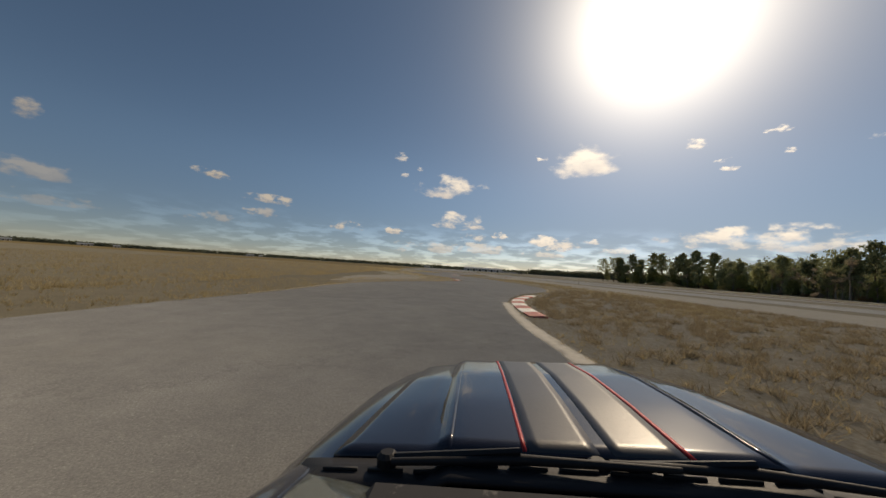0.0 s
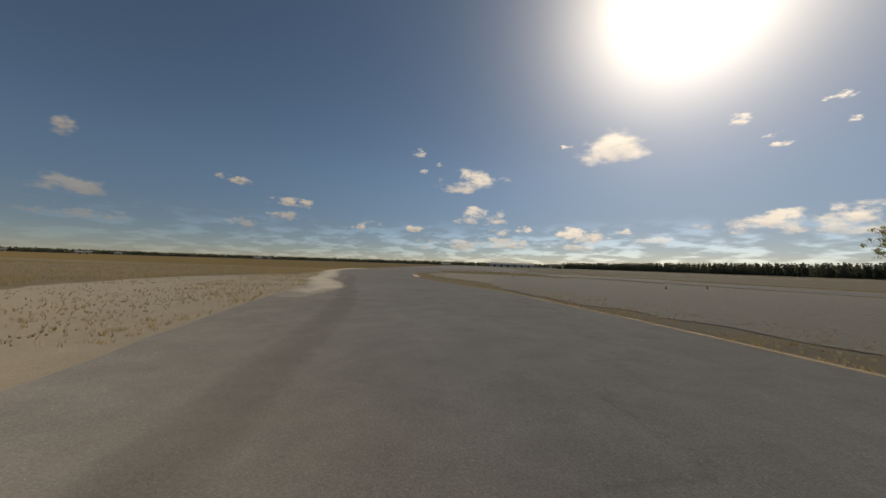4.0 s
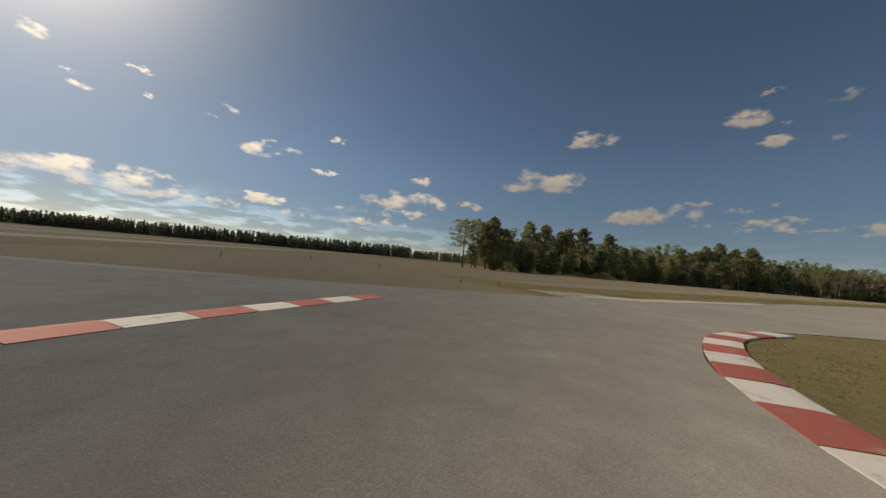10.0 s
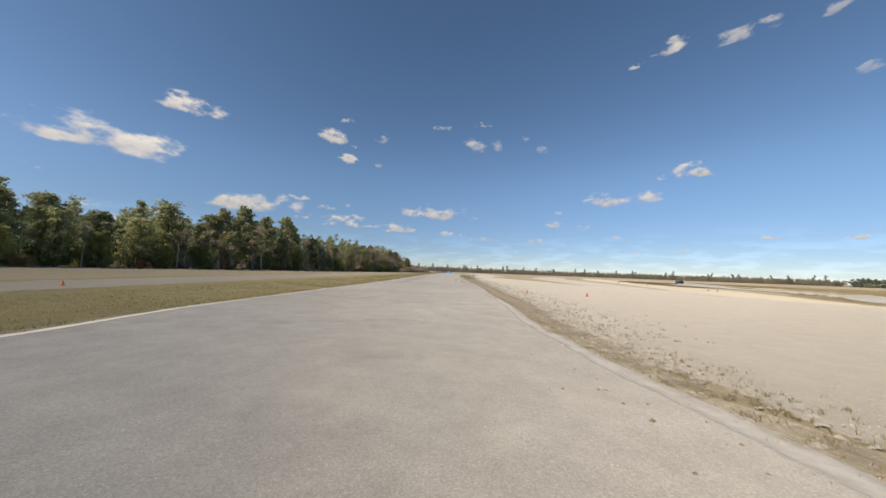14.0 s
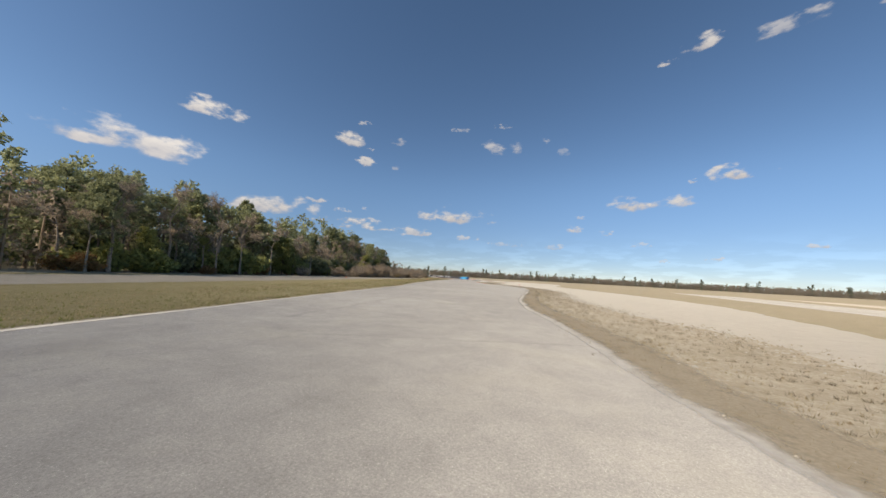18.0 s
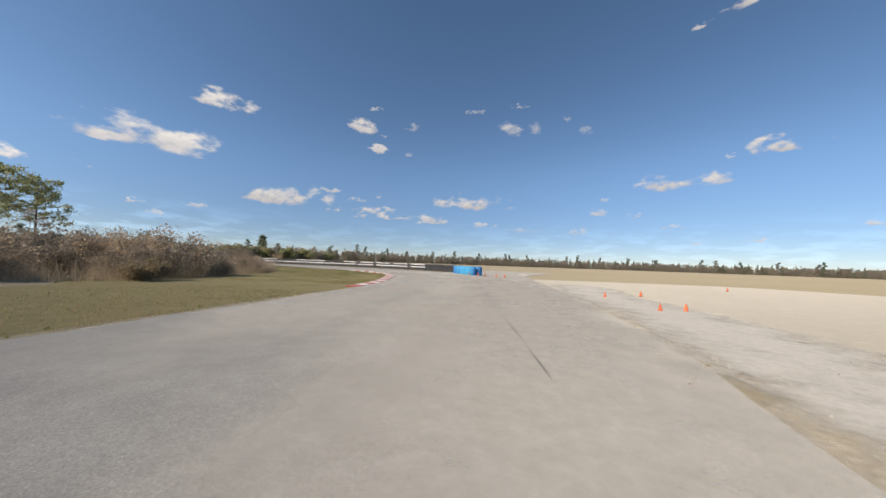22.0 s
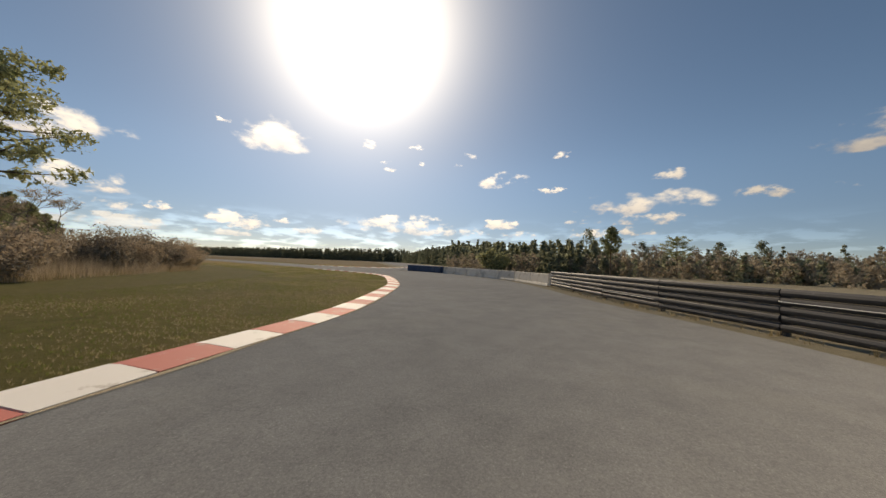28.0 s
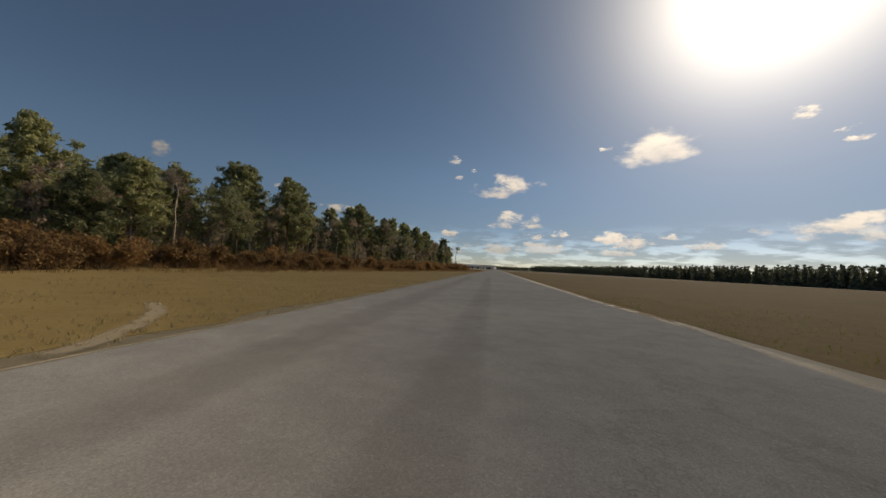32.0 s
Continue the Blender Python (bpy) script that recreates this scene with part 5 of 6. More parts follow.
# barrier of stacked black rubber rails on posts
RAIL = curve_through([(123.8, -100.6), (130, -102.4), (137, -103.1), (144, -103.1), (151, -102.5), (158, -101.3), (166, -99.2), (175, -95.8), (185, -90.9), (193, -86.2), (199.4, -81.4), (205, -76), (212.4, -69.9)], 3.8)
side = normals_of(RAIL)
barrier = tagged(new("rail_barrier"), "black stacked-rail track barrier with flaking white strips", "barrier")
for i in range(len(RAIL) - 1):
    a, b = RAIL[i], RAIL[i + 1]
    n0 = side[i]
    d = (b - a) / np.linalg.norm(b - a)
    for k in range(5):
        z0 = ROAD + 0.06 + 0.205 * k
        hgt, thick = 0.198, 0.07
        j = rng.uniform(-0.012, 0.012)
        v = []
        for q in (a + d * 0.02, b - d * 0.02):
            for off, zz in ((0.0, z0), (0.0, z0 + hgt), (0.0 + thick * 0.8, z0 + hgt * 0.78), (thick, z0 + hgt * 0.5), (thick * 0.8, z0 + hgt * 0.22)):
                v.append((q[0] + n0[0] * (off + j), q[1] + n0[1] * (off + j), zz))
        f = [(0, 1, 6, 5), (1, 2, 7, 6), (2, 3, 8, 7), (3, 4, 9, 8), (4, 0, 5, 9), (0, 4, 3, 2, 1), (5, 6, 7, 8, 9)]
        rail = solid("rail", v, f, M_BLACK_RAIL, barrier)
        if (k == 2 or k == 4 and rng.random() < 0.7) and 1 < i < 0.66 * len(RAIL) or (k in (1, 3) and i >= 0.66 * len(RAIL) and rng.random() < 0.45):
            lo, hi = rng.choice((0.0, 0.0, 0.06)), rng.choice((1.0, 1.0, 0.8))
            bold = 1 < i < 0.66 * len(RAIL)
            steps = 16
            v = []
            for q in range(steps + 1):
                at = a + (b - a) * (lo + (hi - lo) * q / steps)
                up, dn = (rng.uniform(0.05, 0.085), rng.uniform(0.035, 0.085)) if bold else (0.014, 0.012)
                for off, zz in ((thick + 0.004, z0 + hgt * 0.5 - dn), (thick * 0.82 + 0.006, z0 + hgt * 0.5 + up), (thick * 0.82 - 0.014, z0 + hgt * 0.5 + up), (thick - 0.016, z0 + hgt * 0.5 - dn)):
                    v.append((at[0] + n0[0] * (off + j), at[1] + n0[1] * (off + j), zz))
            f = [(4 * q + k0, 4 * q + 4 + k0, 4 * q + 4 + (k0 + 1) % 4, 4 * q + (k0 + 1) % 4) for q in range(steps) for k0 in range(4)] + [(0, 1, 2, 3), (4 * steps + 3, 4 * steps + 2, 4 * steps + 1, 4 * steps)]
            solid("white_strip", v, f, M_RAIL_WHITE, rail)
    pst = box((0.14, 0.14, 1.12), (0, 0, 0.5), bevel=0.01)
    p = part("post", pst, M_BLACK_RAIL, barrier)
    p.matrix_world = Matrix.Translation((a[0] - n0[0] * 0.09, a[1] - n0[1] * 0.09, ROAD)) @ Matrix.Rotation(math.atan2(d[1], d[0]), 4, 'Z')

WALL = curve_through([(212.6, -69.6), (217.3, -64), (220.4, -57.5), (222.6, -53), (223.6, -50.4)], 3.05)
wall = tagged(new("concrete_wall"), "low weathered concrete wall of separate barrier blocks", "wall")
n_w = normals_of(WALL)
def wall_block(name, a, b, n0, prof, mat, parent, gap=0.012):
    d = b - a
    v = []
    for q in (a + d * gap, b - d * gap):
        for off, zz in prof:
            v.append((q[0] + n0[0] * off, q[1] + n0[1] * off, ROAD - 0.03 + zz))
    k = len(prof)
    f = [(i, (i + 1) % k, k + (i + 1) % k, k + i) for i in range(k)] + [tuple(range(k))[::-1], tuple(range(k, 2 * k))]
    return solid(name, v, f, mat, parent)


PROFILE = [(0.10, 0.0), (0.10, 0.06), (0.03, 0.22), (-0.02, 0.86), (-0.04, 0.90), (-0.22, 0.90), (-0.24, 0.86), (-0.29, 0.22), (-0.36, 0.06), (-0.36, 0.0)]
for i in range(len(WALL) - 1):
    wall_block("wall_block", WALL[i], WALL[i + 1], n_w[i], PROFILE, M_CONCRETE, wall)
blue = tagged(new("blue_barrier"), "dark blue ribbed crash barrier ending the concrete wall", "barrier")
BLUE = curve_through([(223.5, -50.2), (224.4, -46.4), (224.7, -42.3)], 0.62)
n_b = normals_of(BLUE)
for i in range(len(BLUE) - 1):
    wall_block("blue_panel", BLUE[i], BLUE[i + 1], n_b[i], [(0.16, 0.0), (0.2, 0.05), (0.2, 0.87), (0.15, 0.93), (-0.35, 0.93), (-0.4, 0.86), (-0.4, 0.0)], M_WALL_BLUE, blue, 0.035)

# ---- woods ----
pines = [
    pine(11, 13.0, 0.34, 2.7, M_PINE, "tall dark green pine with a rounded crown", 126, 52, 0.21),
    pine(12, 14.5, 0.46, 2.5, M_PINE, "slender tall pine with a bare lower trunk", 108, 54, 0.21),
    pine(13, 11.0, 0.14, 2.6, M_PINE, "bushy dark pine, green nearly to the ground", 150, 48, 0.21),
    pine(14, 9.0, 0.06, 2.3, M_PINE_YELLOW, "young yellow-green pine at the woods' edge", 150, 48, 0.19),
    pine(15, 12.0, 0.22, 2.9, M_PINE, "broad pine with ragged limbs and dense needles", 138, 50, 0.21),
    pine(16, 12.4, 0.45, 3.4, M_PINE, "old flat-topped pine with spreading bare limbs", 66, 40, 0.18, 0.12),
]
oaks = [
    bush(21, 3.6, "dark evergreen oak thicket below the pines", M_OAK, "evergreen_thicket", 120, 0.16),
    bush(22, 2.8, "olive evergreen thicket at the woods' edge", M_PINE_YELLOW, "evergreen_thicket", 110, 0.15),
]
bares = [
    bare_tree(31, 11.0, "leafless grey tree with a fine twiggy crown"),
    bare_tree(32, 9.0, "leafless brown sapling at the woods' edge"),
    bare_tree(33, 13.0, "tall leafless tree with pale grey limbs"),
]
for o in pines + oaks + bares:
    o["group"] = "trees of the woods"

WEST_WOODS = [(84, 178), (88, 165), (93, 150), (97, 126), (100, 100), (101, 80), (103, 62), (108, 30), (113, 5), (119, -20), (128, -45), (134, -56)]
EAST_WOODS = [(165, -25), (172, -8), (178, 10), (181, 30), (183, 60), (186, 100), (188, 130), (189, 150)]
used = set()


def plant(kinds, x, y, size, rng, z=0.0):
    """Set a tree: the first of a kind is moved there, the next ones are copies."""
    ob = rng.choice(kinds)
    m = pose(x, y, z, 0, 0, rng.uniform(0, 360)) @ Matrix.Diagonal((size * rng.uniform(0.9, 1.12), size * rng.uniform(0.9, 1.12), size, 1))
    if ob.name in used:
        return copy_thing(ob, m)
    used.add(ob.name)
    ob.matrix_world = m
    return ob


rng = random.Random(17)
def tree_row(line, gap, depth, side, kinds, low, high, wobble=1.3):
    c = curve_through(line, gap)
    n = normals_of(c)
    for (x, y), (a, b) in zip(c, n):
        d = depth + rng.uniform(-wobble, wobble)
        along = rng.uniform(-0.35, 0.35) * gap
        plant(kinds, x + side * a * d - b * along, y + side * b * d + a * along, rng.uniform(low, high), rng)


# the straight runs south past the west front, so the woods lie on its left side
tree_row([(88.5, 166)] + WEST_WOODS[2:-4], 5.2, 1.5, 1, [pines[0], pines[2], pines[2], pines[3], pines[4], pines[4]], 0.68, 0.94)
tree_row([(89.5, 164)] + WEST_WOODS[2:-5], 5.6, 6.5, 1, [pines[0], pines[1], pines[4], pines[1]], 0.84, 1.04)
tree_row(WEST_WOODS[1:-2], 8.5, 3.6, 1, oaks + [oaks[0]], 0.8, 1.15)
tree_row(WEST_WOODS[4:-3], 4.0, 0.4, 1, bares, 0.75, 1.0)
tree_row(WEST_WOODS[1:], 9.0, -0.5, 1, bares[:2] + [pines[3]], 0.6, 0.9)
# the east front
tree_row(EAST_WOODS, 5.8, 2.5, 1, [pines[0], pines[1], pines[5], pines[4], bares[2], bares[0]], 0.76, 0.96)
tree_row(EAST_WOODS, 6.6, 0.0, 1, [bares[0], bares[2], bares[1], bares[2], bares[0]], 0.85, 1.12)
tree_row(EAST_WOODS, 5.0, 8.0, 1, [pines[0], pines[1], pines[4]], 0.85, 1.05)
tree_row(EAST_WOODS, 11.0, 4.5, 1, [oaks[0]], 0.9, 1.25)
tree_row(WEST_WOODS[7:], 4.2, 3.5, 1, [bares[1], pines[3], bares[0], pines[2], bares[2], bares[0]], 0.68, 0.95)
tree_row(WEST_WOODS[7:], 5.0, 8.0, 1, [pines[4], pines[0], pines[5], pines[1]], 0.72, 0.98)
tree_row(WEST_WOODS[7:], 5.5, 1.6, 1, [oaks[1], oaks[1], oaks[0], pines[3]], 0.7, 1.2)
# singles
for x, y, k, s in ((85, 174.5, 5, 1.06), (88.6, 170.5, 5, 1.12), (90.5, 167.5, 0, 1.08), (86, 172, 2, 0.6), (162.4, -68.2, 5, 0.82), (160.0, -65.0, 5, 0.86), (157, -56, 0, 0.7), (186.4, -45.5, 5, 1.16), (183.0, -42.5, 5, 1.0), (146, -50, 0, 0.9), (134, -48, 4, 0.75), (127, -40, 2, 0.8),
                   (272.4, -73.3, 5, 0.74), (259.3, -63.5, 1, 0.64), (238, -141, 1, 0.7), (266, -34, 0, 0.62), (284, -40, 2, 0.6),
                   (114.5, 27, 5, 0.9), (116, 21.5, 5, 0.84), (112.5, 32, 4, 0.8), (109.5, 25.5, 3, 0.72)):
    plant([pines[k]], x, y, s, rng)
for x, y, s in ((124, -36, 0.75), (131, -52, 0.7), (140, -56, 0.62), (152, -66, 0.66), (271.7, -66.4, 1.15), (266, -69, 0.85), (270, -40, 0.8), (284, -16, 0.8), (188, -38, 0.8), (184.5, -42, 0.7), (186, -33, 0.75), (183, -28, 0.8), (176, -30, 0.95), (170, -40, 0.7), (110.5, 22.5, 0.85), (110, 29.5, 0.95), (116, 12, 1.05), (117.5, 8, 1.0), (119, 1, 0.95), (121.5, -8, 0.9), (118.5, -14, 0.8), (124, -20, 0.85), (187.6, -41.5, 0.9), (189.4, -39.5, 0.72)):
    plant([bares[0], bares[1]], x, y, s, rng)


plant([oaks[0]], 252.5, -41, 1.4, rng)


def crowd(name, spots, low, high, mat, label, clumps=9, per=34, leaf=0.55, wide=2.0, seed=1, foot=0.1, top_wide=0.35, trunk=True):
    """Many far trees of a wood in one mesh: stacked ragged clumps, with trunks under them."""
    g = np.random.default_rng(seed)
    cs, rs, pieces = [], [], []
    for x, y in spots:
        h = g.uniform(low, high)
        w = wide * g.uniform(0.75, 1.25)
        for k in range(clumps):
            s = foot + (0.97 - foot) * k / (clumps - 1)
            ww = w * (1.0 - (1.0 - top_wide) * s) * g.uniform(0.6, 1.1)
            a = g.uniform(0, 6.28)
            cs.append((x + math.cos(a) * ww * 0.5, y + math.sin(a) * ww * 0.5, h * s))
            rs.append(ww * 0.85)
        if trunk:
            pieces.append(tube([(x, y, -0.2), (x, y, h * 0.85)], [0.16, 0.06], 3))
    pts = tufts(g, cs, rs, per, leaf, 0.9)
    if trunk:
        v, f = joined(pieces)
        va = np.array(v)
        tri = []
        for q in f:
            tri += [q[0], q[1], q[2], q[0], q[2], q[3]]
        pts = np.vstack([pts, va[tri]])
    pts[:, 2] = np.maximum(pts[:, 2], -0.1)
    return tagged(triangles(name, pts, mat), label, "woods", kind="stuff")


g = np.random.default_rng(8)
W = np.array(curve_through([(89, 164)] + WEST_WOODS[2:-1], 3.0))
E_ = np.array(curve_through(EAST_WOODS, 3.0))
inner = np.vstack([W + np.array([11, 0]), E_ + np.array([-12, 0])])
crowd("woods_interior", scatter(g, inner, 430, 1.0, 30.0), 10.0, 14.5, M_PINE, "deep interior of the dark pine woods", 10, 48, 0.34, 2.5, 2, 0.1, 0.6)
edge_low = np.vstack([W + np.array([5.0, 0]) + g.normal(0, 1.4, W.shape), E_ + np.array([-5, 0]) + g.normal(0, 1.6, E_.shape)])
crowd("woods_undergrowth", edge_low, 2.6, 5.5, M_OAK, "shadowed evergreen undergrowth of the woods", 5, 60, 0.26, 2.0, 3, 0.12, 0.6, False)

east_in = np.vstack([E_ + np.array([-k, 0.0]) + g.normal(0, 1.2, E_.shape) for k in (3.5, 7.0, 11.0)])
crowd("bare_understorey", east_in, 4.0, 9.5, M_TWIG, "leafless brown saplings crowding the woods' edge", 6, 60, 0.2, 1.7, 31, 0.1, 0.5, True)
west_in = np.vstack([W[20:] + np.array([k, 0.0]) + g.normal(0, 1.3, W[20:].shape) for k in (3.0, 7.0)])
crowd("bare_understorey", west_in, 4.0, 9.0, M_TWIG, "leafless grey saplings between the pines", 6, 52, 0.2, 1.7, 32, 0.15, 0.55, True)
west_low = np.vstack([W[:40] + np.array([k, 0.0]) + g.normal(0, 1.0, W[:40].shape) for k in (2.5, 6.0)])
crowd("evergreen_understorey", west_low, 4.5, 8.5, M_PINE, "dense young pines filling the woods' edge", 8, 55, 0.2, 1.6, 33, 0.06, 0.3, True)


def belt(line, gap, rows, deep):
    c = curve_through(line, gap)
    n = normals_of(c)
    out = []
    for k in range(rows):
        out.append(c + n * (deep * g.uniform(0, 1, len(c)))[:, None] + g.normal(0, gap * 0.4, c.shape))
    return np.vstack(out)


SIDE_WOODS = [(256, -50), (266, -30), (282, -14), (294, 4), (320, 32), (350, 74), (380, 110), (415, 160), (440, 200)]
crowd("tall_side_woods", belt(SIDE_WOODS[3:], 2.8, 6, -24), 8.5, 12.0, M_FAR, "tall dark pine woods along the side road", 11, 18, 0.6, 2.4, 44, 0.06, 0.22)
crowd("side_woods", belt(SIDE_WOODS[:4], 2.4, 6, -22), 5.5, 8.6, M_FAR, "dark pine woods beyond the side road", 11, 18, 0.55, 2.2, 4, 0.06, 0.22)
THICKET = [(238, -150), (250, -118), (260, -90), (264, -66), (262, -46)]
crowd("low_pine_thicket", belt(THICKET, 2.2, 4, -30), 2.8, 4.6, M_FAR, "low green pine thicket behind the barrier", 9, 20, 0.42, 1.8, 41, 0.08, 0.3)
crowd("bare_thicket", belt(THICKET, 1.8, 2, -6), 2.0, 4.2, M_FARBARE, "bare brown thicket behind the barrier", 4, 40, 0.3, 1.6, 42, 0.15, 0.6, False)
crowd("side_scrub", belt(SIDE_WOODS[:4], 3.0, 2, 3), 2.0, 4.5, M_FARBARE, "bare brown scrub before the side woods", 4, 40, 0.28, 1.6, 5, 0.15, 0.7, False)
crowd("east_woods", belt([(440, 200), (432, 270), (420, 350), (400, 450), (380, 550), (330, 800), (260, 1000)], 3.0, 6, -26), 9.5, 17, M_FAR, "long dark belt of pines behind the field", 9, 15, 1.1, 3.2, 6, 0.06, 0.2)
crowd("north_woods", belt([(260, 1000), (100, 1050), (-100, 1080), (-400, 1100), (-800, 1000), (-1100, 700), (-1200, 300), (-1100, -200), (-700, -500), (-300, -450)], 5.0, 4, 30), 6, 10, M_FAR, "low dark tree line on the far horizon", 4, 16, 1.8, 5.0, 7, 0.1, 0.6, False)
SOUTH = [(-300, -450), (-100, -470), (0, -480), (150, -420), (260, -330), (300, -230), (330, -150), (318, -90), (300, -50)]
crowd("south_scrub", belt(SOUTH, 1.9, 4, -40), 4.5, 8.5, M_FARBARE, "brown leafless scrub along the horizon", 5, 80, 0.32, 3.0, 8, 0.15, 0.6, False)
crowd("south_pines", belt(SOUTH, 5.0, 2, -60), 6.5, 11.0, M_FAR, "scattered green pines in the far scrub", 9, 60, 0.36, 2.0, 9, 0.08, 0.3)
crowd("south_tall_pines", belt(SOUTH, 22.0, 1, -40), 11.0, 15.0, M_FAR, "sparse tall pines above the far scrub", 6, 110, 0.36, 3.0, 10, 0.5, 0.7)

# ---- brush and shrubs ----
brooms = [bush(41, 1.25, "russet broom grass clump", M_BROOM, "broom_clump", 130, 0.055), bush(42, 1.7, "brown leafless bramble thicket", M_TWIG, "bramble", 170, 0.042), bush(43, 1.0, "dull brown dry weed clump", M_DEADGRASS, "weed_clump", 130, 0.05)]
for o in brooms:
    o["group"] = "brush beside the woods"
BRUSH = [(124, -66), (128, -72), (132, -77.5), (138, -81.5), (146, -84.2), (154, -84.4), (164, -81), (174, -75), (182, -66.5), (188, -58), (193.5, -50.5), (198, -42), (197.5, -28), (195.5, 0), (186, -4), (180, -24), (166, -44), (148, -58), (128, -58)]
for x, y in scatter(np.random.default_rng(5), BRUSH, 190, 1.0, 14.0):
    plant(brooms[1:], x, y, rng.uniform(0.6, 1.05) * (1.0 if y < -70 else 1.35), rng)
for x, y in scatter(np.random.default_rng(6), [(112, -10), (118, -14), (124, -34), (132, -50), (124, -56), (117, -48), (113, -30)], 34, 1.0, 14.0):
    plant([brooms[1], brooms[2]], x, y, rng.uniform(0.7, 1.5), rng)
reed = bush(44, 1.3, "tall pale straw reed clump before the woods", M_STRAW, "reed_clump", 150, 0.045)
reed["group"] = "brush beside the woods"
for k in range(34):
    a = k / 33
    plant([reed], 114.6 + 8.0 * a + rng.uniform(-0.8, 0.8), 2 - 33 * a + rng.uniform(-0.6, 0.6), rng.uniform(0.75, 1.15), rng)
for x, y in curve_through([(182, -51), (187, -48.5), (192, -46), (195, -42.5), (196.5, -37.5)], 1.25):
    plant([brooms[1]], x + rng.uniform(-1, 1), y + rng.uniform(-1, 1), rng.uniform(1.0, 1.4), rng)
for line, side, off, lo, hi, gap in ((EAST_WOODS, -1, 4.0, 0.9, 1.6, 3.6), (EAST_WOODS, -1, 8.0, 0.8, 1.3, 5.0), (WEST_WOODS[3:], -1, 2.0, 0.5, 0.9, 7.0)):
    tree_row(line, gap, off, -side * -1, brooms if off < 3 else [brooms[0]], lo, hi, 2.4)
for k in range(44):
    a = rng.uniform(0, 1)
    plant([bares[1], bares[0]] if k % 4 > 1 else [oaks[0], brooms[1]], 218 + 20 * a + rng.uniform(-4, 4), -160 + 36 * a + rng.uniform(-4, 4), rng.uniform(0.6, 0.85) if k % 4 > 1 else rng.uniform(1.2, 1.8), rng)

# heap of dirt at the edge of the woods
def heap(x, y, size, high, seed):
    v, f = [(0, 0, high)], []
    rings, segs = 7, 26
    for r in range(1, rings + 1):
        for k in range(segs):
            a = 2 * math.pi * k / segs
            q = r / rings
            bumpy = 1 + 0.28 * noise.noise((math.cos(a) * 1.5, math.sin(a) * 1.5, seed))
            zz = high * (math.cos(math.pi * q) + 1) / 2 * (1 + 0.35 * noise.noise((math.cos(a) * q * 4, math.sin(a) * q * 4, seed + 3))) - (0.06 if r == rings else 0)
            v.append((math.cos(a) * q * size * bumpy * 1.6, math.sin(a) * q * size * bumpy, zz))
    for k in range(segs):
        f.append((0, 1 + k, 1 + (k + 1) % segs))
        for r in range(rings - 1):
            a, b = 1 + r * segs, 1 + (r + 1) * segs
            f.append((a + k, b + k, b + (k + 1) % segs, a + (k + 1) % segs))
    ob = tagged(solid("dirt_mound", v, f, M_BROWN, smooth=True), "low weedy heap of brown dirt by the woods", "heap")
    ob.matrix_world = pose(x, y, 0, 0, 0, 100)
    return ob


heap(92, 133, 4.2, 1.9, 1.0)
heap(90.5, 141, 3.4, 1.5, 5.0)

# ---- grass ----
def verge(line, side, per_metre, reach, tall, wide, seed, lean=0.5, per=5, near=0.05):
    g = np.random.default_rng(seed)
    c = curve_through(line, 0.5)
    n = normals_of(c)
    k = g.integers(0, len(c), int(per_metre * len(c) * 0.5))
    d = near + reach * g.uniform(0, 1, len(k)) ** 1.6
    w = np.array([noise.noise((x / 2.5, y / 2.5, seed)) for x, y in c[k] + n[k] * (side * d)[:, None]])
    keep = w + g.uniform(-0.35, 0.35, len(k)) > -0.08
    k, d = k[keep], d[keep]
    return blades(g, c[k] + n[k] * (side * d)[:, None] + g.normal(0, 0.12, (len(k), 2)), tall, wide, per, lean, 0.02)


def grass(name, chunks, mat, label):
    return tagged(triangles(name, np.vstack(chunks), mat), label, "grass", kind="stuff")


grass("field_grass", [verge(WEST_L[1:-1], 1, 90, 5, 0.09, 0.007, 1, near=0.3), verge([(-17, -40), (-16, 26), (-17, 62), (-17, 102), (-22, 126), (-21, 147), (-24, 160)], 1, 420, 60, 0.17, 0.007, 2, 0.4)], M_STRAW, "tall golden dry grass of the field")
grass("verge_straw", [verge(WEST_R[1:-1], -1, 90, 4, 0.07, 0.006, 3, near=0.2), verge(MID_L[5:-1], 1, 260, 7, 0.045, 0.005, 4, near=0.4, per=4), verge(MID_R[1:-8], -1, 120, 1.8, 0.06, 0.006, 5, near=0.2),
                      verge(BEND_IN[:-6], 1, 700, 9, 0.035, 0.0035, 6, near=0.15, per=5), verge(EAST_R[9:-7], -1, 420, 10, 0.06, 0.004, 7, near=0.6), verge(BEND_IN[-9:-4], 1, 160, 14, 0.09, 0.007, 8, near=0.5),
                      verge(ISLAND, -1, 300, 9, 0.05, 0.006, 9, near=0.5)], M_STRAW, "straw-coloured tufts of dry verge grass")
grass("verge_green", [verge(MID_L[5:-1], 1, 160, 7, 0.04, 0.005, 14, near=0.5, per=4), verge(BEND_IN[:-6], 1, 900, 10, 0.035, 0.004, 16, near=0.15, per=5), verge(EAST_R[9:-4], -1, 90, 8, 0.06, 0.006, 17, near=0.6),
                      verge(ISLAND, -1, 220, 9, 0.045, 0.006, 19, near=0.4), verge(WEST_L[10:-1], 1, 60, 8, 0.05, 0.006, 20, near=1.6)], M_BLADE, "short green tufts of verge grass")
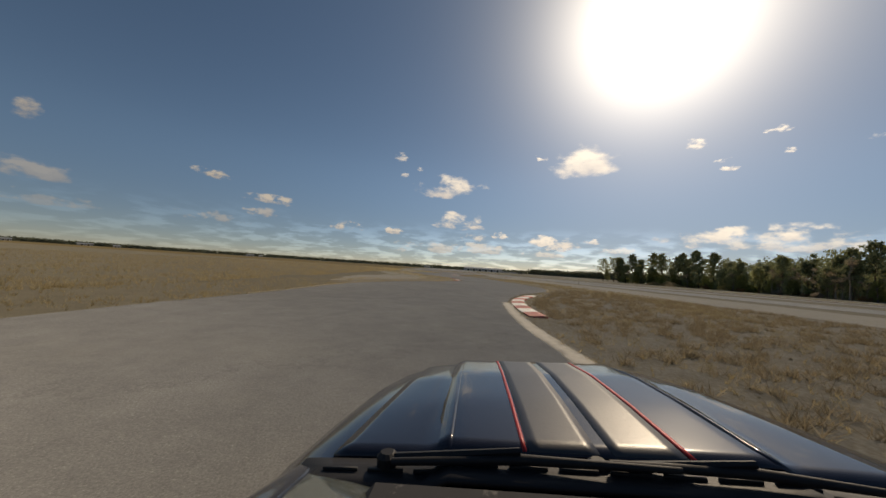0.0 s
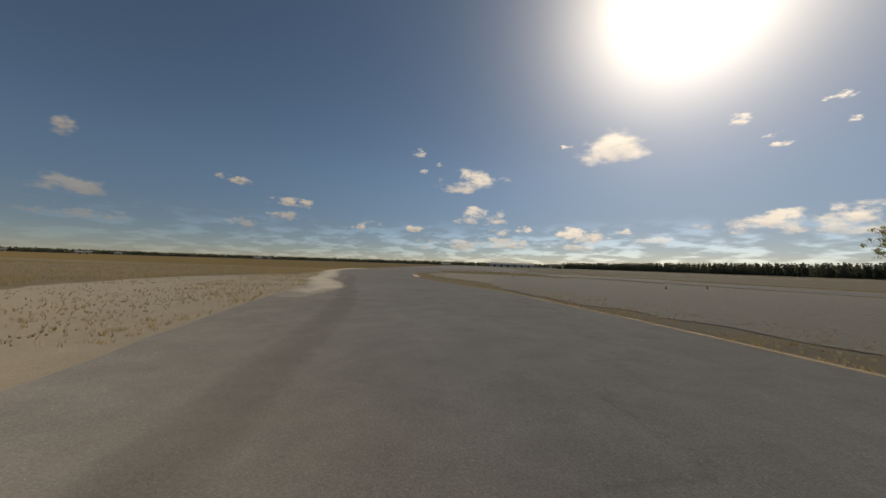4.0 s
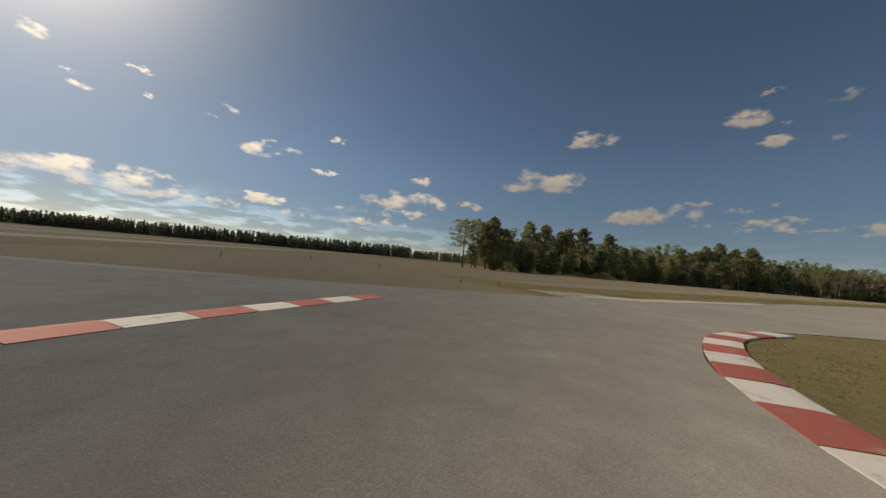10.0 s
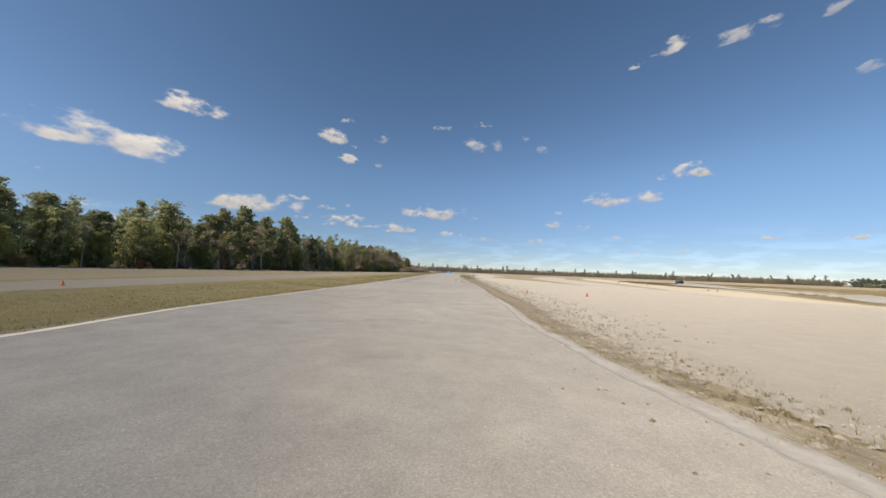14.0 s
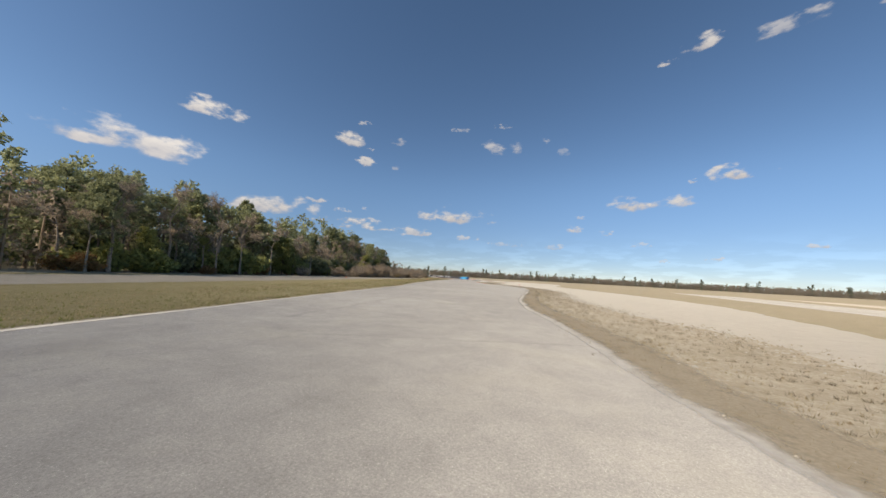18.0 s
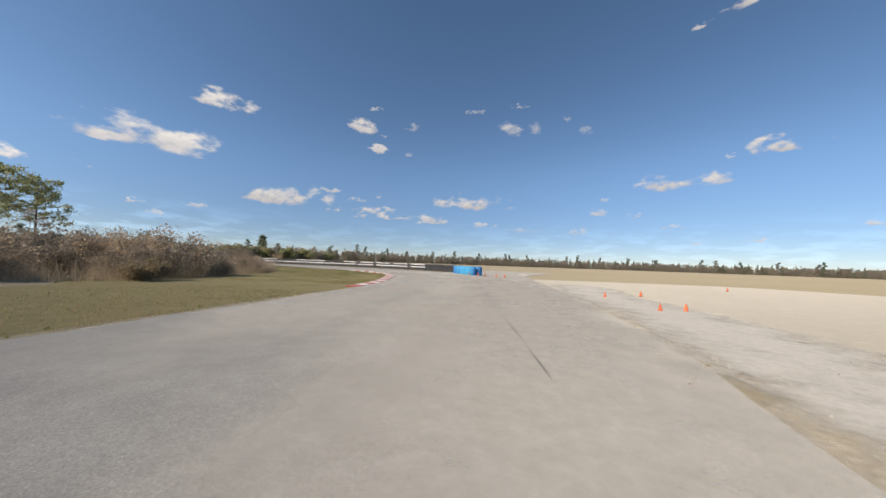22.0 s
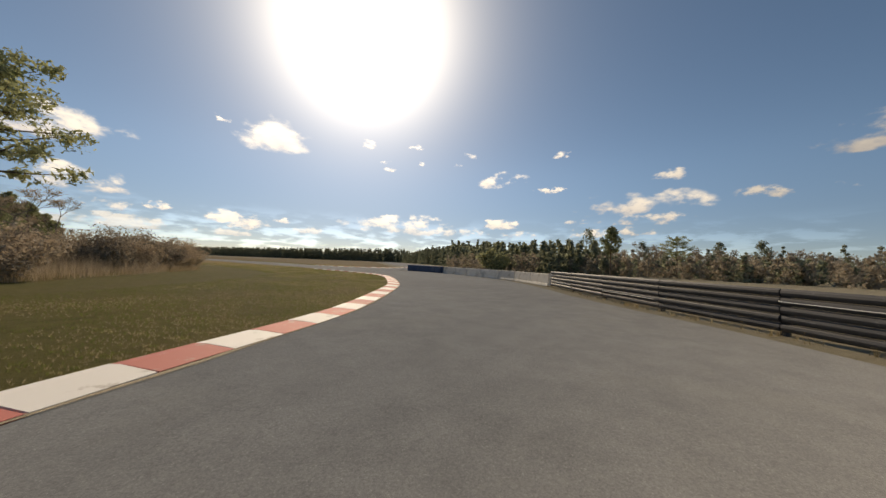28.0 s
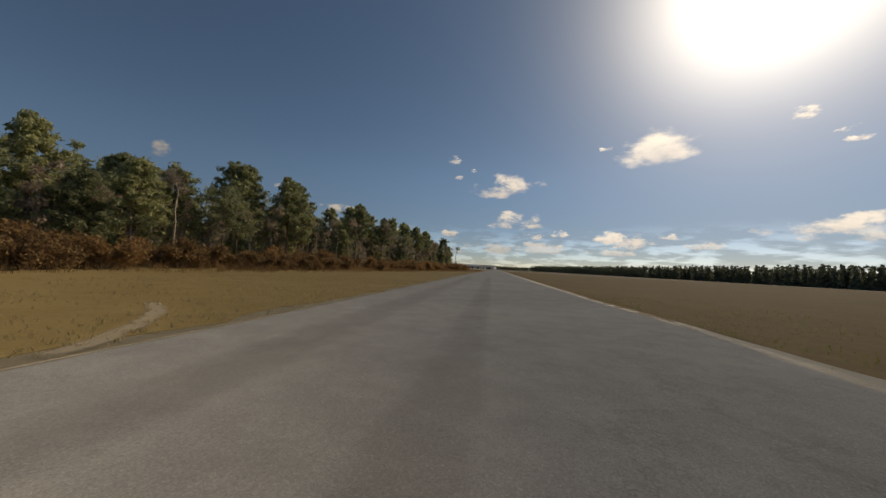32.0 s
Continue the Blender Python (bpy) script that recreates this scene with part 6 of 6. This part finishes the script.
grass("scrub_weeds", [verge([(6, -20), (6.5, 14)], s, 60, 7, 0.10, 0.007, 31 + s, 0.7, 8, 0.0) for s in (-1, 1)] + [verge([(9, 14), (12, 26), (12, 40), (8.5, 62)], s, 130, 3.4, 0.10, 0.007, 41 + s, 0.7, 8, 0.0) for s in (-1, 1)], M_STRAW, "small dry weeds on the sandy scrub")
g = np.random.default_rng(63)
tuft_spots = scatter(g, [(-1.2, 3), (0.4, 15), (3.4, 22), (6.6, 29), (12, 33), (15.2, 20), (15.8, 2), (8, 1)], 900, 1.0, 2.0)
tuft_spots = np.repeat(np.array(tuft_spots)[:, :2], 9, axis=0) + g.normal(0, 0.10, (9 * len(tuft_spots), 2))
grass("brown_weeds", [blades(g, tuft_spots, 0.17, 0.008, 7, 0.75, 0.012)], M_DEADGRASS, "clumps of dead brown weeds on pale sand")
g = np.random.default_rng(61)
grass("brush_stems", [blades(g, scatter(g, BRUSH, 15000, 1.0, 9.0), 1.1, 0.007, 9, 0.3), blades(g, scatter(g, [(113, -6), (118, -14), (124, -34), (132, -50), (124, -56), (117, -48), (114, -30)], 1600, 1.0, 9.0), 1.4, 0.014, 8, 0.22)], M_TWIG, "dense thicket of bare grey-brown stems")
for line, side, off, sd in ((EAST_WOODS, -1, 0, 51), (BRUSH[:14], 1, 0, 52)):
    grass("broom_grass", [verge(line, side, 70, 14, 0.75 if sd == 51 else 0.5, 0.011 if sd == 51 else 0.006, sd, 0.22, 7)], M_BROOM if sd == 51 else M_DEADGRASS, "tall russet broom grass below the woods" if sd == 51 else "tall tan grass before the brush")

def clods(name, spots, low, high, mat, label, seed):
    """Loose lumps of stone and dirt, each an uneven eight-sided pebble."""
    g = np.random.default_rng(seed)
    n = len(spots)
    r = low + (high - low) * g.uniform(0, 1, n) ** 3
    base = np.array([(1, 0, 0), (0, 1, 0), (-1, 0, 0), (0, -1, 0), (0, 0, 0.75), (0, 0, -0.5)])
    corners = base[None] * r[:, None, None] * g.uniform(0.6, 1.3, (n, 6, 1))
    turn = g.uniform(0, 6.28, n)
    c, sn = np.cos(turn)[:, None], np.sin(turn)[:, None]
    x, y = corners[..., 0] * c - corners[..., 1] * sn, corners[..., 0] * sn + corners[..., 1] * c
    p = np.stack([x + spots[:, :1], y + spots[:, 1:2], corners[..., 2] + 0.03], -1)
    tri = np.array([(0, 1, 4), (1, 2, 4), (2, 3, 4), (3, 0, 4), (1, 0, 5), (2, 1, 5), (3, 2, 5), (0, 3, 5)])
    return tagged(triangles(name, p[:, tri].reshape(-1, 3), mat), label, "stones", kind="stuff")


def along(line, spread, per_metre, seed, shift=0.0):
    g = np.random.default_rng(seed)
    c = curve_through(line, 0.4)
    k = g.integers(0, len(c), int(per_metre * len(c) * 0.4))
    return c[k] + normals_of(c)[k] * (shift + g.normal(0, spread, len(k)))[:, None]


clods("limestone_clods", np.vstack([along(LIME_IN[2:30], 0.55, 70, 71), along(MID_R[1:14], 0.5, 22, 72, -0.7)]), 0.012, 0.055, M_SAND, "pale limestone clods strewn along the pad's border", 73)
clods("dirt_clods", np.vstack([along(LIME_IN[2:30], 0.8, 40, 74, 0.6), along([(6, -5), (6.5, 14), (10, 26), (9, 40)], 2.6, 60, 75)]), 0.012, 0.045, M_DIRT, "small brown clods on the sandy scrub", 76)
clods("gravel_clods", along([(22.6, 175), (22.6, 172), (24.2, 168.4), (25.9, 164.4), (27.4, 161), (29.6, 155)], 0.5, 160, 77), 0.012, 0.05, M_SAND, "pale gravel lumps on the shoulder", 78)
grass("barrier_tufts", [blades(np.random.default_rng(81), along(RAIL[1:], 0.12, 5, 82, 0.3), 0.17, 0.006, 9, 0.5, 0.03)], M_STRAW, "dry tufts growing at the barrier's foot")
grass("scrub_tufts", [blades(np.random.default_rng(83), np.vstack([along(MID_R[6:20], 1.0, 26, 84, -2.2), along(LIME_IN[8:25], 1.0, 22, 85, 0.9)]), 0.07, 0.005, 9, 0.7, 0.02)], M_DEADGRASS, "low dead weeds on the sandy scrub strip")

# ---- far buildings ----
def gable_hall(x, y, turn, long, deep, eaves, ridge, bays, label):
    """A long metal hall: walls, gabled roof, doors and windows along its front."""
    ob = tagged(new("metal_hall"), label, "building")
    part("wall", box((long, deep, eaves), (0, 0, eaves / 2)), M_WHITEWALL, ob)
    h, d = long / 2 + 0.6, deep / 2 + 0.6
    v = [(-h, -d, eaves - 0.1), (h, -d, eaves - 0.1), (h, 0, ridge), (-h, 0, ridge), (h, d, eaves - 0.1), (-h, d, eaves - 0.1)]
    v += [(a, b, c + 0.25) for a, b, c in v]
    f = [(6, 7, 8, 9), (9, 8, 10, 11), (0, 3, 2, 1), (3, 5, 4, 2), (0, 1, 7, 6), (4, 5, 11, 10), (1, 2, 8, 7), (2, 4, 10, 8), (3, 0, 6, 9), (5, 3, 9, 11)]
    solid("roof", v, f, M_GREYROOF, ob)
    for k in range(bays):
        cx = (k + 0.5) / bays * long - long / 2
        if k % 2:
            part("door", box((long / bays * 0.6, 0.12, eaves * 0.72), (cx, -deep / 2 - 0.03, eaves * 0.36), bevel=0.02), M_DARK, ob)
        else:
            part("window", box((long / bays * 0.45, 0.12, eaves * 0.22), (cx, -deep / 2 - 0.03, eaves * 0.6), bevel=0.02), M_DARK, ob)
    ob.matrix_world = pose(x, y, 0, 0, 0, turn)
    return ob


def open_canopy(x, y, turn, long, deep, high, label):
    ob = tagged(new("canopy"), label, "canopy")
    part("roof", box((long, deep, 0.9), (0, 0, high), bevel=0.15), M_GREYROOF, ob)
    for sx in (-0.45, -0.15, 0.15, 0.45):
        for sy in (-0.42, 0.42):
            part("post", box((0.3, 0.3, high - 0.4), (sx * long, sy * deep, (high - 0.4) / 2)), M_STEEL, ob)
    part("kiosk", box((long * 0.3, deep * 0.5, 2.8), (long * 0.2, 0, 1.4)), M_DARK, ob)
    ob.matrix_world = pose(x, y, 0, 0, 0, turn)
    return ob


def trailer():
    ob = tagged(new("trailer"), "white box trailer parked by the far hall", "trailer")
    part("body", box((6.4, 2.4, 2.3), (0, 0, 1.85), bevel=0.12), M_WHITEWALL, ob)
    part("chassis", box((7.2, 1.2, 0.2), (0.4, 0, 0.6)), M_DARK, ob)
    for sx in (-1.4, -0.5):
        for sy in (-1.1, 1.1):
            bm = lathe([(0.36, -0.12), (0.4, -0.08), (0.4, 0.08), (0.36, 0.12)], 14)
            bmesh.ops.rotate(bm, verts=bm.verts, cent=(0, 0, 0), matrix=Matrix.Rotation(math.pi / 2, 3, 'X'))
            bmesh.ops.translate(bm, verts=bm.verts, vec=(sx, sy, 0.4))
            part("wheel", bm, M_BLACK_RAIL, ob)
    return ob


def toward(az, dist, ox=-14.0, oy=145.0):
    return ox + math.sin(radians(az)) * dist, oy + math.cos(radians(az)) * dist


hx, hy = toward(9.6, 760)
gable_hall(hx, hy, -10, 105, 30, 7.0, 10.5, 13, "long white metal hangar with a grey roof")
cx_, cy_ = toward(18.0, 560)
open_canopy(cx_, cy_, -18, 26, 14, 7.5, "grey flat canopy on steel posts by the paddock")
tr = trailer()
tr["group"] = "parked trailers of the paddock"
for k in range(9):
    x, y = toward(13.4 + 0.42 * k, 650 + (k * 7) % 12)
    m = pose(x, y, 0, 0, 0, 70 + (k * 37) % 30)
    if k:
        copy_thing(tr, m)
    else:
        tr.matrix_world = m
for az, d, w in ((-54, 1050, 26), (-51, 1060, 14), (-35, 1000, 20), (-33.4, 1010, 10), (-60, 1080, 16), (-2.4, 780, 16)):
    x, y = toward(az, d)
    gable_hall(x, y, -az, w, 11, 3.6, 6.0, 5, "small white shed on the far airfield edge")

# -- the parked sports car --
M_CARPAINT, cn, cl, cb = material("dark_blue_black_car_paint", 0.18, 0.0, 0.3)
cb.inputs["Coat Weight"].default_value, cb.inputs["Coat Roughness"].default_value = 0.5, 0.05
flake = ramp(cn, cl, noise_node(cn, cl, 900, 2, 0.6), [(0.4, (0.010, 0.012, 0.022)), (0.7, (0.030, 0.034, 0.052))])
cl.new(flake, cb.inputs["Base Color"])
M_STRIPE = paint_material("grey_satin_stripe", (0.060, 0.060, 0.064), 0.4, (0.09, 0.09, 0.09), 0.7, 12.0, spec=0.5)
M_PINLINE = paint_material("red_pin_line", (0.62, 0.03, 0.03), 0.4, (0.5, 0.05, 0.05), 0.75, 12.0)
M_TRIM = paint_material("black_plastic_trim", (0.020, 0.020, 0.022), 0.6, (0.05, 0.05, 0.05), 0.66, 14.0)
M_TYRE = paint_material("black_tyre_rubber", (0.022, 0.022, 0.023), 0.85, (0.07, 0.065, 0.06), 0.6, 10.0)
M_RIM = paint_material("dark_alloy_rim", (0.16, 0.16, 0.17), 0.35, (0.1, 0.1, 0.1), 0.7, 9.0, metal=0.8)
M_LAMP = paint_material("headlight_lens", (0.55, 0.56, 0.58), 0.12, (0.4, 0.4, 0.4), 0.8, 8.0, spec=0.6)
M_REDLAMP = paint_material("red_tail_light_lens", (0.35, 0.015, 0.015), 0.15, (0.3, 0.02, 0.02), 0.8, 8.0, spec=0.6)
M_SEATS = paint_material("dark_grey_cabin_cloth", (0.05, 0.05, 0.052), 0.9)
M_GLASS, gn, gl, gb = material("tinted_car_glass", 0.02, 0.0, 0.5)
gb.inputs["Base Color"].default_value = (0.55, 0.62, 0.58, 1)
gb.inputs["Transmission Weight"].default_value = 0.85
gb.inputs["IOR"].default_value = 1.45

CAR_X = 0.46
car = tagged(new("sports_car"), "dark blue-black sports car with grey bonnet stripes", "car")
car.matrix_world = pose(-4.0, 0.0, 0.036, 0, 0, -6.0) @ pose(CAR_X, 0, 0, 0, -3.7, 0)
# stations along the car: place, half width, deck height, shoulder height
STATIONS = [(2.52, 0.62, 0.60, 0.56), (2.40, 0.78, 0.70, 0.64), (2.15, 0.88, 0.79, 0.73), (1.75, 0.94, 0.842, 0.785), (1.35, 0.965, 0.862, 0.82), (1.02, 0.97, 0.865, 0.85), (0.5, 0.965, 0.86, 0.86), (-0.6, 0.97, 0.87, 0.87), (-1.2, 0.985, 0.90, 0.89), (-1.8, 0.975, 0.92, 0.88), (-2.15, 0.90, 0.90, 0.84), (-2.30, 0.80, 0.80, 0.76)]


def deck(y, x):
    """Height of the body over the ground at a place."""
    q = sorted(STATIONS)
    ys = [s[0] for s in q]
    w, top, sh = (float(np.interp(y, ys, [s[k] for s in q])) for k in (1, 2, 3))
    a = abs(x) / w
    return top + (sh - top) * min(1.0, max(0.0, (a - 0.5) / 0.42)) ** 2 - (0.05 * max(0.0, (a - 0.9) / 0.1) ** 2)


def body_shell():
    v, f = [], []
    prof = (0.0, 0.25, 0.5, 0.7, 0.84, 0.93, 1.0)
    ring = 2 * (len(prof) + 2) - 1
    for y, w, top, sh in STATIONS:
        half = [(a * w, deck(y, a * w)) for a in prof] + [(w * 1.005, 0.5), (w * 0.96, 0.2)]
        v += [(-x, y, z) for x, z in half[:0:-1]] + [(x, y, z) for x, z in half]
    for i in range(len(STATIONS) - 1):
        for k in range(ring - 1):
            f.append((i * ring + k, (i + 1) * ring + k, (i + 1) * ring + k + 1, i * ring + k + 1))
        f.append((i * ring + ring - 1, (i + 1) * ring + ring - 1, (i + 1) * ring, i * ring))
    f.append(tuple(range(ring)))
    f.append(tuple(range((len(STATIONS) - 1) * ring, len(STATIONS) * ring))[::-1])
    return v, f


v, f = body_shell()
solid("body", v, f, M_CARPAINT, car, smooth=True)


def bulge(x):
    return 0.028 * max(0.0, min(1.0, (0.50 - abs(x)) / 0.05))


def panel(name, x0, x1, y0, y1, lift, mat, parent, label="", nx=12, ny=14, taper=0.0):
    """A thin skin that follows the deck between two sides."""
    v, f = [], []
    for layer in (0.0, -0.012):
        for j in range(ny + 1):
            y = y0 + (y1 - y0) * j / ny
            k = 1.0 - taper * j / ny
            for i in range(nx + 1):
                x = (x0 + (x1 - x0) * i / nx) * k
                v.append((x, y, deck(y, x) + bulge(x) + lift + layer))
    n, s = (nx + 1) * (ny + 1), nx + 1
    for j in range(ny):
        for i in range(nx):
            a = j * s + i
            f.append((a, a + 1, a + s + 1, a + s))
            f.append((n + a, n + a + s, n + a + s + 1, n + a + 1))
    for j in range(ny):
        for a, b in ((j * s, (j + 1) * s), ((j + 1) * s + nx, j * s + nx)):
            f.append((a, b, n + b, n + a))
    for i in range(nx):
        f.append((i + 1, i, n + i, n + i + 1))
        f.append((ny * s + i, ny * s + i + 1, n + ny * s + i + 1, n + ny * s + i))
    return solid(name, v, f, mat, parent, label, smooth=True)


bonnet = panel("bonnet", -0.80, 0.80, 0.965, 2.22, 0.016, M_CARPAINT, car, "glossy blue-black bonnet with a raised centre", 40, 18, 0.16)
for s in (-1, 1):
    panel("stripe", s * 0.02, s * 0.215, 0.97, 2.21, 0.0195, M_STRIPE, bonnet, "grey satin bonnet stripe", 6, 18)
    panel("pin_line", s * 0.222, s * 0.234, 0.97, 2.21, 0.0205, M_PINLINE, bonnet, "thin red line beside the stripe", 1, 18)
    panel("crease", s * 0.44, s * 0.50, 0.975, 2.05, 0.0185, M_CARPAINT, bonnet, "", 4, 14)
panel("cowl", -0.88, 0.88, 0.835, 0.957, 0.010, M_TRIM, car, "black plastic cowl below the glass", 24, 3)
for k in range(12):
    panel("cowl_rib", -0.80 + 0.13 * k, -0.70 + 0.13 * k, 0.895, 0.903, 0.018, M_TRIM, car, "", 2, 1)
# glass, roof and cabin
WB, WT = 0.74, 0.56
def skin(name, quad, mat, label, thick=0.012, bow=0.05, n=10):
    a, b, c, d = (Vector(q) for q in quad)
    nrm = (b - a).cross(d - a).normalized()
    v, f = [], []
    for off in (0.0, -thick):
        for j in range(n + 1):
            for i in range(n + 1):
                u, w = i / n, j / n
                q = (a * (1 - u) + b * u) * (1 - w) + (d * (1 - u) + c * u) * w
                v.append(tuple(q + nrm * (off + bow * math.sin(math.pi * u) * 1.0)))
    s, m = n + 1, (n + 1) ** 2
    for j in range(n):
        for i in range(n):
            k = j * s + i
            f.append((k, k + 1, k + s + 1, k + s))
            f.append((m + k, m + k + s, m + k + s + 1, m + k + 1))
    return solid(name, v, f, mat, car, label, smooth=True)


skin("windscreen", [(-0.82, 0.85, 0.872), (0.82, 0.85, 0.872), (0.60, -0.05, 1.245), (-0.60, -0.05, 1.245)], M_GLASS, "raked windscreen with a green tint", 0.01, 0.05)
skin("roof", [(-0.60, -0.05, 1.25), (0.60, -0.05, 1.25), (0.58, -0.95, 1.25), (-0.58, -0.95, 1.25)], M_CARPAINT, "low dark roof panel", 0.02, 0.035)
skin("rear_window", [(0.68, -1.72, 0.93), (-0.68, -1.72, 0.93), (-0.57, -0.96, 1.245), (0.57, -0.96, 1.245)], M_GLASS, "sloping rear window", 0.01, 0.04)
for s in (-1, 1):
    q = [(s * 0.82, 0.9, 0.87), (s * 0.61, -0.05, 1.235), (s * 0.59, -0.95, 1.235), (s * 0.80, -1.6, 0.9)]
    skin("side_window", q if s > 0 else q[::-1], M_GLASS, "dark side window", 0.01, 0.0)
    v, f = tube([(s * 0.85, 0.86, 0.86), (s * 0.61, -0.05, 1.25), (s * 0.59, -0.95, 1.25), (s * 0.78, -1.7, 0.92)], [0.035, 0.03, 0.03, 0.04], 8)
    solid("pillar", v, f, M_CARPAINT, car, smooth=True)
    part("mirror", box((0.20, 0.12, 0.13), (s * 1.03, 0.52, 0.90), bevel=0.035), M_CARPAINT, car, smooth=True)
    part("headlight", box((0.34, 0.10, 0.10), (s * 0.58, 2.41, 0.60), bevel=0.03), M_LAMP, car)
    part("tail_light", box((0.30, 0.06, 0.14), (s * 0.52, -2.27, 0.70), bevel=0.02), M_REDLAMP, car)
    for y in (1.52, -1.28):
        bm = lathe([(0.20, -0.12), (0.29, -0.125), (0.335, -0.09), (0.337, 0.09), (0.29, 0.125), (0.20, 0.12)], 32)
        bmesh.ops.rotate(bm, verts=bm.verts, cent=(0, 0, 0), matrix=Matrix.Rotation(math.pi / 2, 3, 'Y'))
        bmesh.ops.translate(bm, verts=bm.verts, vec=(s * 0.87, y, 0.337 - s * 0.056))
        wheel = part("wheel", bm, M_TYRE, car, "black tyre on a dark alloy wheel", True)
        bm = lathe([(0.21, 0.0), (0.225, 0.02), (0.20, 0.03), (0.05, 0.012), (0.03, 0.03)], 24)
        for k in range(5):
            a = 2 * math.pi * k / 5
            box((0.16, 0.045, 0.02), (0, 0, 0), bm)
            new_verts = list(bm.verts)[-8:]
            bmesh.ops.translate(bm, verts=new_verts, vec=(0.12, 0, 0.028))
            bmesh.ops.rotate(bm, verts=new_verts, cent=(0, 0, 0), matrix=Matrix.Rotation(a, 3, 'Z'))
        bmesh.ops.rotate(bm, verts=bm.verts, cent=(0, 0, 0), matrix=Matrix.Rotation(s * math.pi / 2, 3, 'Y'))
        bmesh.ops.translate(bm, verts=bm.verts, vec=(s * 0.985, y, 0.337 - s * 0.056))
        part("rim", bm, M_RIM, wheel, "five-spoke alloy rim")
part("grille", box((1.0, 0.06, 0.16), (0, 2.49, 0.46), bevel=0.02), M_TRIM, car)
part("dashboard", box((1.3, 0.4, 0.12), (0, 0.62, 0.86), bevel=0.04), M_SEATS, car)
for s in (-1, 1):
    part("car_seat", box((0.5, 0.16, 0.6), (s * 0.36, -0.62, 0.86), bevel=0.06), M_SEATS, car)
# wipers lie along the foot of the glass
for k, (pts, arm) in enumerate((([(-0.60, 0.89, 0.905), (-0.25, 0.90, 0.925), (0.14, 0.875, 0.935)], (-0.62, 0.92, 0.895)), ([(-0.02, 0.905, 0.925), (0.32, 0.89, 0.93), (0.66, 0.845, 0.92)], (-0.04, 0.93, 0.90)))):
    v, f = tube(pts, [0.010, 0.014, 0.008], 6)
    wiper = solid("wiper", v, f, M_TRIM, car, "black wiper resting on the windscreen", smooth=True)
    v, f = tube([arm, tuple(np.array(pts[1]) + (0, 0.0, 0.022))], [0.016, 0.009], 6)
    solid("arm", v, f, M_TRIM, wiper)
    bm = lathe([(0.03, 0), (0.03, 0.025), (0.018, 0.035)], 12)
    bmesh.ops.translate(bm, verts=bm.verts, vec=(arm[0], arm[1], arm[2] - 0.015))
    part("pivot", bm, M_TRIM, wiper)
